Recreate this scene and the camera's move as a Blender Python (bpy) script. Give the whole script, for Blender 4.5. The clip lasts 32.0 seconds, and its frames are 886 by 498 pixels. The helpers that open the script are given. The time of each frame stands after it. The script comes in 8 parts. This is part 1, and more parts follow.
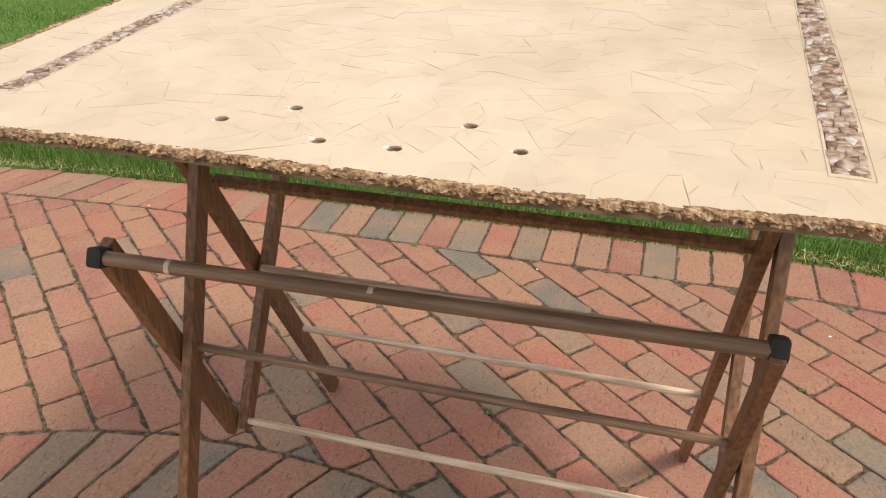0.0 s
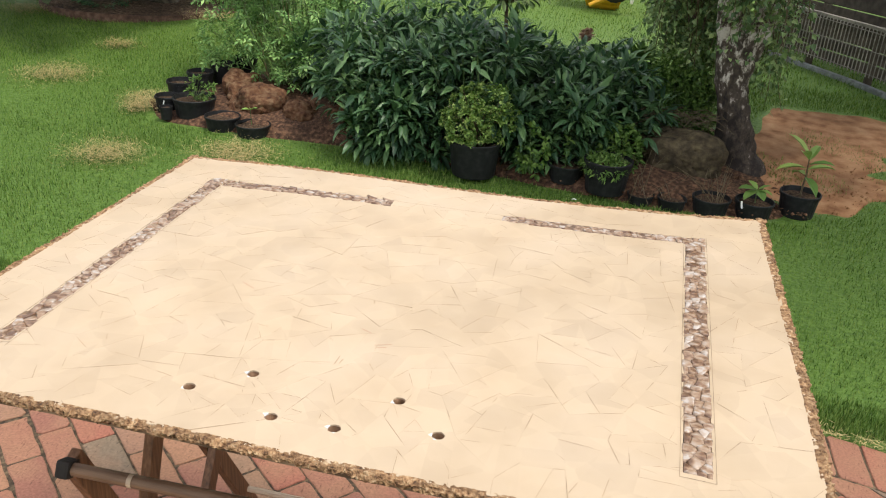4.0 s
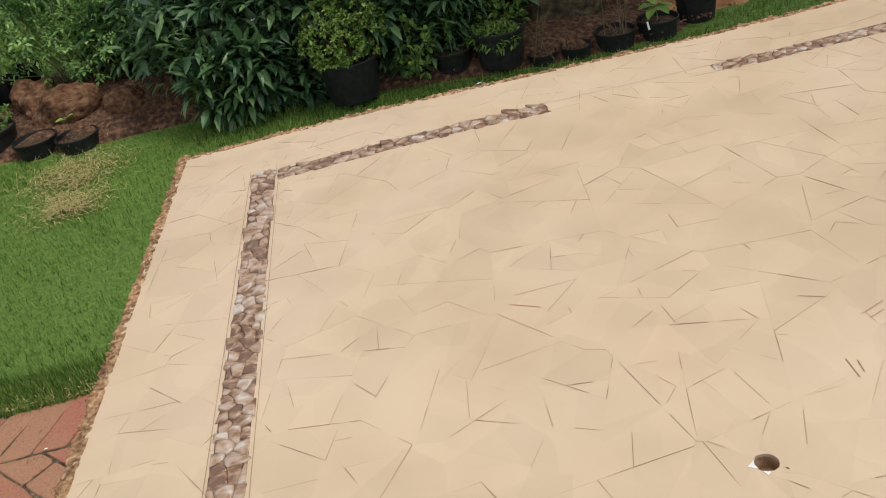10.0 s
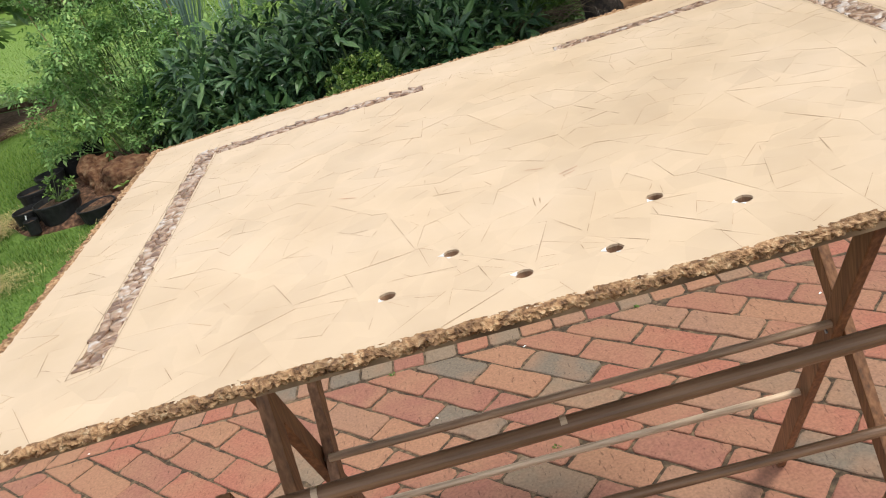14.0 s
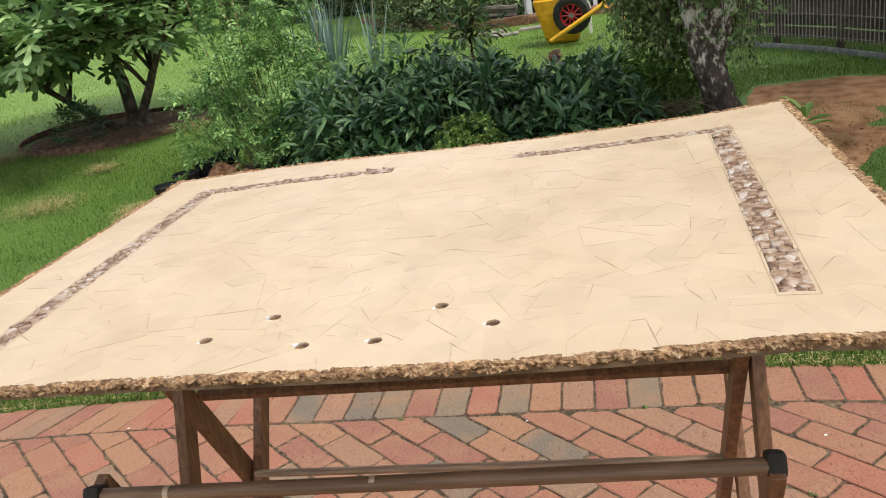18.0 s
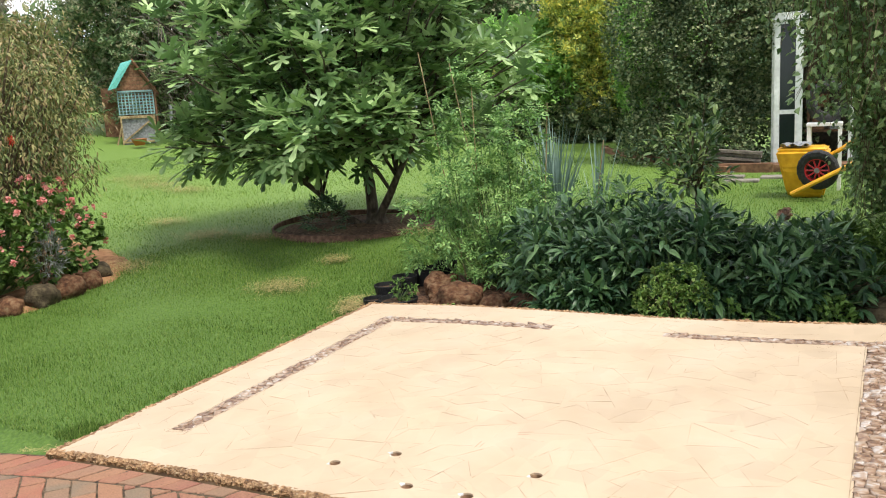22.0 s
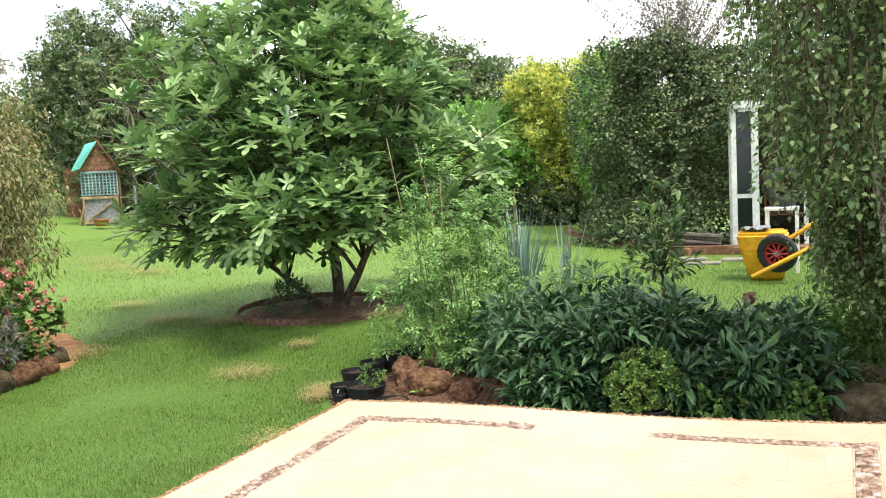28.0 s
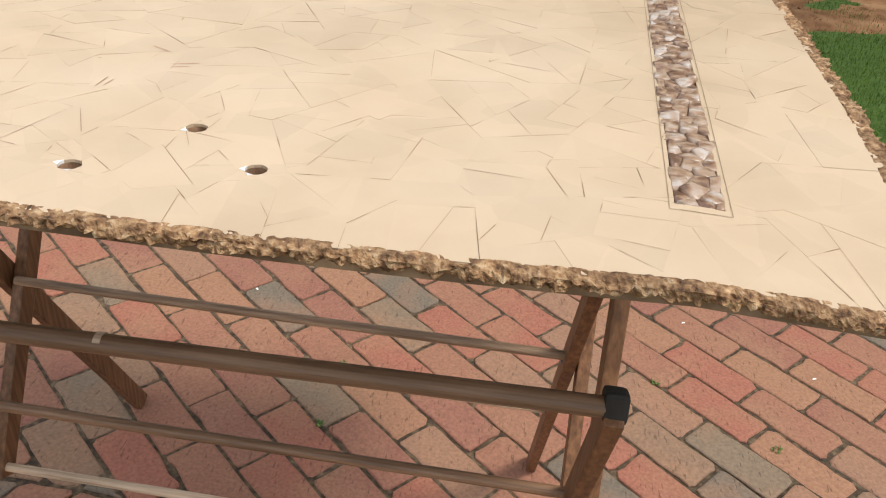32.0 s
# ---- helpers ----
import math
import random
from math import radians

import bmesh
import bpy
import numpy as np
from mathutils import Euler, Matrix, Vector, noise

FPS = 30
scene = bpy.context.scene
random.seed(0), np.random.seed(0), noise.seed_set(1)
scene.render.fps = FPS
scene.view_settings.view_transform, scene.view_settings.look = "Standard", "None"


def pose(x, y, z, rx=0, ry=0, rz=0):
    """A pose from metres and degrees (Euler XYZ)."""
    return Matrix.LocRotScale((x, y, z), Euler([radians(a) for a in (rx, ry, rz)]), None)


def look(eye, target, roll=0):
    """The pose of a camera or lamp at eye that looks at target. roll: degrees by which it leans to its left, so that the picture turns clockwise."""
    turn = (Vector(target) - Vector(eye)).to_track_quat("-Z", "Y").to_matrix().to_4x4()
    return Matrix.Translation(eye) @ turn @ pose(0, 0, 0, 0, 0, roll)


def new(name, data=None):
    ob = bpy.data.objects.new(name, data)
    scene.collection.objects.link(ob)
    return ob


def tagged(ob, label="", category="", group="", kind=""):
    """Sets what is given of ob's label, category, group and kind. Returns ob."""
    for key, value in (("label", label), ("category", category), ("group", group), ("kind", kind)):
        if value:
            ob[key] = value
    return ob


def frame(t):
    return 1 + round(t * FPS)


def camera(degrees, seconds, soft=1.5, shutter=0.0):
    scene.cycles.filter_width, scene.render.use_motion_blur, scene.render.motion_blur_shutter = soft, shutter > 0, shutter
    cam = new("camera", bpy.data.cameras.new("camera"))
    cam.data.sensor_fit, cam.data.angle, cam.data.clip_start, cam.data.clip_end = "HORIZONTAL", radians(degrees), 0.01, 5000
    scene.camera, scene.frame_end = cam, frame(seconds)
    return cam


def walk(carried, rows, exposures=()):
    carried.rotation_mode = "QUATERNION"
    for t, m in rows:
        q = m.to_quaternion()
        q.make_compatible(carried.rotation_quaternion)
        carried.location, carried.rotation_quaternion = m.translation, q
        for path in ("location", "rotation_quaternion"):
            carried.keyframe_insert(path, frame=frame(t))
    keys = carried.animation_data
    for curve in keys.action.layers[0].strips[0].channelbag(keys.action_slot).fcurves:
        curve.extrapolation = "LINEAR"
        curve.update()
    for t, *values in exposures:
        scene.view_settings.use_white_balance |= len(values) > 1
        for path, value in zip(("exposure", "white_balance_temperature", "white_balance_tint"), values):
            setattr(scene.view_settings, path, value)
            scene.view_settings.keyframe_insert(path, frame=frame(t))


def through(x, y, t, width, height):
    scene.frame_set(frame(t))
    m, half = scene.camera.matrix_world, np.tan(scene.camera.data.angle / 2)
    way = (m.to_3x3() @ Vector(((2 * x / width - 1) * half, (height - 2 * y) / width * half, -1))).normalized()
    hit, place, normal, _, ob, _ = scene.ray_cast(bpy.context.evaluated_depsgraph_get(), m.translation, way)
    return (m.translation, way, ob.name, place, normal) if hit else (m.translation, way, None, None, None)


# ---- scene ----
cam = camera(56.0, 32.0, 1.05)
PATH = [
    (0, (0.027, 0.014, 1.496), (-0.424, 1.686, 0.494), 0.2),
    (0.5, (-0.071, -0.042, 1.511), (-0.538, 1.652, 0.556), 1.7),
    (1, (-0.103, -0.077, 1.556), (-0.623, 1.646, 0.684), 1.4),
    (1.5, (-0.099, -0.101, 1.589), (-0.584, 1.672, 0.8), 1.7),
    (2, (-0.059, -0.103, 1.603), (-0.442, 1.704, 0.836), 3.6),
    (2.5, (-0.013, -0.088, 1.696), (-0.35, 1.718, 0.905), 5.5),
    (4.5, (0.064, -0.024, 1.807), (-0.284, 1.757, 0.965), 2.9),
    (5, (0.067, -0.015, 1.765), (-0.207, 1.78, 0.927), 1.7),
    (5.5, (0.049, -0.009, 1.724), (-0.183, 1.793, 0.888), -0.2),
    (6, (0.012, -0.018, 1.707), (-0.218, 1.786, 0.875), -1.6),
    (6.5, (-0.064, -0.04, 1.709), (-0.339, 1.762, 0.887), -1.8),
    (7, (-0.147, -0.039, 1.697), (-0.471, 1.752, 0.868), -3.2),
    (7.5, (-0.206, -0.029, 1.721), (-0.568, 1.763, 0.909), -7.2),
    (8, (-0.247, 0.016, 1.722), (-0.522, 1.818, 0.901), -9.2),
    (8.5, (-0.293, 0.123, 1.729), (-0.45, 1.943, 0.914), -9.7),
    (9, (-0.353, 0.253, 1.742), (-0.479, 2.096, 0.976), -10.9),
    (9.5, (-0.431, 0.374, 1.661), (-0.471, 2.175, 0.792), -11.0),
    (10, (-0.573, 0.48, 1.601), (-0.535, 2.196, 0.575), -12.3),
    (10.5, (-0.613, 0.526, 1.489), (-0.531, 2.188, 0.379), -14.5),
    (11, (-0.575, 0.479, 1.469), (-0.419, 2.094, 0.299), -17.6),
    (11.5, (-0.522, 0.438, 1.454), (-0.282, 2.056, 0.303), -17.3),
    (12, (-0.473, 0.36, 1.493), (-0.161, 2.054, 0.476), -16.1),
    (12.5, (-0.437, 0.304, 1.504), (-0.207, 2.077, 0.607), -16.5),
    (13, (-0.391, 0.26, 1.494), (-0.314, 2.06, 0.625), -16.4),
    (13.5, (-0.376, 0.172, 1.496), (-0.408, 1.979, 0.64), -17.0),
    (15.5, (-0.225, 0.046, 1.543), (-0.373, 1.902, 0.812), -15.9),
    (16, (-0.19, 0.031, 1.547), (-0.399, 1.892, 0.843), -18.0),
    (16.5, (-0.16, 0.019, 1.552), (-0.505, 1.869, 0.872), -19.1),
    (17, (-0.141, -0.002, 1.54), (-0.593, 1.834, 0.889), -16.7),
    (17.5, (-0.075, -0.046, 1.521), (-0.511, 1.789, 0.856), -13.4),
    (18, (0.028, -0.021, 1.536), (-0.362, 1.827, 0.877), -8.8),
    (18.5, (0.12, -0.025, 1.535), (-0.4, 1.796, 0.892), -7.6),
    (19, (0.204, -0.024, 1.548), (-0.478, 1.759, 0.953), -11.4),
    (19.5, (0.227, -0.006, 1.533), (-0.466, 1.78, 0.96), -11.0),
    (20, (0.224, -0.008, 1.526), (-0.461, 1.775, 0.933), -7.0),
    (20.5, (0.215, -0.038, 1.551), (-0.53, 1.737, 1.006), -4.9),
    (21, (0.223, -0.064, 1.578), (-0.578, 1.711, 1.12), -4.7),
    (21.5, (0.202, -0.087, 1.602), (-0.646, 1.685, 1.225), -3.9),
    (22, (0.19, -0.096, 1.634), (-0.689, 1.668, 1.291), -3.2),
    (22.5, (0.194, -0.096, 1.653), (-0.701, 1.666, 1.351), -3.8),
    (23, (0.216, -0.11, 1.669), (-0.673, 1.664, 1.416), -4.6),
    (23.5, (0.216, -0.132, 1.677), (-0.667, 1.65, 1.469), -4.6),
    (24, (0.212, -0.149, 1.694), (-0.691, 1.629, 1.539), -5.1),
    (24.5, (0.216, -0.153, 1.717), (-0.708, 1.619, 1.647), -6.1),
    (25, (0.2, -0.173, 1.749), (-0.729, 1.599, 1.787), -6.1),
    (25.5, (0.221, -0.162, 1.769), (-0.716, 1.6, 1.896), -6.2),
    (27.5, (0.221, -0.049, 1.727), (-0.616, 1.767, 1.769), -4.5),
    (28, (0.151, -0.086, 1.669), (-0.651, 1.74, 1.511), -2.9),
    (28.5, (0.128, -0.047, 1.629), (-0.61, 1.781, 1.29), -1.4),
    (29, (0.14, -0.031, 1.586), (-0.498, 1.797, 1.084), -0.7),
    (29.5, (0.158, -0.019, 1.566), (-0.411, 1.796, 0.95), -1.2),
    (30, (0.175, 0.001, 1.548), (-0.337, 1.808, 0.86), -1.8),
    (30.5, (0.183, 0.011, 1.536), (-0.275, 1.808, 0.786), -2.0),
    (31, (0.19, 0.023, 1.521), (-0.224, 1.805, 0.714), -1.2),
    (31.5, (0.175, 0.117, 1.474), (-0.123, 1.866, 0.552), 1.6),
    (32, (0.082, 0.282, 1.435), (-0.063, 1.966, 0.367), 4.6),
]
EXPOSURES = [(0.0, 0.6, 6500, 10), (1.0, 0.62, 6500, 10), (6.5, 0.6, 6500, 10), (8.0, 0.5, 6500, 10), (9.0, 0.45, 6500, 10), (10.0, 0.12, 6600, 11), (10.5, -0.42, 6900, 12), (11.4, -0.3, 6900, 12), (12.0, 0.25, 6500, 10), (12.4, 0.5, 6500, 10), (13.0, 0.6, 6500, 10), (16.0, 0.52, 6500, 10), (20.0, 0.6, 6500, 10), (21.0, 0.62, 6500, 10), (22.5, 0.86, 6500, 10), (24.8, 1.02, 6500, 10), (25.5, 0.52, 6500, 10), (27.5, 0.66, 6500, 10), (28.1, 1.2, 6500, 10), (29.0, 0.62, 6500, 10), (29.6, 0.43, 6500, 10), (30.2, 0.37, 6500, 10), (31.0, 0.57, 6500, 10), (32.0, 0.46, 6500, 10)]
walk(cam, [(t, look(eye, target, roll)) for t, eye, target, roll in PATH], EXPOSURES)

# ---- daylight: hazy sun from behind the right shoulder, broken cloud ----
SUN_TO = Vector((0.55, -0.20, 1.145)).normalized()
world = bpy.data.worlds.new("sky")
scene.world = world
world.use_nodes = True
wn, wl = world.node_tree.nodes, world.node_tree.links
wn.clear()
sky = wn.new("ShaderNodeTexSky")
sky.sky_type = "NISHITA"
sky.sun_disc = False
sky.sun_elevation = math.asin(SUN_TO.z)
sky.sun_rotation = math.atan2(SUN_TO.x, SUN_TO.y)
sky.air_density, sky.dust_density, sky.ozone_density = 1.0, 1.5, 1.0
wc = wn.new("ShaderNodeTexCoord")
wmap = wn.new("ShaderNodeMapping")
wmap.inputs["Scale"].default_value = (1.0, 1.0, 2.6)
wmap.inputs["Location"].default_value = (0.35, 0.1, 0.25)
cloud = wn.new("ShaderNodeTexNoise")
cloud.inputs["Scale"].default_value = 2.1
cloud.inputs["Detail"].default_value = 5.0
cloud.inputs["Roughness"].default_value = 0.5
cramp = wn.new("ShaderNodeValToRGB")
cramp.color_ramp.elements[0].position, cramp.color_ramp.elements[0].color = 0.30, (0, 0, 0, 1)
cramp.color_ramp.elements[1].position, cramp.color_ramp.elements[1].color = 0.52, (1, 1, 1, 1)
ctone = wn.new("ShaderNodeTexNoise")
ctone.inputs["Scale"].default_value = 3.4
ctone.inputs["Detail"].default_value = 4.0
ctramp = wn.new("ShaderNodeValToRGB")
ctramp.color_ramp.elements[0].position, ctramp.color_ramp.elements[0].color = 0.35, (4.2, 4.5, 5.1, 1)
ctramp.color_ramp.elements[1].position, ctramp.color_ramp.elements[1].color = 0.62, (7.4, 7.4, 7.4, 1)
wmix = wn.new("ShaderNodeMix")
wmix.data_type = "RGBA"
wbg = wn.new("ShaderNodeBackground")
wbg.inputs["Strength"].default_value = 0.15
wout = wn.new("ShaderNodeOutputWorld")
wl.new(wc.outputs["Generated"], wmap.inputs["Vector"])
wl.new(wmap.outputs["Vector"], cloud.inputs["Vector"])
wl.new(wmap.outputs["Vector"], ctone.inputs["Vector"])
wl.new(cloud.outputs["Fac"], cramp.inputs["Fac"])
wl.new(ctone.outputs["Fac"], ctramp.inputs["Fac"])
wl.new(cramp.outputs["Color"], wmix.inputs["Factor"])
wl.new(sky.outputs["Color"], wmix.inputs["A"])
wl.new(ctramp.outputs["Color"], wmix.inputs["B"])
wl.new(wmix.outputs["Result"], wbg.inputs["Color"])
wl.new(wbg.outputs["Background"], wout.inputs["Surface"])
sun_data = bpy.data.lights.new("sun", "SUN")
sun_data.energy, sun_data.angle, sun_data.color = 2.35, radians(13.0), (1.0, 0.95, 0.86)
sun = new("sun", sun_data)
sun.matrix_world = look((4, -2, 9), Vector((4, -2, 9)) - SUN_TO)

# ---- small tools ----


def noise_at(v, scale=1.0):
    return noise.noise(Vector(v) * scale)


def smooth01(t):
    t = min(1.0, max(0.0, t))
    return t * t * (3 - 2 * t)


def ground_z(x, y):
    """Height of the lawn: level at the patio, a gentle rise behind the bed and towards the far left."""
    z = 0.27 * smooth01((y - 3.5) / 4.5)
    z += 0.0034 * min(21.0, max(0.0, -x - 4.0)) ** 2 * smooth01((y - 2.0) / 8.0)
    z += 0.022 * min(25.0, max(0.0, y - 9.5)) * smooth01((-x - 1.0) / 3.0)
    return z


def thing(name, at, label, category, group="", kind=""):
    ob = new(name)
    ob.empty_display_size = 0.05
    ob.location = at
    return tagged(ob, label, category, group, kind)


def hang(ob, parent):
    ob.parent = parent
    if parent.parent is None and parent.type == "EMPTY":
        ob.matrix_parent_inverse = Matrix.Translation(-parent.location)
    return ob


def finish(me, mat, smooth=False):
    if mat is not None:
        me.materials.append(mat)
    me.polygons.foreach_set("use_smooth", [smooth] * len(me.polygons))


def part(name, bm, mat, parent=None, label="", smooth=False):
    me = bpy.data.meshes.new(name)
    bm.normal_update()
    bm.to_mesh(me)
    bm.free()
    finish(me, mat, smooth)
    ob = new(name, me)
    if parent is not None:
        hang(ob, parent)
    return tagged(ob, label)


def np_mesh(name, V, F, mat, smooth=False):
    """A mesh from arrays: V (n, 3), F (m, k) faces of one size."""
    V, F = np.asarray(V, float), np.asarray(F, int)
    me = bpy.data.meshes.new(name)
    me.vertices.add(len(V))
    me.vertices.foreach_set("co", V.ravel())
    k = F.shape[1]
    me.loops.add(F.size)
    me.loops.foreach_set("vertex_index", F.ravel())
    me.polygons.add(len(F))
    me.polygons.foreach_set("loop_start", np.arange(0, F.size, k))
    me.update(calc_edges=True)
    finish(me, mat, smooth)
    return me


def np_part(name, V, F, mat, parent=None, label="", smooth=False, kind=""):
    ob = new(name, np_mesh(name, V, F, mat, smooth))
    if parent is not None:
        hang(ob, parent)
    return tagged(ob, label, kind=kind)


def box_bm(cx, cy, cz, sx, sy, sz, m=None, bevel=0.0, bm=None):
    bm = bm or bmesh.new()
    mat = Matrix.Translation((cx, cy, cz)) @ (m or Matrix()) @ Matrix.Diagonal((sx, sy, sz, 1))
    made = bmesh.ops.create_cube(bm, size=1, matrix=mat)
    if bevel:
        edges = list({e for v in made["verts"] for e in v.link_edges})
        bmesh.ops.bevel(bm, geom=edges, offset=bevel, segments=2, affect="EDGES", profile=0.6)
    return bm


def bar_bm(a, b, width, thick, up=(0, 0, 1), bevel=0.003, bm=None):
    """A straight batten from a to b."""
    a, b = Vector(a), Vector(b)
    d = (b - a).normalized()
    s = d.cross(Vector(up)).normalized()
    u = s.cross(d)
    m = Matrix((s, u, d)).transposed().to_4x4()
    return box_bm(*((a + b) / 2), width, thick, (b - a).length, m, bevel, bm)


def tube_np(points, radii, sides=8, cap=True):
    """Verts and quads of a tube along points."""
    P = np.asarray(points, float)
    n = len(P)
    R = np.broadcast_to(np.asarray(radii, float), (n,))
    T = np.gradient(P, axis=0)
    T /= np.linalg.norm(T, axis=1)[:, None] + 1e-9
    ref = np.array([0.31, 0.95, 0.07]) if abs(T[0][2]) > 0.8 else np.array([0.0, 0.0, 1.0])
    S = np.cross(T, ref)
    S /= np.linalg.norm(S, axis=1)[:, None] + 1e-9
    U = np.cross(S, T)
    a = np.linspace(0, 2 * np.pi, sides, endpoint=False)
    V = P[:, None] + R[:, None, None] * (np.cos(a)[None, :, None] * S[:, None] + np.sin(a)[None, :, None] * U[:, None])
    V = V.reshape(-1, 3)
    i, j = np.meshgrid(np.arange(n - 1), np.arange(sides), indexing="ij")
    k = (j + 1) % sides
    F = np.stack([i * sides + j, i * sides + k, (i + 1) * sides + k, (i + 1) * sides + j], -1).reshape(-1, 4)
    if cap:
        V = np.vstack([V, P[:1], P[-1:]])
        j = np.arange(0, sides)
        k = (j + 1) % sides
        c0, c1, o = len(V) - 2, len(V) - 1, (n - 1) * sides
        F = np.vstack([F, np.stack([k, j, np.full(sides, c0), np.full(sides, c0)], -1)[:0], np.stack([k, j, j, np.full(sides, c0)], -1)[:0]])
        caps = [np.stack([k, j, np.full(sides, c0)], -1), np.stack([o + j, o + k, np.full(sides, c1)], -1)]
        F3 = np.vstack([F[:, [0, 1, 2]], F[:, [0, 2, 3]]] + caps)
        return V, F3
    return V, np.vstack([F[:, [0, 1, 2]], F[:, [0, 2, 3]]])


def merge_np(parts):
    Vs, Fs, o = [], [], 0
    for V, F in parts:
        Vs.append(V)
        Fs.append(np.asarray(F) + o)
        o += len(V)
    return np.vstack(Vs), np.vstack(Fs)


def rod(name, a, b, r, mat, parent, label="", sides=14):
    V, F = tube_np([a, b], [r, r], sides)
    return np_part(name, V, F, mat, parent, label, smooth=False)


def lathe_np(profile, at, sides=24):
    """Verts and triangles of a turned shape: profile of (r, z), closed at the axis where r is 0."""
    a = np.linspace(0, 2 * np.pi, sides, endpoint=False)
    V = np.array([[at[0] + r * np.cos(t), at[1] + r * np.sin(t), at[2] + z] for r, z in profile for t in a])
    F = []
    for i in range(len(profile) - 1):
        for j in range(sides):
            k = (j + 1) % sides
            p, q, r, s = i * sides + j, i * sides + k, (i + 1) * sides + k, (i + 1) * sides + j
            F += [(p, q, r), (p, r, s)]
    return V, np.array(F)


def stone_np(at, size, seed, rough=0.18, sub=4, pits=0.0):
    """A rounded, pitted stone."""
    bm = bmesh.new()
    bmesh.ops.create_icosphere(bm, subdivisions=sub, radius=1)
    off = Vector((seed * 3.1, seed * 1.7, seed * 0.9))
    for v in bm.verts:
        d = v.co.normalized()
        k = 1 + rough * noise.noise(d * 1.3 + off) * 1.6 + rough * 0.5 * noise.noise(d * 3.5 + off) + rough * 0.22 * noise.noise(d * 10 + off)
        if pits:
            k -= pits * max(0.0, 0.34 - noise.voronoi(d * 5.5 + off)[0][0]) + 0.6 * pits * max(0.0, 0.30 - noise.voronoi(d * 11 + off)[0][0])
        sq = 1 / (abs(d.x) ** 3 + abs(d.y) ** 3 + abs(d.z) ** 3) ** (1 / 3)
        v.co = Vector((d.x * size[0], d.y * size[1], d.z * size[2])) * (0.5 + 0.5 * sq) * k + Vector(at)
    return bm


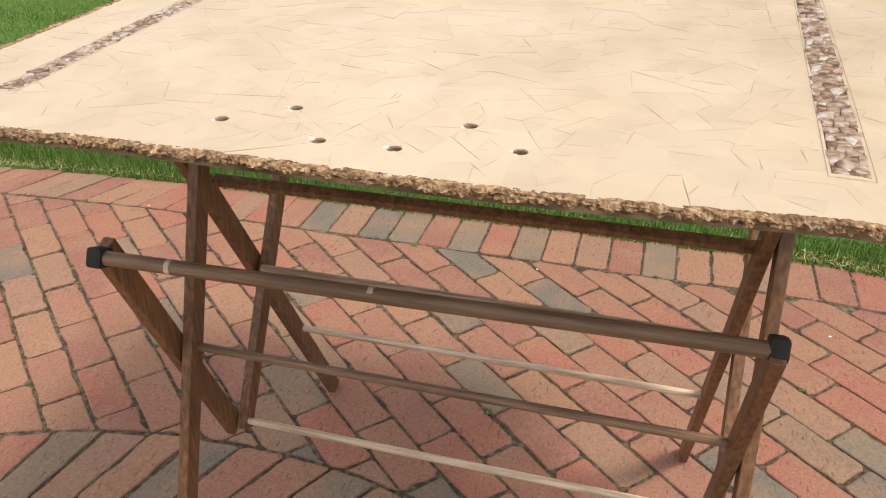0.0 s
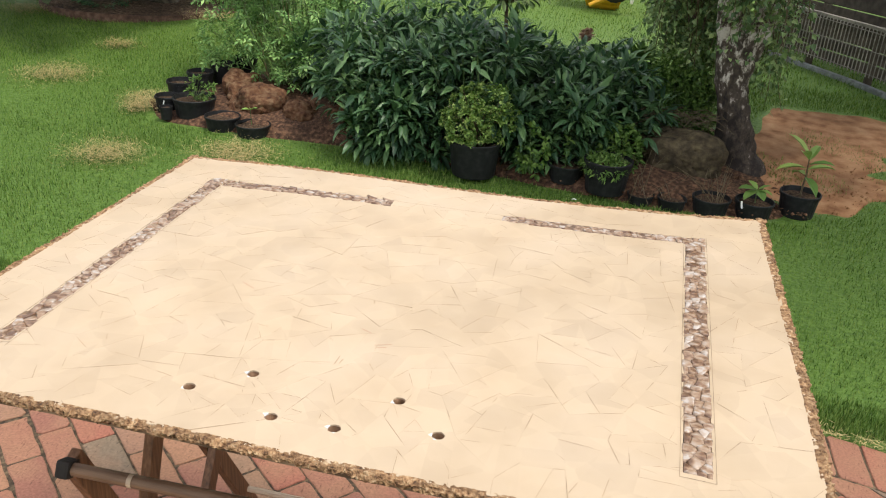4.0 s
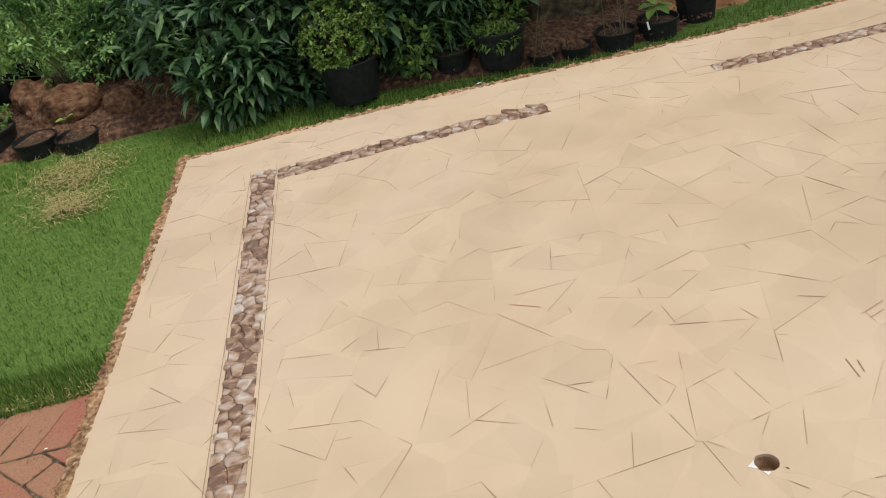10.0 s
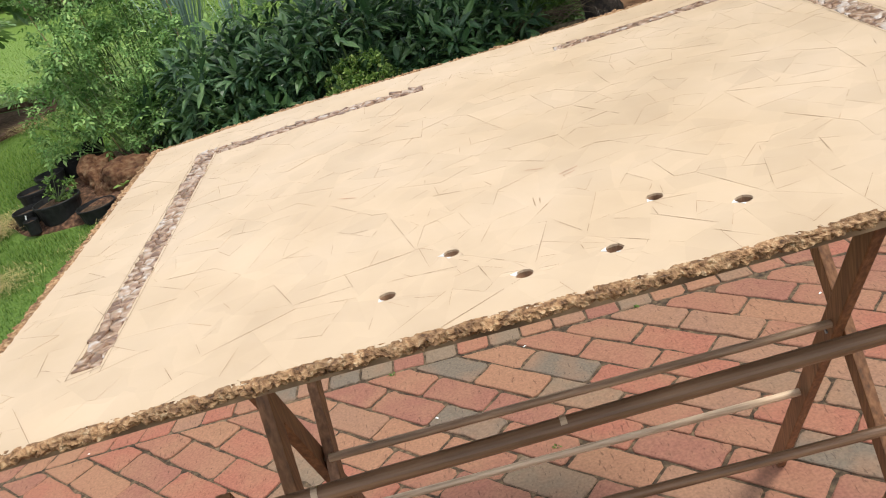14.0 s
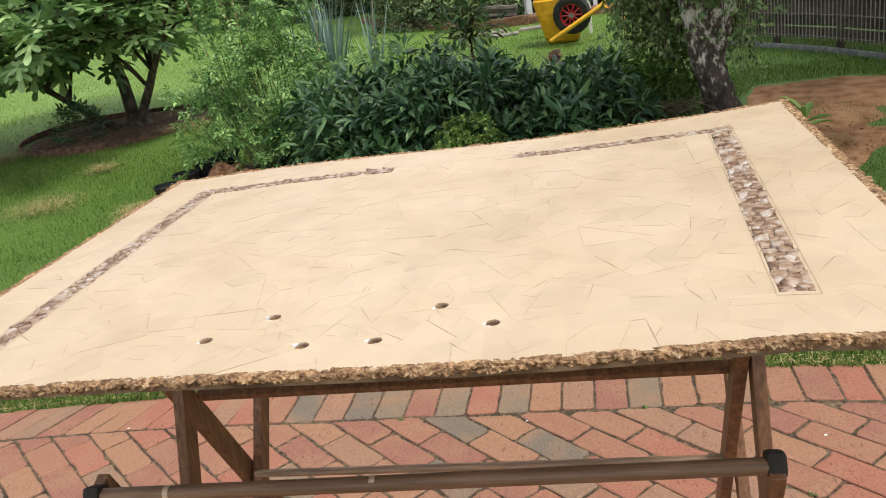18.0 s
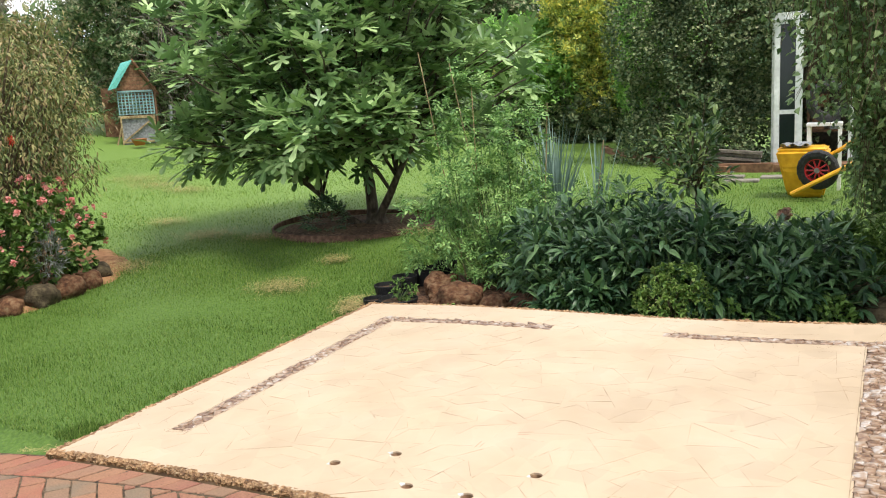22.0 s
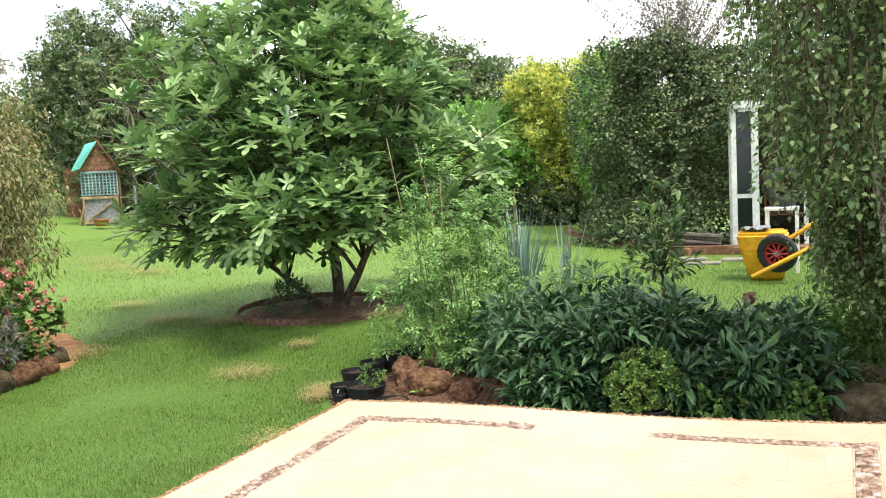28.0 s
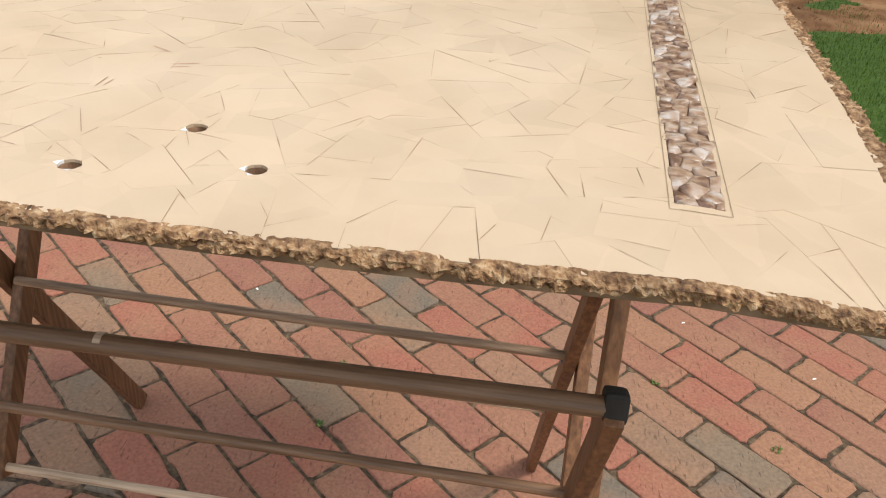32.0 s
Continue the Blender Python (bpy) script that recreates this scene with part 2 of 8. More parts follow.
# ---- leaves ----
def leaf_shape(kind):
    """A leaf of length 1 along x, folded on its midrib: verts and triangles."""
    if kind == "lance":
        xs, w = [0, 0.22, 0.5, 0.78, 1.0], [0.0, 0.105, 0.13, 0.075, 0.0]
        bend = [0, 0.03, 0.02, -0.05, -0.16]
    elif kind == "oval":
        xs, w = [0, 0.25, 0.55, 0.82, 1.0], [0.0, 0.2, 0.26, 0.17, 0.0]
        bend = [0, 0.03, 0.03, -0.01, -0.08]
    elif kind == "strip":
        xs, w = [0, 0.3, 0.7, 1.0], [0.03, 0.045, 0.03, 0.0]
        bend = [0, 0.02, -0.03, -0.15]
    elif kind == "birch":
        xs, w = [0, 0.25, 0.55, 1.0], [0.0, 0.36, 0.26, 0.0]
        bend = [0, 0.02, 0.0, -0.06]
    elif kind == "round":
        xs, w = [0, 0.15, 0.55, 0.9, 1.0], [0.08, 0.42, 0.55, 0.3, 0.0]
        bend = [0, 0.05, 0.1, 0.06, 0.0]
    if kind in ("lance", "oval", "strip", "birch", "round"):
        V, F = [], []
        for x, h, b in zip(xs, w, bend):
            V += [(x, 0, b), (x, h, b + 0.35 * h), (x, -h, b + 0.35 * h)]
        for i in range(len(xs) - 1):
            o, n = 3 * i, 3 * i + 3
            F += [(o, n, n + 1), (o, n + 1, o + 1), (o, o + 2, n + 2), (o, n + 2, n)]
        return np.array(V, float), np.array(F)
    if kind == "diamond":
        return np.array([(0, 0, 0), (0.38, 0.36, 0.05), (1, 0, -0.06), (0.38, -0.36, 0.05), (0.45, 0, -0.03)], float), np.array([(0, 4, 1), (4, 2, 1), (0, 3, 4), (4, 3, 2)])
    if kind == "fig":
        pts = [(0.0, 0.015), (0.07, 0.11), (-0.01, 0.25), (0.06, 0.34), (0.20, 0.29), (0.28, 0.15), (0.35, 0.10), (0.48, 0.34), (0.63, 0.45), (0.71, 0.39), (0.63, 0.23), (0.52, 0.08), (0.66, 0.10), (0.85, 0.15), (0.96, 0.10), (1.0, 0.0)]
        V = [(0.35, 0, 0.0)]
        up = [(x, y, 0.22 * y - 0.25 * max(0, x - 0.45) ** 2 - 0.3 * y * y) for x, y in pts]
        V += up + [(x, -y, z) for x, y, z in reversed(up[:-1])]
        n = len(V) - 1
        return np.array(V, float), np.array([(0, 1 + i, 1 + (i + 1) % n) for i in range(n)])
    if kind == "tomato":
        V, F = [], []
        for cx, cy, ang, s in [(0.15, 0, 65, 0.34), (0.15, 0, -65, 0.34), (0.42, 0, 55, 0.42), (0.42, 0, -55, 0.42), (0.6, 0, 0, 0.5)]:
            c, q, o = math.cos(radians(ang)), math.sin(radians(ang)), len(V)
            for x, y, z in [(0, 0, 0), (0.4, 0.22, 0.06), (1, 0, -0.12), (0.4, -0.22, 0.06), (0.6, 0, -0.02)]:
                V.append((cx + s * (x * c - y * q), cy + s * (x * q + y * c), s * z))
            F += [(o, o + 4, o + 1), (o + 4, o + 2, o + 1), (o, o + 3, o + 4), (o + 4, o + 3, o + 2)]
        return np.array(V, float), np.array(F)
    if kind == "tuft":
        V, F = [], []
        for i in range(7):
            t = 2 * math.pi * i / 7 + 0.4 * (i % 3)
            rise = 0.25 + 0.5 * ((i * 5) % 7) / 7
            d = Vector((math.cos(t), math.sin(t), rise)).normalized()
            s = d.cross(Vector((0, 0, 1))).normalized()
            o = len(V)
            a, b = d * 0.55 + Vector((0, 0, 0.05)), d * 1.0
            V += [tuple(d * 0.1), tuple(a + s * 0.2), tuple(b), tuple(a - s * 0.2)]
            F += [(o, o + 1, o + 2), (o, o + 2, o + 3)]
        return np.array(V, float), np.array(F)
    raise ValueError(kind)


def unit(A):
    return A / (np.linalg.norm(A, axis=-1, keepdims=True) + 1e-9)


def leaves_np(kind, P, D, L, rng, roll=0.9, widen=1.0):
    """Leaves with their stalk ends at P, pointing along D, of length L, facing more or less upwards."""
    T, F = leaf_shape(kind)
    n = len(P)
    D = unit(np.asarray(D, float))
    up = np.tile([0.0, 0.0, 1.0], (n, 1)) + rng.normal(0, 0.35 * roll, (n, 3))
    S = unit(np.cross(up, D))
    N = np.cross(D, S)
    L = np.broadcast_to(np.asarray(L, float), (n,))
    V = P[:, None] + L[:, None, None] * (T[None, :, 0:1] * D[:, None] + widen * T[None, :, 1:2] * S[:, None] + T[None, :, 2:3] * N[:, None])
    FF = F[None] + (np.arange(n) * len(T))[:, None, None]
    return V.reshape(-1, 3), FF.reshape(-1, 3)


def ball_dirs(n, rng):
    return unit(rng.normal(0, 1, (n, 3)))


def lobe_points(lobes, n, rng, inner=0.35, bumps=0.18, freq=1.6, floor=None):
    """Points on and under the skin of a crown made of several ellipsoids, and the directions outwards."""
    W = np.array([l[6] if len(l) > 6 else l[3] * l[5] for l in lobes], float)
    pick = rng.choice(len(lobes), n * 3, p=W / W.sum())
    C = np.array([l[:3] for l in lobes], float)
    R = np.array([l[3:6] for l in lobes], float)
    d = ball_dirs(n * 3, rng)
    k = np.where(rng.random(n * 3) < inner, rng.uniform(0.45, 0.95, n * 3), rng.uniform(0.9, 1.04, n * 3))
    bump = np.array([noise.noise(Vector(v) * freq) for v in (C[pick] + d * R[pick])])
    k *= 1 + bumps * 2 * bump
    P = C[pick] + d * R[pick] * k[:, None]
    keep = np.ones(len(P), bool)
    for c, r in zip(C, R):
        inside = (((P - c) / r) ** 2).sum(1) < 0.5 ** 2
        keep &= ~(inside & (rng.random(len(P)) < 0.8))
    if floor is not None:
        keep &= P[:, 2] > floor
    P, d = P[keep][:n], d[keep][:n]
    return P, d


def sprays(P, D, per, spread, rng, droop=0.0, lift=0.3):
    """Several leaf stalks round every tip: positions and directions."""
    n = len(P)
    base = np.repeat(P, per, 0)
    axis = np.repeat(unit(D + np.array([0, 0, lift])), per, 0)
    d = unit(axis * rng.uniform(0.25, 0.9, (n * per, 1)) + spread * ball_dirs(n * per, rng) + np.array([0, 0, -droop]))
    return base, d


def rosettes(P, D, per, rng, lift=0.35, open_=0.55, droop=0.15):
    """A whorl of leaves round every twig's end, spread like the fingers of a star."""
    ax = unit(D + np.array([0, 0, lift]) + rng.normal(0, 0.15, D.shape))
    side = unit(np.cross(ax, unit(rng.normal(0, 1, ax.shape))))
    other = np.cross(ax, side)
    B, d = [], []
    for k in range(per):
        t = 6.283 * k / per + rng.uniform(-0.3, 0.3, (len(P), 1)) + rng.uniform(0, 6.28, (len(P), 1)) * 0
        o = open_ * rng.uniform(0.5, 1.5, (len(P), 1)) * (0.45 if k % 3 == 0 else 1.0)
        dd = unit(ax * (1.05 - 0.5 * o) + (side * np.cos(t) + other * np.sin(t)) * (o + 0.25) + np.array([0, 0, -droop]))
        B.append(P - ax * rng.uniform(0.0, 0.10, (len(P), 1)) + dd * 0.05)
        d.append(dd)
    return np.vstack(B), np.vstack(d)


def tree_limbs(root, tips, rng, r0, mains=7, sides=6):
    """A branching frame: a few main limbs from the root, each dividing towards the tips near it."""
    tips = np.asarray(tips, float)
    root = np.asarray(root, float)
    mid = root + (tips[rng.choice(len(tips), mains, replace=False)] - root) * rng.uniform(0.45, 0.65, (mains, 1))
    out = [tube_np([root, (root + m) / 2 + rng.normal(0, 0.05, 3) * np.linalg.norm(m - root), m], [r0, r0 * 0.75, r0 * 0.5], sides) for m in mid]
    for t in tips:
        m = mid[np.argmin(((mid - t) ** 2).sum(1))]
        out.append(tube_np([m, (m + t) / 2 + rng.normal(0, 0.06, 3) * np.linalg.norm(t - m), t], [r0 * 0.45, r0 * 0.25, r0 * 0.08], 5))
    return merge_np(out)


def limbs_np(root, tips, rng, r0, r1=0.006, sides=6, sag=0.15, steps=6):
    """Branches from root to each of the tips."""
    out = []
    for t in tips:
        t = np.asarray(t, float)
        root_ = np.asarray(root, float)
        s = np.linspace(0, 1, steps)[:, None]
        mid = (root_ + t) / 2 + np.array([0, 0, sag * np.linalg.norm(t - root_)]) * rng.uniform(0.2, 1.2) + rng.normal(0, 0.04, 3) * np.linalg.norm(t - root_)
        Q = (1 - s) ** 2 * root_ + 2 * s * (1 - s) * mid + s ** 2 * t
        out.append(tube_np(Q, np.linspace(r0, r1, steps), sides))
    return merge_np(out)
# ---- materials ----
def node_mat(name):
    m = bpy.data.materials.new(name)
    m.use_nodes = True
    nt = m.node_tree
    return m, nt.nodes, nt.links, nt.nodes["Principled BSDF"]


def ramp_node(nodes, cols, lo=0.0, hi=1.0):
    r = nodes.new("ShaderNodeValToRGB")
    r.color_ramp.elements.remove(r.color_ramp.elements[1])
    n = len(cols)
    for i, c in enumerate(cols):
        e = r.color_ramp.elements[0] if i == 0 else r.color_ramp.elements.new(1.0)
        e.position = lo + (hi - lo) * i / max(1, n - 1)
        e.color = (*c, 1)
    return r


def rough_mat(name, cols, rough=0.8, scale=30.0, big=2.5, bump=0.3, bump_scale=None, vary=0.0, metal=0.0, stretch=None, spec=0.4, big_amt=0.35, detail=6.0, bump_dist=0.004, lo=0.3, hi=0.7, island=False):
    """A surface with grain at two scales; vary: how much single pieces differ in tone."""
    m, n, l, b = node_mat(name)
    tc = n.new("ShaderNodeTexCoord")
    mp = n.new("ShaderNodeMapping")
    if stretch:
        mp.inputs["Scale"].default_value = stretch
    l.new(tc.outputs["Object"], mp.inputs["Vector"])
    fine = n.new("ShaderNodeTexNoise")
    fine.inputs["Scale"].default_value, fine.inputs["Detail"].default_value = scale, detail
    wide = n.new("ShaderNodeTexNoise")
    wide.inputs["Scale"].default_value, wide.inputs["Detail"].default_value = big, 3.0
    l.new(mp.outputs["Vector"], fine.inputs["Vector"])
    l.new(tc.outputs["Object"], wide.inputs["Vector"])
    r = ramp_node(n, cols, lo, hi)
    l.new(fine.outputs["Fac"], r.inputs["Fac"])
    mr = n.new("ShaderNodeMapRange")
    mr.inputs["From Min"].default_value, mr.inputs["From Max"].default_value = 0.3, 0.7
    mr.inputs["To Min"].default_value, mr.inputs["To Max"].default_value = 1 - big_amt, 1 + big_amt * 0.6
    l.new(wide.outputs["Fac"], mr.inputs["Value"])
    hsv = n.new("ShaderNodeHueSaturation")
    l.new(r.outputs["Color"], hsv.inputs["Color"])
    value = mr.outputs["Result"]
    if vary:
        info = n.new("ShaderNodeNewGeometry" if island else "ShaderNodeObjectInfo")
        mv = n.new("ShaderNodeMapRange")
        mv.inputs["To Min"].default_value, mv.inputs["To Max"].default_value = 1 - vary, 1 + vary
        l.new(info.outputs["Random Per Island" if island else "Random"], mv.inputs["Value"])
        mul = n.new("ShaderNodeMath")
        mul.operation = "MULTIPLY"
        l.new(value, mul.inputs[0])
        l.new(mv.outputs["Result"], mul.inputs[1])
        value = mul.outputs["Value"]
    l.new(value, hsv.inputs["Value"])
    l.new(hsv.outputs["Color"], b.inputs["Base Color"])
    b.inputs["Roughness"].default_value, b.inputs["Metallic"].default_value = rough, metal
    b.inputs["Specular IOR Level"].default_value = spec
    if bump:
        bn = n.new("ShaderNodeTexNoise")
        bn.inputs["Scale"].default_value, bn.inputs["Detail"].default_value = bump_scale or scale * 1.5, 5.0
        l.new(mp.outputs["Vector"], bn.inputs["Vector"])
        bp = n.new("ShaderNodeBump")
        bp.inputs["Strength"].default_value, bp.inputs["Distance"].default_value = bump, bump_dist
        l.new(bn.outputs["Fac"], bp.inputs["Height"])
        l.new(bp.outputs["Normal"], b.inputs["Normal"])
    return m


def leaf_mat(name, cols, rough=0.45, through=0.25, spec=0.5, patch=0.6):
    """Leaves: each its own tone, a little light shining through."""
    m, n, l, b = node_mat(name)
    geo = n.new("ShaderNodeNewGeometry")
    tc = n.new("ShaderNodeTexCoord")
    wide = n.new("ShaderNodeTexNoise")
    wide.inputs["Scale"].default_value = 2.2
    l.new(tc.outputs["Object"], wide.inputs["Vector"])
    add = n.new("ShaderNodeMath")
    add.operation = "MULTIPLY_ADD"
    add.inputs[1].default_value, add.inputs[2].default_value = patch, -patch / 2
    l.new(wide.outputs["Fac"], add.inputs[0])
    tot = n.new("ShaderNodeMath")
    l.new(geo.outputs["Random Per Island"], tot.inputs[0])
    l.new(add.outputs["Value"], tot.inputs[1])
    r = ramp_node(n, cols, 0.05, 0.95)
    l.new(tot.outputs["Value"], r.inputs["Fac"])
    l.new(r.outputs["Color"], b.inputs["Base Color"])
    b.inputs["Roughness"].default_value, b.inputs["Specular IOR Level"].default_value = rough, spec
    tr = n.new("ShaderNodeBsdfTranslucent")
    l.new(r.outputs["Color"], tr.inputs["Color"])
    mix = n.new("ShaderNodeMixShader")
    mix.inputs["Fac"].default_value = through
    l.new(b.outputs["BSDF"], mix.inputs[1])
    l.new(tr.outputs["BSDF"], mix.inputs[2])
    l.new(mix.outputs["Shader"], n["Material Output"].inputs["Surface"])
    return m


def plain_mat(name, col, rough=0.5, metal=0.0, spec=0.5):
    return rough_mat(name, [tuple(0.85 * c for c in col), col, tuple(min(1, 1.12 * c) for c in col)], rough, 60, 4, 0.08, None, 0.0, metal, None, spec, 0.12)


def brick_mat(name, joined=False):
    """Fired clay: every brick picks its own tone from red through orange to grey."""
    m, n, l, b = node_mat(name)
    tc = n.new("ShaderNodeTexCoord")
    info = n.new("ShaderNodeNewGeometry" if joined else "ShaderNodeObjectInfo")
    r = ramp_node(n, [(0.285, 0.112, 0.074), (0.268, 0.124, 0.080), (0.282, 0.145, 0.087), (0.242, 0.106, 0.074), (0.256, 0.142, 0.092), (0.228, 0.140, 0.090), (0.190, 0.138, 0.094), (0.150, 0.120, 0.090)])
    r.color_ramp.interpolation = "CONSTANT"
    for i, e in enumerate(r.color_ramp.elements):
        e.position = (0.0, 0.20, 0.36, 0.50, 0.64, 0.77, 0.87, 0.95)[i]
    l.new(info.outputs["Random Per Island" if joined else "Random"], r.inputs["Fac"])
    wide = n.new("ShaderNodeTexNoise")
    wide.inputs["Scale"].default_value, wide.inputs["Detail"].default_value = 6.5, 6.0
    l.new(tc.outputs["Object"], wide.inputs["Vector"])
    blot = n.new("ShaderNodeMix")
    blot.data_type = "RGBA"
    wr = n.new("ShaderNodeMapRange")
    wr.inputs["From Min"].default_value, wr.inputs["From Max"].default_value = 0.42, 0.68
    wr.inputs["To Max"].default_value = 0.62
    l.new(wide.outputs["Fac"], wr.inputs["Value"])
    l.new(wr.outputs["Result"], blot.inputs["Factor"])
    l.new(r.outputs["Color"], blot.inputs["A"])
    blot.inputs["B"].default_value = (0.282, 0.152, 0.090, 1)
    fine = n.new("ShaderNodeTexNoise")
    fine.inputs["Scale"].default_value, fine.inputs["Detail"].default_value = 130.0, 6.0
    l.new(tc.outputs["Object"], fine.inputs["Vector"])
    fr = n.new("ShaderNodeMapRange")
    fr.inputs["From Min"].default_value, fr.inputs["From Max"].default_value = 0.3, 0.7
    fr.inputs["To Min"].default_value, fr.inputs["To Max"].default_value = 0.78, 1.14
    l.new(fine.outputs["Fac"], fr.inputs["Value"])
    hsv = n.new("ShaderNodeHueSaturation")
    l.new(blot.outputs["Result"], hsv.inputs["Color"])
    l.new(fr.outputs["Result"], hsv.inputs["Value"])
    # short scratches and pits across the face
    mp = n.new("ShaderNodeMapping")
    mp.inputs["Scale"].default_value = (1.0, 0.22, 1.0)
    mp.inputs["Rotation"].default_value = (0, 0, radians(47))
    l.new(tc.outputs["Object"], mp.inputs["Vector"])
    pit = n.new("ShaderNodeTexNoise")
    pit.inputs["Scale"].default_value, pit.inputs["Detail"].default_value = 150.0, 2.0
    l.new(mp.outputs["Vector"], pit.inputs["Vector"])
    pr = n.new("ShaderNodeMapRange")
    pr.inputs["From Min"].default_value, pr.inputs["From Max"].default_value = 0.64, 0.70
    pr.inputs["To Min"].default_value, pr.inputs["To Max"].default_value = 1.0, 0.62
    l.new(pit.outputs["Fac"], pr.inputs["Value"])
    hs2 = n.new("ShaderNodeHueSaturation")
    l.new(hsv.outputs["Color"], hs2.inputs["Color"])
    l.new(pr.outputs["Result"], hs2.inputs["Value"])
    l.new(hs2.outputs["Color"], b.inputs["Base Color"])
    b.inputs["Roughness"].default_value, b.inputs["Specular IOR Level"].default_value = 0.85, 0.3
    bp = n.new("ShaderNodeBump")
    bp.inputs["Strength"].default_value, bp.inputs["Distance"].default_value = 0.4, 0.002
    sub = n.new("ShaderNodeMath")
    l.new(fine.outputs["Fac"], sub.inputs[0])
    l.new(pr.outputs["Result"], sub.inputs[1])
    l.new(sub.outputs["Value"], bp.inputs["Height"])
    l.new(bp.outputs["Normal"], b.inputs["Normal"])
    return m


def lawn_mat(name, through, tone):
    """Lawn: lush near the patio; across the garden drier, yellower and painted brighter as if sunlit, in drifts; each
    blade its own tone.
    """
    m, n, l, b = node_mat(name)
    tc = n.new("ShaderNodeTexCoord")
    sep = n.new("ShaderNodeSeparateXYZ")
    l.new(tc.outputs["Object"], sep.inputs["Vector"])
    drift = n.new("ShaderNodeTexNoise")
    drift.inputs["Scale"].default_value, drift.inputs["Detail"].default_value = 0.55, 4.0
    l.new(tc.outputs["Object"], drift.inputs["Vector"])
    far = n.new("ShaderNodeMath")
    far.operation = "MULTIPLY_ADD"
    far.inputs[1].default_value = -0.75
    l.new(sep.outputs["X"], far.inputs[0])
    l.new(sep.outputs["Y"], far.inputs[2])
    # rises with distance; brings in the drier tones with sunlight painted in
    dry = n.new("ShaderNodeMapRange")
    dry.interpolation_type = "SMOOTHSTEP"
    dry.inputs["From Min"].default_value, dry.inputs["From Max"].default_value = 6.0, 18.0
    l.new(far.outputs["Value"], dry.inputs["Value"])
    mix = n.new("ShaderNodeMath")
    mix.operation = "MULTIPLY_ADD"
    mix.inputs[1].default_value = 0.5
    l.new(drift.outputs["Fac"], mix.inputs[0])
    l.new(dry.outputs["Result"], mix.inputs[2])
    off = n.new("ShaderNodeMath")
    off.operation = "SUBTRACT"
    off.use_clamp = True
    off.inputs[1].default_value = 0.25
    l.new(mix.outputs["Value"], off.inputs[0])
    if through:
        pick = n.new("ShaderNodeNewGeometry").outputs["Random Per Island"]
    else:
        fine = n.new("ShaderNodeTexNoise")
        fine.inputs["Scale"].default_value, fine.inputs["Detail"].default_value = 45.0, 6.0
        l.new(tc.outputs["Object"], fine.inputs["Vector"])
        pick = fine.outputs["Fac"]
    # near tones first, then far ones: drier, and brightened for sunlit lawn
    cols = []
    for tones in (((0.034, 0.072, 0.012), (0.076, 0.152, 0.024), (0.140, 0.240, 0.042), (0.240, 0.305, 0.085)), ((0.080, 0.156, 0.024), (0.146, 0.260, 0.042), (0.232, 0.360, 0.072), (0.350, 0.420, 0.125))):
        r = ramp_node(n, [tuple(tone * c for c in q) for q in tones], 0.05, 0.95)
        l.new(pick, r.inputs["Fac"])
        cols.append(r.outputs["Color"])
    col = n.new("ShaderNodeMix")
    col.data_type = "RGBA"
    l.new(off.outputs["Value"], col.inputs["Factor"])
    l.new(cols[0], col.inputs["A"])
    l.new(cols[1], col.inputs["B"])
    l.new(col.outputs["Result"], b.inputs["Base Color"])
    b.inputs["Roughness"].default_value, b.inputs["Specular IOR Level"].default_value = 0.6, 0.25
    if through:
        tr = n.new("ShaderNodeBsdfTranslucent")
        l.new(col.outputs["Result"], tr.inputs["Color"])
        ms = n.new("ShaderNodeMixShader")
        ms.inputs["Fac"].default_value = through
        l.new(b.outputs["BSDF"], ms.inputs[1])
        l.new(tr.outputs["BSDF"], ms.inputs[2])
        l.new(ms.outputs["Shader"], n["Material Output"].inputs["Surface"])
    else:
        bp = n.new("ShaderNodeBump")
        bp.inputs["Strength"].default_value, bp.inputs["Distance"].default_value = 0.6, 0.02
        l.new(pick, bp.inputs["Height"])
        l.new(bp.outputs["Normal"], b.inputs["Normal"])
    return m


M_BRICK = brick_mat("fired_brick")
M_BRICK_FAR = brick_mat("fired_brick_outer", True)
M_JOINT = rough_mat("joint_sand", [(0.024, 0.016, 0.010), (0.075, 0.050, 0.029), (0.170, 0.120, 0.072)], 0.95, 60, 5, 0.5)
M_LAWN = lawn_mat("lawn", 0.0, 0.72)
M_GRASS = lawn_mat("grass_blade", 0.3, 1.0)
M_STRAW = leaf_mat("dry_grass", [(0.370, 0.290, 0.126), (0.528, 0.436, 0.214), (0.264, 0.224, 0.088)], 0.8, 0.2, 0.2)
M_SOIL = rough_mat("red_soil", [(0.185, 0.086, 0.040), (0.322, 0.168, 0.085), (0.425, 0.248, 0.134)], 0.95, 9, 1.1, 0.35, 60, spec=0.15, bump_dist=0.008, big_amt=0.45)
# Mulch in two tones: the bed's holds its shade, the ring's is lightened.
M_MULCH = rough_mat("dark_mulch", [(0.029, 0.017, 0.012), (0.080, 0.043, 0.026), (0.197, 0.106, 0.062)], 0.95, 40, 2.5, 0.8, 70, spec=0.2, bump_dist=0.015)
M_MULCH_LIGHT = rough_mat("lightened_mulch", [(0.045, 0.028, 0.018), (0.130, 0.080, 0.052), (0.260, 0.170, 0.115)], 0.95, 30, 2.5, 0.8, 60, spec=0.2, bump_dist=0.02)
M_SCORIA = rough_mat("scoria", [(0.055, 0.025, 0.015), (0.130, 0.063, 0.032), (0.194, 0.125, 0.072)], 0.95, 26, 5, 0.9, 55, spec=0.2, bump_dist=0.012)
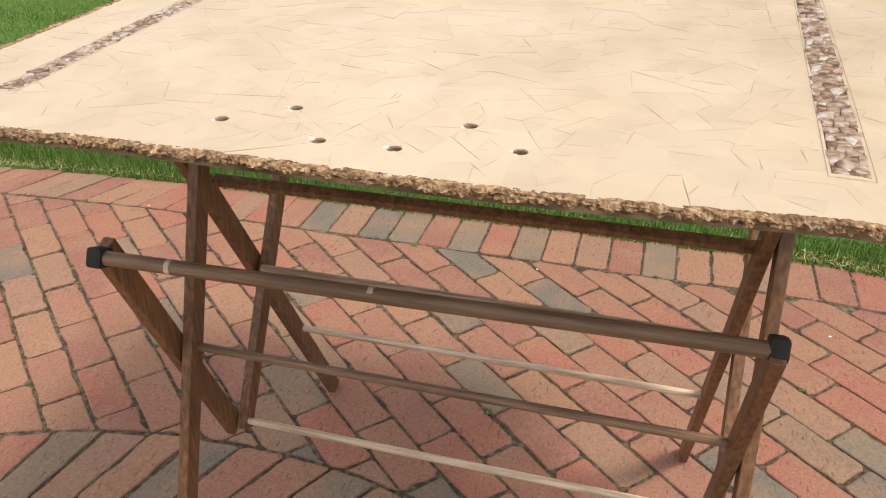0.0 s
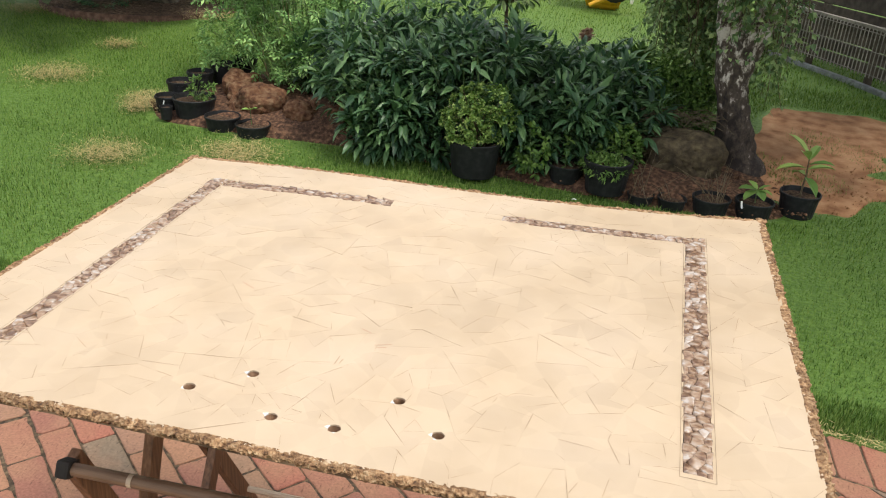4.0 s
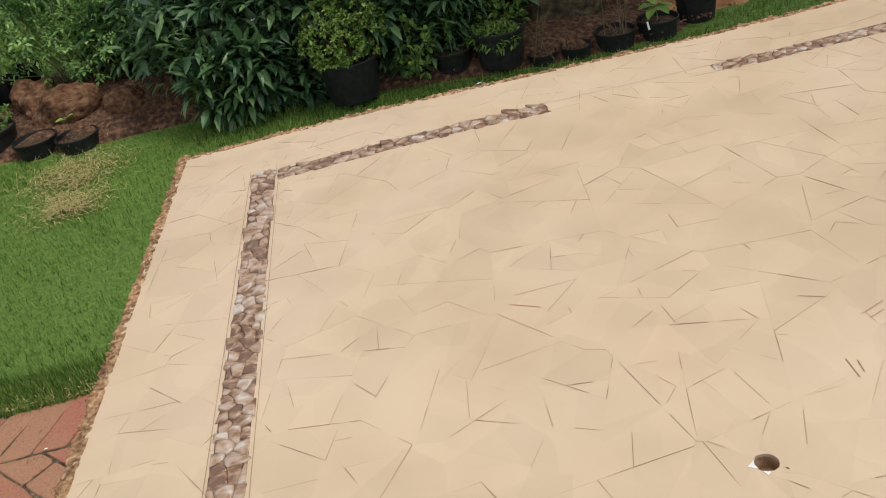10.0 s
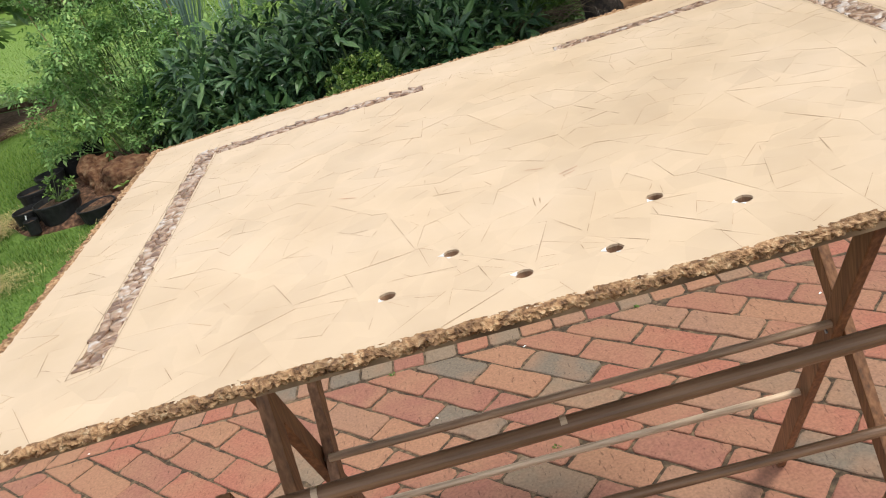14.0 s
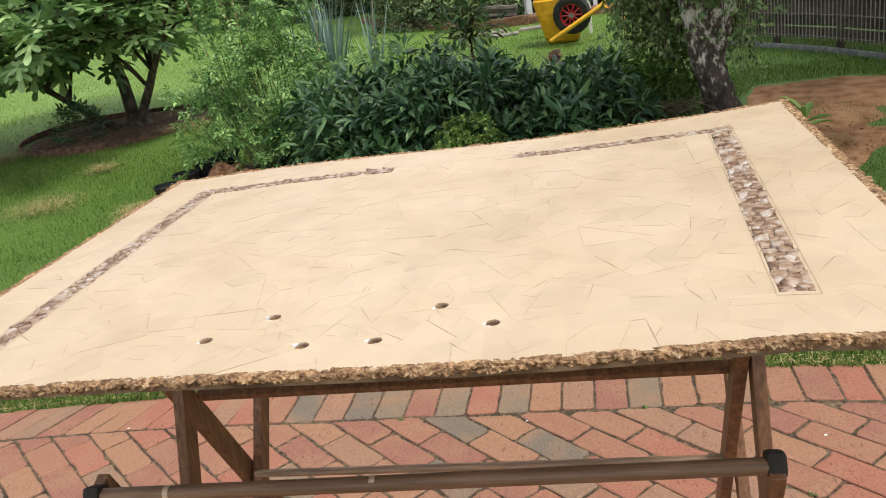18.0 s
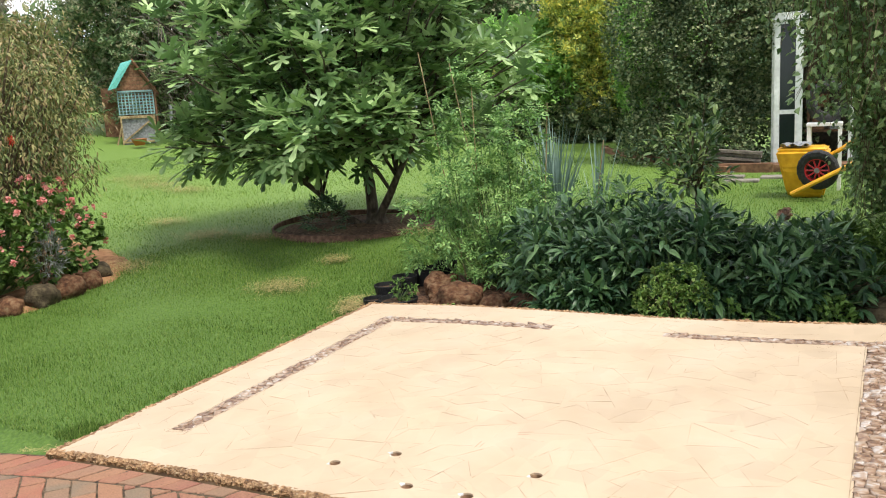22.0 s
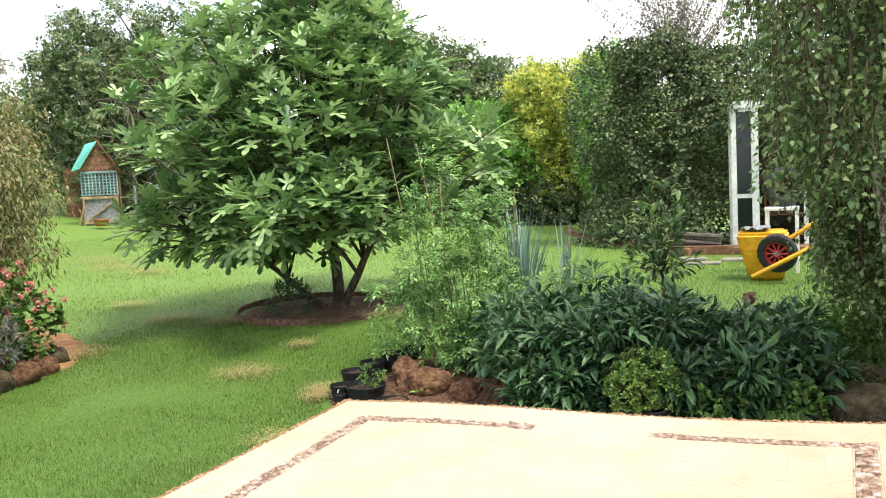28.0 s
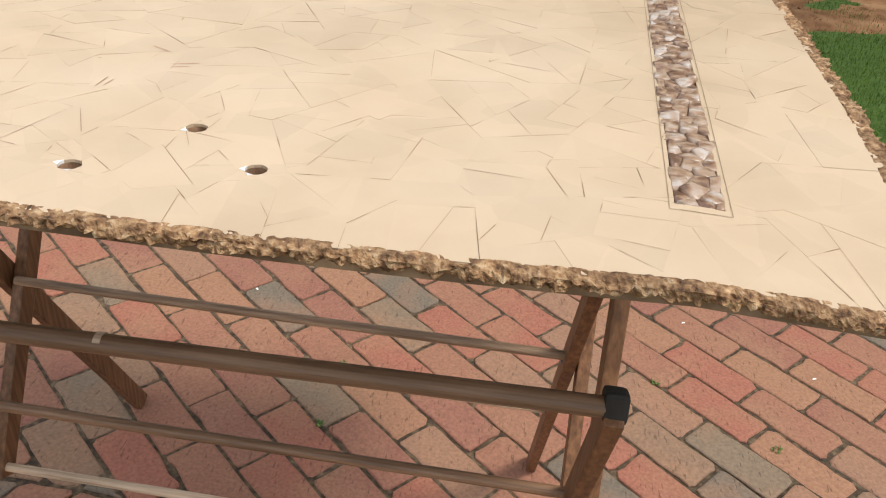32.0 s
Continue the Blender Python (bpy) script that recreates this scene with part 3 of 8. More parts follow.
M_BASALT = rough_mat("mossy_basalt", [(0.032, 0.026, 0.016), (0.074, 0.056, 0.033), (0.126, 0.102, 0.056)], 0.95, 22, 5, 0.9, 60, spec=0.2, bump_dist=0.012)
M_POT = rough_mat("black_plastic", [(0.006, 0.0065, 0.007), (0.010, 0.0105, 0.011), (0.020, 0.020, 0.020)], 0.6, 30, 6, 0.1, spec=0.3)
M_POTSOIL = rough_mat("potting_soil", [(0.02, 0.012, 0.008), (0.06, 0.036, 0.022), (0.13, 0.085, 0.05)], 0.95, 70, 6, 0.9, spec=0.2, bump_dist=0.01)
M_RUST = rough_mat("rusty_steel", [(0.060, 0.031, 0.022), (0.141, 0.075, 0.051), (0.240, 0.146, 0.102)], 0.8, 18, 3, 0.4, metal=0.2)
M_CHIP = rough_mat("cream_veneer", [(0.420, 0.316, 0.210), (0.456, 0.350, 0.240), (0.477, 0.372, 0.266)], 0.5, 6, 2.2, 0.22, 22, vary=0.036, spec=0.35, big_amt=0.06, bump_dist=0.002)
M_CHIP_SMALL = rough_mat("cream_veneer_offcut", [(0.420, 0.316, 0.210), (0.456, 0.350, 0.240), (0.477, 0.372, 0.266)], 0.5, 6, 2.2, 0.22, 22, vary=0.036, spec=0.35, big_amt=0.06, bump_dist=0.002, island=True)


def veneer_facet_shading(m):
    """Overlapping scale-like cells painted into the veneer's colour as facet shading, each its own shade."""
    n, l = m.node_tree.nodes, m.node_tree.links
    b = n["Principled BSDF"]
    src = b.inputs["Base Color"].links[0].from_socket
    tc = n.new("ShaderNodeTexCoord")
    wob = n.new("ShaderNodeTexNoise")
    wob.inputs["Scale"].default_value, wob.inputs["Detail"].default_value = 18.0, 2.0
    l.new(tc.outputs["Object"], wob.inputs["Vector"])
    ofs = n.new("ShaderNodeVectorMath")
    ofs.operation = "MULTIPLY_ADD"
    ofs.inputs[1].default_value = (0.022, 0.022, 0.0)
    l.new(wob.outputs["Color"], ofs.inputs[0])
    l.new(tc.outputs["Object"], ofs.inputs[2])
    cell = n.new("ShaderNodeTexVoronoi")
    cell.inputs["Scale"].default_value = 19.0
    l.new(ofs.outputs["Vector"], cell.inputs["Vector"])
    sep = n.new("ShaderNodeSeparateColor")
    l.new(cell.outputs["Color"], sep.inputs["Color"])
    add = n.new("ShaderNodeMath")
    add.operation = "MULTIPLY_ADD"
    add.inputs[1].default_value = 0.9
    l.new(cell.outputs["Distance"], add.inputs[0])
    l.new(sep.outputs["Red"], add.inputs[2])
    mr = n.new("ShaderNodeMapRange")
    mr.inputs["From Min"].default_value, mr.inputs["From Max"].default_value = 0.2, 1.5
    mr.inputs["To Min"].default_value, mr.inputs["To Max"].default_value = 0.945, 1.035
    l.new(add.outputs["Value"], mr.inputs["Value"])
    hsv = n.new("ShaderNodeHueSaturation")
    l.new(src, hsv.inputs["Color"])
    l.new(mr.outputs["Result"], hsv.inputs["Value"])
    l.new(hsv.outputs["Color"], b.inputs["Base Color"])


veneer_facet_shading(M_CHIP)
veneer_facet_shading(M_CHIP_SMALL)
M_SEAM = rough_mat("dark_seam", [(0.093, 0.053, 0.028), (0.201, 0.124, 0.065), (0.342, 0.217, 0.124)], 0.9, 30, 8, 0.2)
M_REDMARK = rough_mat("red_pencil", [(0.36, 0.16, 0.10), (0.42, 0.22, 0.15)], 0.9, 30, 8, 0.0)
M_LINE = rough_mat("pencil_line", [(0.180, 0.126, 0.081), (0.306, 0.225, 0.144)], 0.9, 30, 8, 0.0)
M_EDGE = rough_mat("broken_edge", [(0.061, 0.030, 0.015), (0.210, 0.111, 0.052), (0.379, 0.228, 0.115), (0.532, 0.382, 0.232)], 0.8, 150, 34, 0.9, 300, spec=0.35, big_amt=0.35, bump_dist=0.006, lo=0.28, hi=0.72)
M_SEAM_BACK = rough_mat("dark_backing", [(0.105, 0.062, 0.036), (0.205, 0.132, 0.078), (0.33, 0.225, 0.14)], 0.9, 30, 8, 0.2)
M_BED = rough_mat("inlay_bed", [(0.09, 0.05, 0.03), (0.17, 0.105, 0.068), (0.24, 0.17, 0.125)], 0.4, 120, 30, 0.5)


def shell_mat():
    """Wet-looking shell: pearl grey running into tan and brown, each flake its own."""
    m, n, l, b = node_mat("broken_shell")
    tc, info = n.new("ShaderNodeTexCoord"), n.new("ShaderNodeObjectInfo")
    w = n.new("ShaderNodeMath")
    w.operation = "MULTIPLY"
    w.inputs[1].default_value = 40.0
    l.new(info.outputs["Random"], w.inputs[0])
    mp = n.new("ShaderNodeMapping")
    mp.inputs["Scale"].default_value = (1.0, 1.6, 1.0)
    l.new(tc.outputs["Object"], mp.inputs["Vector"])
    a = n.new("ShaderNodeTexNoise")
    a.noise_dimensions = "4D"
    a.inputs["Scale"].default_value, a.inputs["Detail"].default_value = 75.0, 5.0
    l.new(mp.outputs["Vector"], a.inputs["Vector"])
    l.new(w.outputs["Value"], a.inputs["W"])
    t = n.new("ShaderNodeMath")
    t.operation = "MULTIPLY_ADD"
    t.inputs[1].default_value = 0.46
    l.new(info.outputs["Random"], t.inputs[0])
    spread = n.new("ShaderNodeMapRange")
    spread.clamp = False
    spread.inputs["From Min"].default_value, spread.inputs["From Max"].default_value = 0.3, 0.7
    spread.inputs["To Min"].default_value, spread.inputs["To Max"].default_value = 0.08, 0.85
    l.new(a.outputs["Fac"], spread.inputs["Value"])
    l.new(spread.outputs["Result"], t.inputs[2])
    r = ramp_node(n, [(0.12, 0.064, 0.038), (0.21, 0.124, 0.076), (0.285, 0.188, 0.122), (0.335, 0.245, 0.182), (0.365, 0.293, 0.240), (0.42, 0.365, 0.325)], 0.44, 1.12)
    l.new(t.outputs["Value"], r.inputs["Fac"])
    l.new(r.outputs["Color"], b.inputs["Base Color"])
    b.inputs["Roughness"].default_value, b.inputs["Specular IOR Level"].default_value = 0.3, 0.5
    bp = n.new("ShaderNodeBump")
    bp.inputs["Strength"].default_value, bp.inputs["Distance"].default_value = 0.8, 0.003
    l.new(a.outputs["Fac"], bp.inputs["Height"])
    l.new(bp.outputs["Normal"], b.inputs["Normal"])
    return m


M_SHELL = shell_mat()
M_WOOD = rough_mat("stained_wood", [(0.098, 0.044, 0.020), (0.178, 0.081, 0.035), (0.265, 0.129, 0.061)], 0.5, 22, 3, 0.2, 60, stretch=(6, 6, 0.5), spec=0.4, bump_dist=0.001, big_amt=0.25)
# Dowel in three tones; the palest is lightened for sun on its rods.
M_DOWEL = rough_mat("bare_dowel", [(0.366, 0.254, 0.164), (0.566, 0.415, 0.285), (0.699, 0.542, 0.378)], 0.55, 18, 4, 0.15, 60, stretch=(0.4, 8, 8), bump_dist=0.001, big_amt=0.2)
M_DOWEL_D = rough_mat("dark_dowel", [(0.125, 0.068, 0.036), (0.192, 0.107, 0.060), (0.261, 0.152, 0.086)], 0.45, 18, 4, 0.15, 60, stretch=(0.4, 8, 8), bump_dist=0.001, big_amt=0.2)
M_DOWEL_M = rough_mat("mid_dowel", [(0.20, 0.122, 0.072), (0.31, 0.20, 0.125), (0.42, 0.29, 0.19)], 0.5, 18, 4, 0.15, 60, stretch=(0.4, 8, 8), bump_dist=0.001, big_amt=0.3)
M_CAP = plain_mat("black_rubber", (0.030, 0.025, 0.021), 0.75, spec=0.3)
M_BORE = rough_mat("bored_wood", [(0.165, 0.098, 0.057), (0.285, 0.173, 0.102), (0.405, 0.255, 0.158)], 0.8, 80, 20, 0.4)
M_GLUE = rough_mat("pale_glue", [(0.62, 0.62, 0.60), (0.78, 0.78, 0.75)], 0.15, 60, 20, 0.1, spec=0.7)
M_BARK_FIG = rough_mat("fig_bark", [(0.035, 0.026, 0.018), (0.085, 0.065, 0.045), (0.15, 0.125, 0.09)], 0.9, 25, 5, 0.6, stretch=(1, 1, 0.4), bump_dist=0.01)
M_TWIG = rough_mat("twig", [(0.05, 0.035, 0.02), (0.11, 0.08, 0.045), (0.17, 0.14, 0.08)], 0.85, 40, 8, 0.3)
M_TWIG_GREY = rough_mat("bare_twig", [(0.10, 0.085, 0.07), (0.17, 0.145, 0.12), (0.24, 0.21, 0.18)], 0.85, 40, 8, 0.3)
M_GUMBARK = rough_mat("gum_bark", [(0.24, 0.21, 0.18), (0.36, 0.33, 0.29), (0.46, 0.43, 0.39)], 0.8, 20, 4, 0.3)
M_CANE = rough_mat("bamboo_cane", [(0.22, 0.15, 0.07), (0.33, 0.24, 0.12), (0.40, 0.31, 0.17)], 0.6, 20, 5, 0.2)
M_STEM = rough_mat("green_stem", [(0.05, 0.09, 0.025), (0.10, 0.16, 0.05), (0.16, 0.21, 0.08)], 0.6, 30, 6, 0.1)
M_WHITE = rough_mat("white_paint", [(0.62, 0.63, 0.60), (0.74, 0.75, 0.72), (0.80, 0.80, 0.78)], 0.5, 12, 3, 0.1, big_amt=0.12)
M_GLASS = plain_mat("dark_window_glass", (0.012, 0.02, 0.018), 0.12, spec=0.4)
M_YELLOW = rough_mat("yellow_paint", [(0.62, 0.30, 0.012), (0.72, 0.37, 0.018), (0.78, 0.43, 0.03)], 0.4, 14, 4, 0.1, big_amt=0.18)
M_RED = plain_mat("red_rim", (0.55, 0.03, 0.04), 0.4)
M_TYRE = rough_mat("tyre_rubber", [(0.012, 0.012, 0.012), (0.022, 0.022, 0.022), (0.04, 0.04, 0.038)], 0.75, 50, 8, 0.2)
M_GREY = rough_mat("grey_metal", [(0.16, 0.165, 0.17), (0.26, 0.27, 0.28), (0.36, 0.37, 0.38)], 0.5, 20, 4, 0.2, metal=0.3)
M_TEAL = rough_mat("teal_shade_cloth", [(0.06, 0.28, 0.23), (0.10, 0.38, 0.32), (0.15, 0.45, 0.38)], 0.7, 30, 2, 0.2, big_amt=0.2)
M_LATTICE = rough_mat("faded_lattice", [(0.15, 0.27, 0.27), (0.22, 0.36, 0.36), (0.30, 0.43, 0.43)], 0.8, 30, 2, 0.2)
M_BOARDS = rough_mat("weathered_boards", [(0.10, 0.05, 0.028), (0.19, 0.095, 0.05), (0.27, 0.15, 0.085)], 0.85, 14, 2, 0.4, vary=0.2)
M_FENCE = rough_mat("brown_fence", [(0.044, 0.034, 0.027), (0.078, 0.061, 0.048), (0.112, 0.088, 0.068)], 0.8, 16, 2, 0.3, vary=0.2)
M_WIRE = rough_mat("dull_steel_wire", [(0.15, 0.13, 0.11), (0.24, 0.21, 0.18), (0.30, 0.27, 0.23)], 0.55, 30, 5, 0.1, metal=0.5)
M_WIRE_L = rough_mat("bare_steel_wire", [(0.26, 0.23, 0.20), (0.36, 0.32, 0.28), (0.44, 0.40, 0.35)], 0.6, 30, 5, 0.1, metal=0.2)
M_CONCRETE = rough_mat("concrete", [(0.180, 0.158, 0.129), (0.255, 0.230, 0.190), (0.315, 0.288, 0.245)], 0.9, 40, 4, 0.4)
M_TERRA = plain_mat("terracotta", (0.50, 0.16, 0.05), 0.7)
M_TILE = rough_mat("roof_tile", [(0.10, 0.045, 0.03), (0.17, 0.08, 0.05), (0.22, 0.12, 0.08)], 0.9, 10, 2, 0.4)
M_FIG = leaf_mat("fig_leaf", [(0.083, 0.157, 0.056), (0.165, 0.285, 0.097), (0.289, 0.433, 0.159), (0.447, 0.594, 0.265)], 0.40, 0.24, 0.5, 0.5)
M_LANCE = leaf_mat("dark_lance_leaf", [(0.025, 0.063, 0.030), (0.042, 0.100, 0.039), (0.076, 0.152, 0.058), (0.121, 0.214, 0.076)], 0.42, 0.14, 0.4, 0.4)
M_TOMATO = leaf_mat("tomato_leaf", [(0.081, 0.177, 0.045), (0.133, 0.269, 0.075), (0.225, 0.394, 0.111), (0.338, 0.497, 0.167)], 0.55, 0.25, 0.4, 0.5)
M_LIME = leaf_mat("lime_leaf", [(0.081, 0.164, 0.037), (0.154, 0.274, 0.057), (0.260, 0.390, 0.091), (0.391, 0.484, 0.140)], 0.5, 0.25, 0.4, 0.5)
M_CITRUS = leaf_mat("citrus_leaf", [(0.046, 0.102, 0.033), (0.080, 0.158, 0.046), (0.165, 0.265, 0.080), (0.480, 0.590, 0.220)], 0.28, 0.22, 0.6, 0.7)
M_LEEK = leaf_mat("blue_green_strap", [(0.147, 0.232, 0.191), (0.226, 0.331, 0.281), (0.317, 0.430, 0.370)], 0.5, 0.15, 0.4)
M_BIRCH = leaf_mat("birch_leaf", [(0.068, 0.133, 0.046), (0.114, 0.193, 0.065), (0.192, 0.292, 0.101), (0.335, 0.430, 0.175)], 0.42, 0.3, 0.5, 0.5)
M_SEEDLING = leaf_mat("pale_seedling_leaf", [(0.109, 0.202, 0.047), (0.185, 0.302, 0.066), (0.273, 0.383, 0.094)], 0.45, 0.3, 0.4)
M_GERAN = leaf_mat("geranium_leaf", [(0.058, 0.120, 0.023), (0.102, 0.189, 0.038), (0.174, 0.277, 0.059)], 0.6, 0.25, 0.35)
M_PINK = leaf_mat("pink_petal", [(0.700, 0.207, 0.204), (0.780, 0.322, 0.300), (0.820, 0.437, 0.396)], 0.6, 0.3, 0.3)
M_DUSTPINK = leaf_mat("dusty_pink", [(0.322, 0.205, 0.142), (0.527, 0.325, 0.251), (0.674, 0.479, 0.360)], 0.7, 0.2, 0.2)
M_REDFL = leaf_mat("red_bristle", [(0.550, 0.030, 0.020), (0.700, 0.060, 0.030)], 0.6, 0.2, 0.3)
M_OLIVE = leaf_mat("olive_leaf", [(0.070, 0.098, 0.034), (0.135, 0.175, 0.055), (0.225, 0.255, 0.085), (0.330, 0.300, 0.120), (0.300, 0.205, 0.110)], 0.6, 0.2, 0.35, 0.7)
M_DARKTREE = leaf_mat("dark_tree_leaf", [(0.071, 0.130, 0.059), (0.135, 0.208, 0.090), (0.225, 0.302, 0.144), (0.360, 0.340, 0.210)], 0.85, 0.15, 0.12, 0.6)
M_YELLOWLEAF = leaf_mat("yellow_green_leaf", [(0.163, 0.269, 0.075), (0.325, 0.438, 0.106), (0.587, 0.613, 0.144), (0.850, 0.750, 0.163)], 0.6, 0.3, 0.3, 1.2)
M_MIDTREE = leaf_mat("bright_tree_leaf", [(0.118, 0.261, 0.060), (0.213, 0.415, 0.096), (0.356, 0.568, 0.136)], 0.6, 0.3, 0.3, 0.6)
M_IVY = leaf_mat("ivy_leaf", [(0.055, 0.091, 0.047), (0.099, 0.148, 0.073), (0.180, 0.224, 0.109), (0.292, 0.320, 0.165)], 0.85, 0.12, 0.12, 0.6)
M_GUM = leaf_mat("gum_leaf", [(0.192, 0.185, 0.143), (0.297, 0.269, 0.209), (0.423, 0.350, 0.277)], 0.6, 0.25, 0.3, 0.4)
M_LAVENDER = leaf_mat("grey_foliage", [(0.148, 0.173, 0.149), (0.217, 0.238, 0.206), (0.296, 0.302, 0.275)], 0.7, 0.15, 0.2)


def birch_bark():
    m, n, l, b = node_mat("birch_bark")
    tc = n.new("ShaderNodeTexCoord")
    mp = n.new("ShaderNodeMapping")
    mp.inputs["Scale"].default_value = (1.0, 1.0, 0.62)
    l.new(tc.outputs["Object"], mp.inputs["Vector"])
    a = n.new("ShaderNodeTexNoise")
    a.inputs["Scale"].default_value, a.inputs["Detail"].default_value = 19.0, 12.0
    a.inputs["Roughness"].default_value, a.inputs["Distortion"].default_value = 0.7, 0.2
    l.new(mp.outputs["Vector"], a.inputs["Vector"])
    sep = n.new("ShaderNodeSeparateXYZ")
    l.new(tc.outputs["Object"], sep.inputs["Vector"])
    up = n.new("ShaderNodeMapRange")
    up.inputs["From Min"].default_value, up.inputs["From Max"].default_value = 0.15, 1.15
    up.inputs["To Min"].default_value, up.inputs["To Max"].default_value = -0.125, 0.085
    l.new(sep.outputs["Z"], up.inputs["Value"])
    s = n.new("ShaderNodeMath")
    l.new(a.outputs["Fac"], s.inputs[0])
    l.new(up.outputs["Result"], s.inputs[1])
    r = ramp_node(n, [(0.018, 0.013, 0.010), (0.042, 0.030, 0.022), (0.062, 0.045, 0.033), (0.085, 0.062, 0.046), (0.42, 0.37, 0.31), (0.62, 0.57, 0.50)], 0.36, 0.62)
    l.new(s.outputs["Value"], r.inputs["Fac"])
    l.new(r.outputs["Color"], b.inputs["Base Color"])
    b.inputs["Roughness"].default_value = 0.85
    bp = n.new("ShaderNodeBump")
    bp.inputs["Strength"].default_value, bp.inputs["Distance"].default_value = 1.0, 0.02
    l.new(a.outputs["Fac"], bp.inputs["Height"])
    l.new(bp.outputs["Normal"], b.inputs["Normal"])
    return m


M_BIRCHBARK = birch_bark()
# ---- ground ----
def ground_sheet():
    xs = np.concatenate([np.linspace(-900, -40, 12)[:-1], np.linspace(-40, -9, 26)[:-1], np.linspace(-9, 4, 66)[:-1], np.linspace(4, 40, 20)[:-1], np.linspace(40, 900, 10)])
    ys = np.concatenate([np.linspace(-400, -6, 8)[:-1], np.linspace(-6, 2.70, 10)[:-1], np.linspace(2.70, 12, 48)[:-1], np.linspace(12, 45, 24)[:-1], np.linspace(45, 1500, 10)])
    V, F = [], []
    for y in ys:
        for x in xs:
            z = ground_z(x, y)
            if y < 2.72:
                z = -0.075
            else:
                z += 0.012 * noise_at((x, y, 0.3), 0.9) * smooth01((y - 2.8) / 1.0)
            V.append((x, y, z))
    w = len(xs)
    for j in range(len(ys) - 1):
        for i in range(w - 1):
            F.append((j * w + i, j * w + i + 1, (j + 1) * w + i + 1, (j + 1) * w + i))
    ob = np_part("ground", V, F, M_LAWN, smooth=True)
    return tagged(ob, "green garden lawn rising gently to the far trees", "ground", kind="structure")


ground_sheet()


def patch_bm(outline, mat, name, label, category, lift=0.02, dome=0.0, rows=7, wob=0.06, kind="structure"):
    """A low mound of soil over an outline, its rim ragged and let into the lawn."""
    C = np.mean(outline, axis=0)
    n = 144
    O = np.array(outline, float)
    O = np.vstack([O, O[:1]])
    seg = np.linalg.norm(np.diff(O, axis=0), axis=1)
    s = np.concatenate([[0], np.cumsum(seg)])
    u = np.linspace(0, s[-1], n, endpoint=False)
    R = np.stack([np.interp(u, s, O[:, 0]), np.interp(u, s, O[:, 1])], 1)
    for _ in range(2):
        R = (np.roll(R, 1, 0) + 2 * R + np.roll(R, -1, 0)) / 4
    V, F = [], []
    for i in range(rows + 1):
        t = i / rows
        for k, p in enumerate(R):
            q = C + (p - C) * t * (1 + wob * (noise_at((p[0], p[1], 4.0), 1.3) + 0.6 * noise_at((p[0], p[1], 4.0), 4.0)) * (1 if i > rows - 2 else 0.3))
            h = dome * (1 - t ** 2.5) + lift * (1 - t ** 6) + (-0.015 if i == rows else 0) + 0.02 * (1 - t) * noise_at((q[0], q[1], 7.0), 4.0)
            V.append((q[0], q[1], ground_z(q[0], q[1]) + h))
    for i in range(rows):
        for k in range(n):
            m = (k + 1) % n
            F.append((i * n + k, (i + 1) * n + k, (i + 1) * n + m, i * n + m))
    ob = np_part(name, V, F, mat, smooth=True)
    return tagged(ob, label, category, kind=kind)


BED = [(-3.35, 5.35), (-3.1, 5.0), (-2.4, 4.92), (-1.6, 4.98), (-0.7, 4.84), (0.2, 4.70), (0.9, 4.66), (1.24, 4.72), (1.16, 5.0), (1.06, 5.4), (0.95, 6.1), (0.3, 6.6), (-1.0, 6.9), (-2.2, 6.7), (-3.0, 6.2), (-3.3, 5.8)]
patch_bm(BED, M_MULCH, "garden_bed_soil", "dark brown mulch of a kidney-shaped garden bed", "soil", 0.03, 0.10)
SOILPATCH = [(0.86, 5.0), (1.12, 4.78), (1.42, 4.80), (1.62, 5.16), (2.2, 5.25), (3.4, 5.3), (3.8, 6.2), (2.6, 6.45), (2.0, 6.95), (1.2, 6.95), (0.82, 6.1)]
patch_bm(SOILPATCH, M_SOIL, "bare_soil_patch", "bare reddish-brown soil worn into the lawn", "soil", 0.008, 0.0, wob=0.12)
SOIL_MID = np.mean(SOILPATCH, axis=0)
SOIL_CORE = [tuple(SOIL_MID + (np.array(p) - SOIL_MID) * 0.92) for p in SOILPATCH]
RING_C = (-5.0, 8.2)
patch_bm([(RING_C[0] + 1.02 * math.cos(a), RING_C[1] + 1.02 * math.sin(a)) for a in np.linspace(0, 6.28, 24)[:-1]], M_MULCH_LIGHT, "tree_ring_soil", "brown mulch inside the rusty tree ring", "soil", 0.02, 0.02, wob=0.0)
patch_bm([(-8.2, 3.6), (-6.7, 3.8), (-6.15, 4.6), (-6.15, 5.5), (-6.5, 6.15), (-7.3, 6.6), (-8.6, 7.0), (-9.5, 5.5)], M_SOIL, "hedge_bed_soil", "reddish soil at the foot of the flowering hedge", "soil", 0.02, 0.05)

# ---- brick patio ----
BRICK_L, BRICK_W, JOINT = 0.2412, 0.1084, 0.0043
ARC_C, ARC_R = (-0.85, -0.33), 1.74


def edge_y(x):
    """The patio's edge against the lawn."""
    y = 2.765
    if x < -1.6:
        y -= 0.10 * ((-1.6 - x) / 1.3) ** 2
    if x > 0.5:
        y -= 0.22 * (x - 0.5) ** 2
    return y


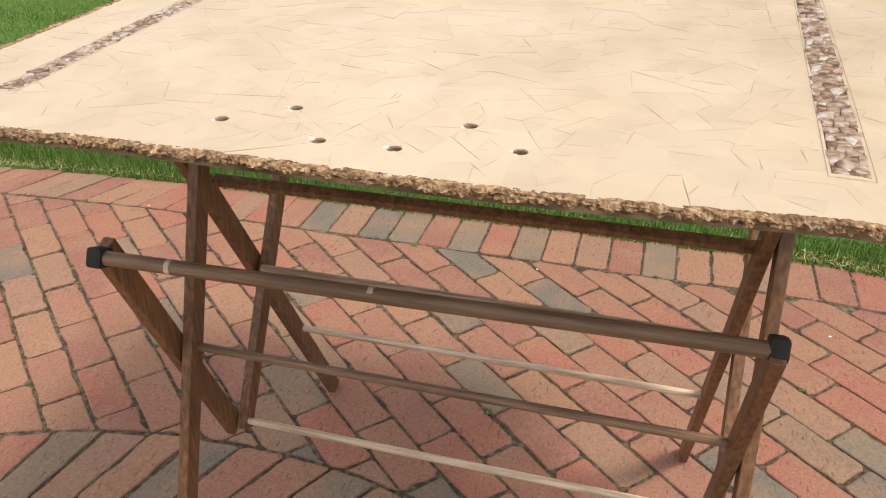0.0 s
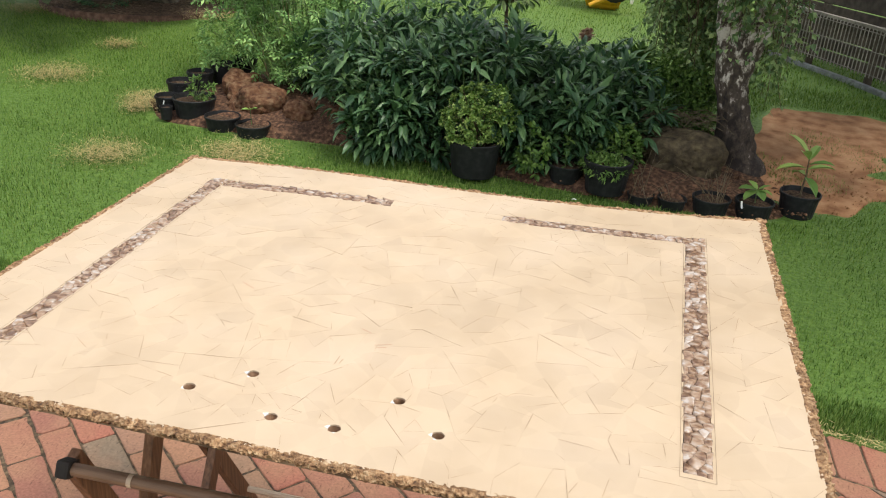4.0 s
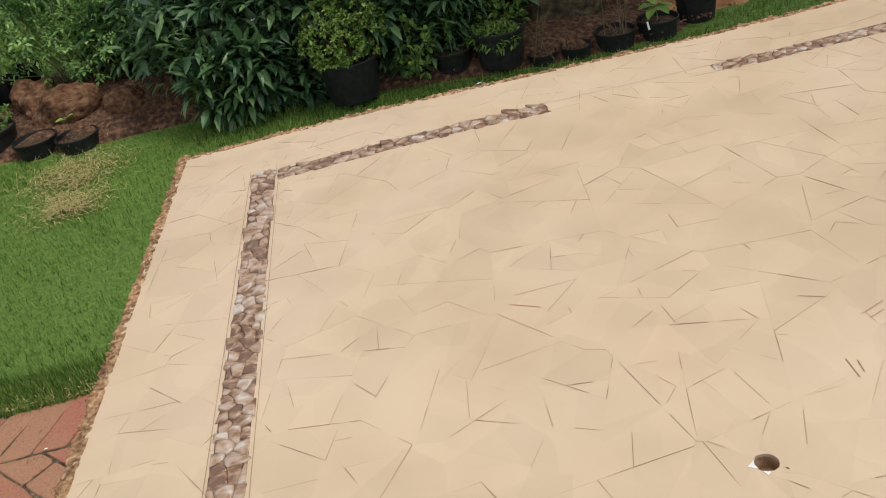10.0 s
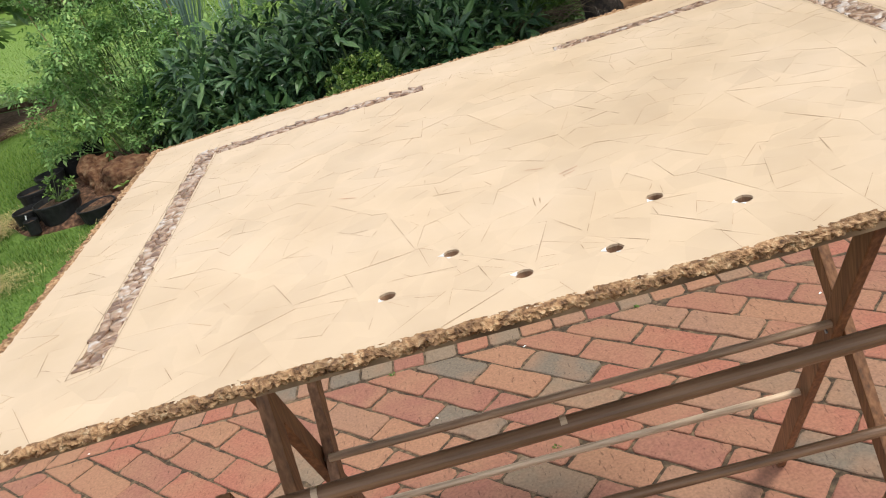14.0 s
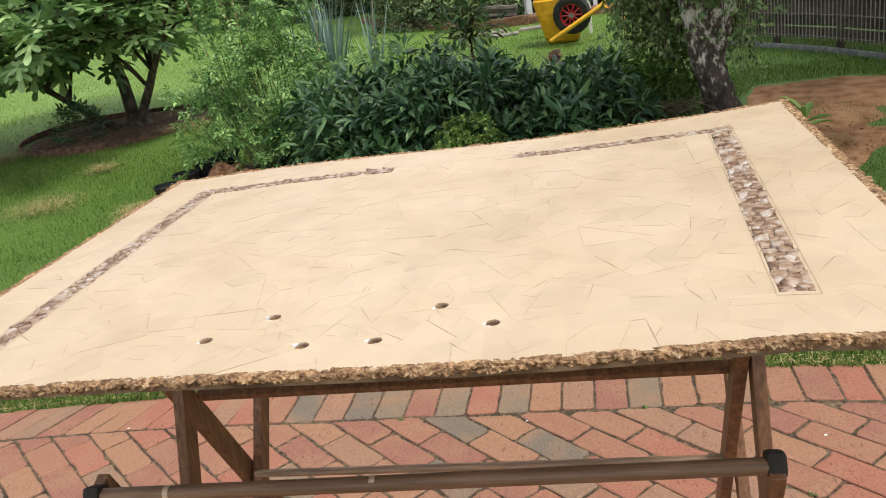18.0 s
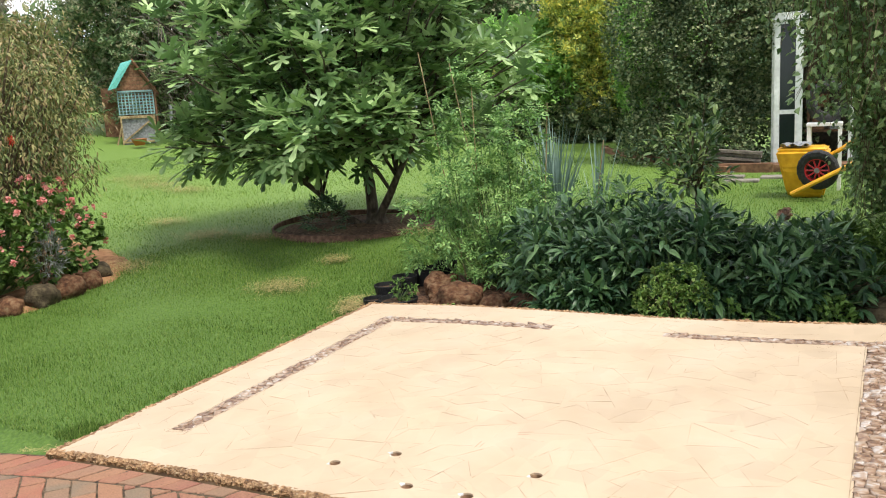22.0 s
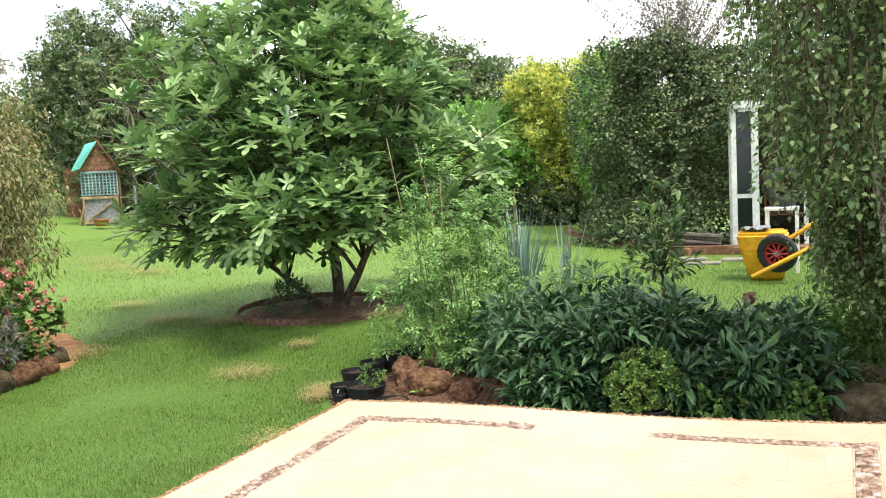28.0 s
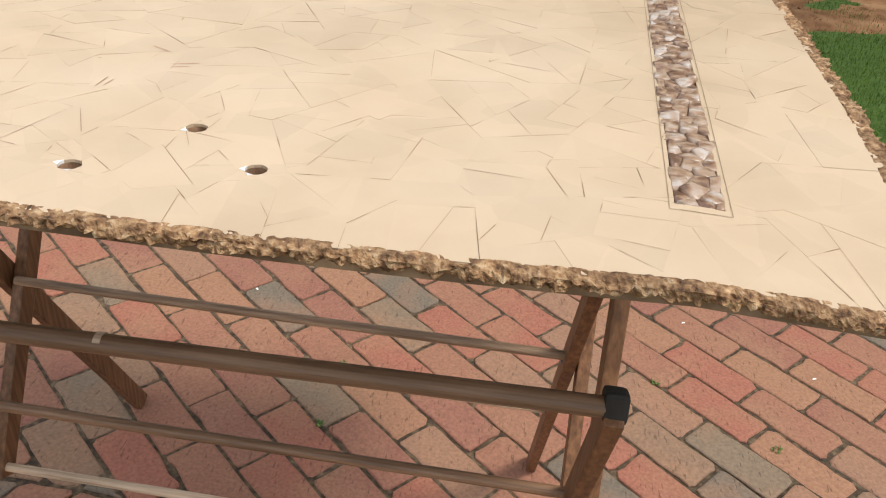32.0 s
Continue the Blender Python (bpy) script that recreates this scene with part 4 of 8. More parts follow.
def clip_poly(poly, nx, ny, c):
    """The part of a convex polygon where nx*x + ny*y <= c."""
    out = []
    for i, p in enumerate(poly):
        q = poly[(i + 1) % len(poly)]
        a, b = nx * p[0] + ny * p[1] - c, nx * q[0] + ny * q[1] - c
        if a <= 0:
            out.append(p)
        if a * b < 0:
            t = a / (a - b)
            out.append((p[0] + t * (q[0] - p[0]), p[1] + t * (q[1] - p[1])))
    return out


def poly_area(p):
    return 0.5 * abs(sum(a[0] * b[1] - b[0] * a[1] for a, b in zip(p, p[1:] + p[:1])))


def brick_geo(poly, seed, depth=0.05):
    """A worn brick over a convex outline: rounded corners, eased top edge, its face slightly out of level."""
    r = random.Random(seed)
    n0 = len(poly)
    ring = []
    for i, p in enumerate(poly):
        a, b = Vector(poly[i - 1]), Vector(poly[(i + 1) % n0])
        v = Vector(p)
        for q in (a, b):
            d = (q - v).length
            ring.append(v + (q - v) * min(0.35, r.uniform(0.003, 0.017) / max(d, 0.02)))
        L = (b - v).length
        if L > 0.08:
            side = Vector((b.y - v.y, v.x - b.x)).normalized()
            for f in ((0.3, 0.7) if L < 0.15 else (0.2, 0.42, 0.63, 0.82)):
                chip = r.uniform(-0.0015, 0.0026) + (0.005 if r.random() < 0.08 else 0)
                ring.append(v + (b - v) * (f + r.uniform(-0.07, 0.07)) - side * chip)
    c = sum(ring, Vector((0, 0))) / len(ring)
    tx, ty, tz = r.uniform(-0.012, 0.012), r.uniform(-0.012, 0.012), r.uniform(-0.003, 0.003)
    n = len(ring)
    V = []
    for k, (inset, z) in enumerate(((0.0, -depth), (0.0, -0.004), (0.0026, -0.0013), (0.009, 0.0))):
        for p in ring:
            d = (c - p)
            q = p + d * (inset / max(d.length, 0.01))
            V.append((q.x, q.y, z + (tz + tx * (q.x - c.x) + ty * (q.y - c.y) if k else 0)))
    V.append((c.x, c.y, 0.0007 + tz))
    F = []
    for k in range(3):
        for i in range(n):
            j = (i + 1) % n
            F += [(k * n + i, k * n + j, (k + 1) * n + j), (k * n + i, (k + 1) * n + j, (k + 1) * n + i)]
    for i in range(n):
        F.append((3 * n + i, 3 * n + (i + 1) % n, 4 * n))
    return V, F


def lay_bricks():
    """All bricks of the patio as outlines: the diagonal field, the header course along the lawn, and the round course."""
    out = []
    ang = radians(-42.5)
    u, v = Vector((math.cos(ang), math.sin(ang))), Vector((-math.sin(ang), math.cos(ang)))
    r = random.Random(3)
    for row in range(-62, 40):
        shift = 0.5 * BRICK_L * (row % 2) + 0.0072 * row + r.uniform(-0.012, 0.012)
        for k in range(-34, 24):
            c = u * (k * (BRICK_L + JOINT) + shift) + v * (row * (BRICK_W + JOINT)) + Vector((0.671, 2.11))
            if not (-4.2 < c.x < 2.6 and -1.2 < c.y < 2.75):
                continue
            w, h = BRICK_L / 2 - r.uniform(0, 0.003), BRICK_W / 2 - r.uniform(0, 0.002)
            p = [tuple(c + u * a + v * b) for a, b in ((-w, -h), (w, -h), (w, h), (-w, h))]
            e = 0.01
            slope = (edge_y(c.x + e) - edge_y(c.x - e)) / (2 * e)
            yy = edge_y(c.x) - BRICK_L - 0.012
            p = clip_poly(p, -slope, 1.0, yy - slope * c.x)
            if len(p) < 3:
                continue
            q = Vector((c.x - ARC_C[0], c.y - ARC_C[1]))
            d = q.normalized()
            p = clip_poly(p, -d.x, -d.y, -(d.x * ARC_C[0] + d.y * ARC_C[1] + ARC_R + 0.008))
            if len(p) < 3 or poly_area(p) < 0.0012:
                continue
            out.append(p)
    x = -4.2
    while x < 2.7:
        w = BRICK_W + r.uniform(-0.003, 0.003)
        lean = 0.10 * smooth01((-1.2 - x) / 1.0)
        a, b = x, x + w
        out.append([(a - 0.0, edge_y(a) - BRICK_L), (b, edge_y(b) - BRICK_L), (b + lean, edge_y(b)), (a + lean, edge_y(a))])
        x += w + 0.0065
    for ring in range(7):
        ro = ARC_R - 0.238 * ring
        ri = ro - 0.23
        n = int(2 * math.pi * (ro - 0.05) / 0.122)
        for k in range(n):
            a0, a1 = 2 * math.pi * k / n, 2 * math.pi * (k + 0.93) / n
            am = (a0 + a1) / 2
            sk = 0.06
            out.append([(ARC_C[0] + rr * math.cos(t), ARC_C[1] + rr * math.sin(t)) for rr, t in ((ri, a0 + sk), (ro, a0), (ro, a1), (ri, a1 + sk))])
    return out


def build_patio():
    n, V = 40, []
    for k in range(n + 1):
        x = -4.2 + 6.75 * k / n
        V += [(x, -1.3, -0.09), (x, edge_y(x) - 0.006, -0.09), (x, edge_y(x) - 0.006, -0.005), (x, -1.3, -0.005)]
    F = [(4 * k + a, 4 * k + b, 4 * k + 4 + b, 4 * k + 4 + a) for k in range(n) for a, b in ((1, 0), (2, 1), (3, 2), (0, 3))] + [(0, 1, 2, 3), (4 * n + 3, 4 * n + 2, 4 * n + 1, 4 * n)]
    patio = tagged(np_part("patio", V, F, M_JOINT), "red and grey brick patio with sandy joints and a header course", "patio", kind="structure")
    near, rest = [], []
    for p in lay_bricks():
        cx, cy = sum(q[0] for q in p) / len(p), sum(q[1] for q in p) / len(p)
        (near if -2.35 < cx < 1.25 and cy > 1.14 else rest).append(p)
    near.sort(key=lambda p: -sum(q[1] for q in p) / len(p))
    for i, p in enumerate(near):
        V, F = brick_geo(p, i)
        ob = np_part("brick", V, F, M_BRICK, None)
        ob.parent = patio
    pieces = []
    for i, p in enumerate(rest):
        V, F = brick_geo(p, 5000 + i)
        pieces.append((np.array(V), np.array(F)))
    ob = np_part("outer_bricks", *merge_np(pieces), M_BRICK_FAR, None, kind="stuff")
    ob.parent = patio
    return len(near), len(rest)
# ---- the veneered board on the drying rack ----
BOARD = [(-0.922, 0.726), (0.368, 0.702), (0.378, 1.650), (-0.900, 1.664)]
STRIPES = [((-0.781, 0.844), (-0.751, 0.844), (-0.748, 1.537), (-0.780, 1.537)), ((-0.745, 1.502), (-0.372, 1.512), (-0.372, 1.537), (-0.745, 1.532)),
           ((-0.138, 1.514), (0.222, 1.499), (0.222, 1.527), (-0.138, 1.540)), ((0.196, 0.812), (0.231, 0.808), (0.257, 1.526), (0.222, 1.527))]
HOLES = [(-0.449, 0.811), (-0.381, 0.864), (-0.319, 0.782), (-0.234, 0.783), (-0.171, 0.863), (-0.104, 0.806)]

MARKS = [((-0.282, 0.941), (-0.283, 0.920), 0), ((-0.275, 0.937), (-0.277, 0.924), 0), ((-0.243, 0.986), (-0.220, 0.995), 1), ((-0.240, 0.979), (-0.225, 0.985), 1),
         ((-0.283, 1.115), (-0.281, 1.105), 0), ((-0.276, 1.025), (-0.257, 1.016), 1), ((-0.510, 1.106), (-0.484, 1.091), 1)]


def board_z(x, y):
    return 1.149 + 0.012 * (y - 0.8) + 0.062 * max(0.0, x + 0.25) ** 2 - 0.062 * max(0.0, -0.45 - x) ** 2 - 0.34 * max(0.0, x - 0.2) * max(0.0, 1.0 - y)


def cut(poly, tag, nx, ny, c):
    """Clip [(point, edge width)] to nx*x + ny*y <= c; the new edge gets the width tag."""
    out = []
    for i, (p, w) in enumerate(poly):
        q = poly[(i + 1) % len(poly)][0]
        a, b = nx * p[0] + ny * p[1] - c, nx * q[0] + ny * q[1] - c
        if a <= 0:
            out.append((p, w if b <= 0 or a < 0 else tag))
            if b > 0:
                t = a / (a - b)
                out.append(((p[0] + t * (q[0] - p[0]), p[1] + t * (q[1] - p[1])), tag))
        elif b < 0:
            t = a / (a - b)
            out.append(((p[0] + t * (q[0] - p[0]), p[1] + t * (q[1] - p[1])), w))
    return out if len(out) >= 3 else []


def minus(poly, shape, w):
    """What is left of a chip outside a convex shape, as convex pieces."""
    rest, out = poly, []
    n = len(shape)
    for i in range(n):
        a, b = shape[i], shape[(i + 1) % n]
        nx, ny = b[1] - a[1], a[0] - b[0]
        k = math.hypot(nx, ny)
        nx, ny = nx / k, ny / k
        c = nx * a[0] + ny * a[1]
        outside = cut(rest, w, -nx, -ny, -c)
        if outside and poly_area([p for p, _ in outside]) > 2e-6:
            out.append([(p, e) for p, e in outside])
        rest = cut(rest, 0.0, nx, ny, c)
        if not rest:
            break
    return out


def ccw(shape):
    s = sum(a[0] * b[1] - b[0] * a[1] for a, b in zip(shape, list(shape[1:]) + [shape[0]]))
    return list(shape) if s > 0 else list(reversed(shape))


def shrink(poly):
    """Move every edge in by its own width."""
    pts = [p for p, _ in poly]
    out = [(p, 0) for p in pts]
    for i, (p, w) in enumerate(poly):
        q = pts[(i + 1) % len(pts)]
        nx, ny = q[1] - p[1], p[0] - q[0]
        k = math.hypot(nx, ny)
        if k < 1e-6:
            continue
        nx, ny = nx / k, ny / k
        out = cut(out, 0, nx, ny, nx * p[0] + ny * p[1] - w)
        if not out:
            return []
    return [p for p, _ in out]


def hole_shape(i):
    """The chipped opening round each screw hole."""
    r = random.Random(40 + i)
    n = 14
    a0 = r.uniform(0, 6)
    return ccw([(HOLES[i][0] + 0.0086 * math.cos(a0 + 6.283 * k / n), HOLES[i][1] + 0.0080 * math.sin(a0 + 6.283 * k / n)) for k in range(n)])


def split_sheet(poly, r, out):
    """Break a piece of veneer across its longer way again and again, into angular shards."""
    pts = [p for p, _ in poly]
    area = poly_area(pts)
    if area < 0.0021 * r.uniform(0.45, 2.2):
        out.append(poly)
        return
    p, q = max(((g, h) for k, g in enumerate(pts) for h in pts[k + 1:]), key=lambda e: (e[0][0] - e[1][0]) ** 2 + (e[0][1] - e[1][1]) ** 2)
    ang = math.atan2(q[1] - p[1], q[0] - p[0]) + r.gauss(0, 0.5)
    k = r.uniform(0.33, 0.67)
    nx, ny = math.cos(ang), math.sin(ang)
    c = nx * (p[0] + k * (q[0] - p[0])) + ny * (p[1] + k * (q[1] - p[1]))
    halves = [h for h in (cut(poly, 0.0, nx, ny, c), cut(poly, 0.0, -nx, -ny, -c)) if h]
    if len(halves) < 2 or min(poly_area([v for v, _ in h]) for h in halves) < 0.12 * area:
        out.append(poly)
        return
    for h in halves:
        split_sheet(h, r, out)


def chip_outlines():
    r = random.Random(11)
    seeds = []
    while len(seeds) < 90:
        p = (r.uniform(-0.95, 0.40), r.uniform(0.69, 1.68))
        if all((p[0] - q[0]) ** 2 + (p[1] - q[1]) ** 2 > 0.07 ** 2 for q in seeds):
            seeds.append(p)
    frame_ = [(-0.9160, 0.7315), (0.3625, 0.7075), (0.3725, 1.6445), (-0.8945, 1.6585)]
    chips = []
    for i, s in enumerate(seeds):
        poly = [(p, 0.0) for p in frame_]
        for q, t in enumerate(seeds):
            if q == i:
                continue
            nx, ny = t[0] - s[0], t[1] - s[1]
            k = math.hypot(nx, ny)
            nx, ny = nx / k, ny / k
            poly = cut(poly, 0.0, nx, ny, nx * (s[0] + t[0]) / 2 + ny * (s[1] + t[1]) / 2)
            if not poly:
                break
        if poly:
            split_sheet(poly, r, chips)
    for shape in [ccw(x) for x in STRIPES] + [hole_shape(i) for i in range(6)]:
        nxt = []
        for c in chips:
            pts = [p for p, _ in c]
            lo, hi = np.min(pts, 0), np.max(pts, 0)
            slo, shi = np.min(shape, 0), np.max(shape, 0)
            if (lo > shi).any() or (hi < slo).any():
                nxt.append(c)
            else:
                nxt += minus(c, shape, 0.0)
        chips = nxt
    return [s for s in (shrink(c) for c in chips) if len(s) >= 3 and poly_area(s) > 4e-6]


def chip_geo(poly, lift):
    n = len(poly)
    cx, cy = sum(p[0] for p in poly) / n, sum(p[1] for p in poly) / n
    V = [(x, y, board_z(x, y) - 0.0025) for x, y in poly] + [(x, y, board_z(x, y) + lift[0] + lift[1] * (x - cx) + lift[2] * (y - cy)) for x, y in poly]
    F = [(i, (i + 1) % n, n + (i + 1) % n) for i in range(n)] + [(i, n + (i + 1) % n, n + i) for i in range(n)]
    F += [(n, n + i, n + i + 1) for i in range(1, n - 1)]
    return np.array(V), np.array(F)


def slab_geo(z0, z1, inset):
    """The backing board with its six through-holes and four grooves, as a grid of blocks left out where they are."""
    xs = np.linspace(0, 1, 210)
    ys = np.linspace(0, 1, 158)
    B = np.array(BOARD)
    c = B.mean(0)
    B = c + (B - c) * (1 - inset)

    def at(u, v):
        return (1 - v) * ((1 - u) * B[0] + u * B[1]) + v * ((1 - u) * B[3] + u * B[2])

    V, idx = [], {}
    for a, v in enumerate(ys):
        for b_, u in enumerate(xs):
            p = at(u, v)
            for k, z in enumerate((z0, z1)):
                idx[a, b_, k] = len(V)
                V.append((p[0], p[1], board_z(*p) + z))
    solid = np.ones((len(ys) - 1, len(xs) - 1), bool)
    for a in range(len(ys) - 1):
        for b_ in range(len(xs) - 1):
            p = at((xs[b_] + xs[b_ + 1]) / 2, (ys[a] + ys[a + 1]) / 2)
            if any((p[0] - h[0]) ** 2 + (p[1] - h[1]) ** 2 < 0.0122 ** 2 for h in HOLES):
                solid[a, b_] = False
    F = []
    H, W = solid.shape
    for a in range(H):
        for b_ in range(W):
            if not solid[a, b_]:
                continue
            q = lambda i, j, k: idx[i, j, k]
            F.append((q(a, b_, 1), q(a, b_ + 1, 1), q(a + 1, b_ + 1, 1), q(a + 1, b_, 1)))
            F.append((q(a, b_, 0), q(a + 1, b_, 0), q(a + 1, b_ + 1, 0), q(a, b_ + 1, 0)))
            for da, db, e in ((-1, 0, ((a, b_), (a, b_ + 1))), (1, 0, ((a + 1, b_ + 1), (a + 1, b_))), (0, -1, ((a + 1, b_), (a, b_))), (0, 1, ((a, b_ + 1), (a + 1, b_ + 1)))):
                i, j = a + da, b_ + db
                if not (0 <= i < H and 0 <= j < W) or not solid[i, j]:
                    (p0, p1) = e
                    F.append((q(*p0, 0), q(*p1, 0), q(*p1, 1), q(*p0, 1)))
    return V, F


def ragged_edge(a, b, seed, out_dir):
    """One side's rim of torn, crumbling filler: a lumpy strip round the board's edge."""
    a, b, o = Vector(a), Vector(b), Vector(out_dir)
    L = (b - a).length
    step = 0.0021
    n = int(L / step)
    prof = [(-0.0128, 0.0000), (-0.0105, 0.0008), (-0.0075, 0.0013), (-0.0042, 0.0015), (-0.001, 0.0014), (0.0025, 0.0002), (0.004, -0.002), (0.0042, -0.0042), (0.0035, -0.0064), (0.0015, -0.0085), (-0.003, -0.0096), (-0.010, -0.010)]
    m = len(prof)
    V, F = [], []
    for i in range(n + 1):
        p = a + (b - a) * (i / n)
        for k, (d, h) in enumerate(prof):
            s = Vector((i * step, k * 0.0036, seed * 5.0))
            d1 = noise.voronoi(s * 150)[0]
            d2 = noise.voronoi(s * 360 + Vector((3, 1, 0)))[0]
            lump = 0.0072 * (0.42 - d1[0]) + 0.0036 * (0.4 - d2[0]) + 0.003 * noise.noise(s * 40)
            amp = 0.5 if k in (0, m - 1) else 1.0
            dd = d + amp * lump * (1.1 if k > 4 else 0.3)
            hh = h + amp * lump * (0.45 if k < 4 else 0.7 if k < 6 else -0.25)
            if k == 0:
                dd, hh = d + 0.0035 * noise.noise(s * 34) + 0.0018 * noise.noise(s * 150), h - 0.001
            q = Vector((p.x, p.y)) + Vector((o.x, o.y)) * dd
            V.append((q.x, q.y, board_z(q.x, q.y) + hh))
    for i in range(n):
        for k in range(m - 1):
            F.append((i * m + k, (i + 1) * m + k, (i + 1) * m + k + 1, i * m + k + 1))
    return V, F


def shell_cells(L, wide, r):
    """Outlines of broken shell pieces that fill a groove of length L, in lengths along and across it; the outer ones break raggedly over its sides."""
    seeds = []
    for _ in range(4000):
        p = (r.uniform(0, L), r.uniform(-wide / 2, wide / 2), r.uniform(0.0055, 0.0135))
        if all((0.72 * (p[0] - q[0])) ** 2 + (p[1] - q[1]) ** 2 > q[2] ** 2 for q in seeds):
            seeds.append(p)
    out = []
    for i, s in enumerate(seeds):
        lim = wide / 2 + r.uniform(-0.0015, 0.0035)
        poly = [((0.0 - r.uniform(0, 0.002), -lim), 0), ((L + r.uniform(0, 0.002), -lim), 0), ((L, lim), 0), ((0.0, lim), 0)]
        for q in sorted((q for q in seeds if q != s and abs(q[0] - s[0]) < 0.04), key=lambda q: (q[0] - s[0]) ** 2 + (q[1] - s[1]) ** 2)[:16]:
            nx, ny = q[0] - s[0], q[1] - s[1]
            k = math.hypot(nx, ny)
            nx, ny = nx / k, ny / k
            poly = cut(poly, 0, nx, ny, nx * (s[0] + q[0]) / 2 + ny * (s[1] + q[1]) / 2)
            if not poly:
                break
        if poly and len(poly) >= 3:
            out.append([p for p, _ in poly])
    return out


def shard_geo(cell, place, r):
    """One broken piece over its outline: tilted, domed, its rim let down into the bed."""
    n = len(cell)
    cx, cy = sum(p[0] for p in cell) / n, sum(p[1] for p in cell) / n
    tx, ty, h = r.uniform(-0.24, 0.24), r.uniform(-0.2, 0.2), r.uniform(-0.0006, 0.0014)
    V = []
    for k, (f, z) in enumerate(((1.0, -0.003), (0.99, -0.0002), (0.72, 0.0007))):
        for p in cell:
            dx, dy = (p[0] - cx) * f, (p[1] - cy) * f
            q = place(cx + dx, cy + dy)
            V.append((q.x, q.y, board_z(q.x, q.y) + z + (h + tx * dx + ty * dy + r.uniform(-0.0003, 0.0003) if k else 0)))
    q = place(cx + r.uniform(-0.001, 0.001), cy)
    V.append((q.x, q.y, board_z(q.x, q.y) + 0.0011 + h))
    F = []
    for k in range(2):
        for i in range(n):
            j = (i + 1) % n
            F += [(k * n + i, k * n + j, (k + 1) * n + j), (k * n + i, (k + 1) * n + j, (k + 1) * n + i)]
    F += [(2 * n + i, 2 * n + (i + 1) % n, 3 * n) for i in range(n)]
    return V, F


def build_board():
    board = thing("veneered_board", (-0.26, 1.18, 1.12), "cream chip-veneered board with crumbling edges and shell inlay on a rack", "board")
    np_part("backing", *slab_geo(-0.014, -0.0028, 0.006), M_SEAM_BACK, board, "dark backing board drilled with six screw holes")
    chips = chip_outlines()
    chips.sort(key=lambda p: -poly_area(p))
    r = random.Random(5)
    small = []
    for i, c in enumerate(chips):
        V, F = chip_geo(c, (r.uniform(-0.0001, 0.0001), r.uniform(-0.006, 0.006), r.uniform(-0.006, 0.006)))
        if i < 300:
            np_part("veneer_chip", V, F, M_CHIP, board)
        else:
            small.append((V, F))
    if small:
        np_part("veneer_offcut", *merge_np(small), M_CHIP_SMALL, board, kind="stuff")
    B = [Vector(p) for p in BOARD]
    for i in range(4):
        a, b = B[i], B[(i + 1) % 4]
        d = (b - a).normalized()
        ext = 0.008
        np_part("ragged_edge", *ragged_edge(a - d * ext, b + d * ext, i + 1, (d.y, -d.x)), M_EDGE, board, "crumbling tan and brown broken edge")
    # inlay of broken shell in the grooves
    for s, q in enumerate(STRIPES):
        q = [Vector(p) for p in q]
        ends = ((q[0], q[1]), (q[3], q[2])) if s in (0, 3) else ((q[0], q[3]), (q[1], q[2]))
        mid0, mid1 = (ends[0][0] + ends[0][1]) / 2, (ends[1][0] + ends[1][1]) / 2
        L, wide = (mid1 - mid0).length, (ends[0][1] - ends[0][0]).length
        along = (mid1 - mid0).normalized()
        across = Vector((-along.y, along.x))
        strip = thing_part("inlay_strip", board)
        for cell in shell_cells(L, wide, r):
            np_part("shell_shard", *shard_geo(cell, lambda u, v: mid0 + along * u + across * v, r), M_SHELL, strip, smooth=True)
    # fine dark seams where the chips do not quite meet
    seams = []
    for c in chips:
        for i, p in enumerate(c):
            q = c[(i + 1) % len(c)]
            pv, qv = Vector(p), Vector(q)
            L = (qv - pv).length
            if L < 0.012 or r.random() > 0.30 or any((pv.lerp(qv, 0.5) - Vector(h)).length < 0.02 for h in HOLES):
                continue
            t0, t1 = (0.0, r.uniform(0.35, 0.95)) if r.random() < 0.5 else (r.uniform(0.05, 0.65), 1.0)
            s0, s1 = pv.lerp(qv, t0), pv.lerp(qv, t1)
            d = (qv - pv).normalized()
            n_ = Vector((-d.y, d.x)) * r.choice((0.00010, 0.00013, 0.00016, 0.00021))
            V = []
            for k in range(4):
                m_ = s0.lerp(s1, k / 3)
                w_ = 0.35 if k == 3 else 1.0
                for sg in (-1, 1):
                    x, y = m_.x + sg * n_.x * w_, m_.y + sg * n_.y * w_
                    V.append((x, y, board_z(x, y) + 0.00042))
            seams.append((np.array(V), np.array([(2 * k, 2 * k + 2, 2 * k + 3, 2 * k + 1) for k in range(3)])))
    np_part("open_seam", *merge_np(seams), M_SEAM, board, "thin dark open seams between the veneer chips", kind="stuff")
    # lines ruled along the grooves and across the gap between them
    lines = [((-0.785, 0.832), (-0.784, 1.545)), ((-0.747, 0.830), (-0.744, 1.50)), ((-0.785, 0.833), (-0.747, 0.841)), ((0.192, 0.802), (0.218, 1.50)), ((0.235, 0.800), (0.261, 1.53)), ((-0.372, 1.537), (-0.138, 1.540)), ((0.192, 0.802), (0.235, 0.800))]
    for a, b in lines:
        a, b = Vector(a), Vector(b)
        d = (b - a).normalized()
        s = Vector((-d.y, d.x)) * 0.0003
        V, F = [], []
        for k in range(25):
            p = a.lerp(b, k / 24) + s * 0.8 * noise_at((k, a.x * 9, 0), 0.9)
            z = board_z(p.x, p.y) + 0.0004
            V += [(p.x - s.x, p.y - s.y, z), (p.x + s.x, p.y + s.y, z)]
        F = [(2 * k, 2 * k + 2, 2 * k + 3, 2 * k + 1) for k in range(24)]
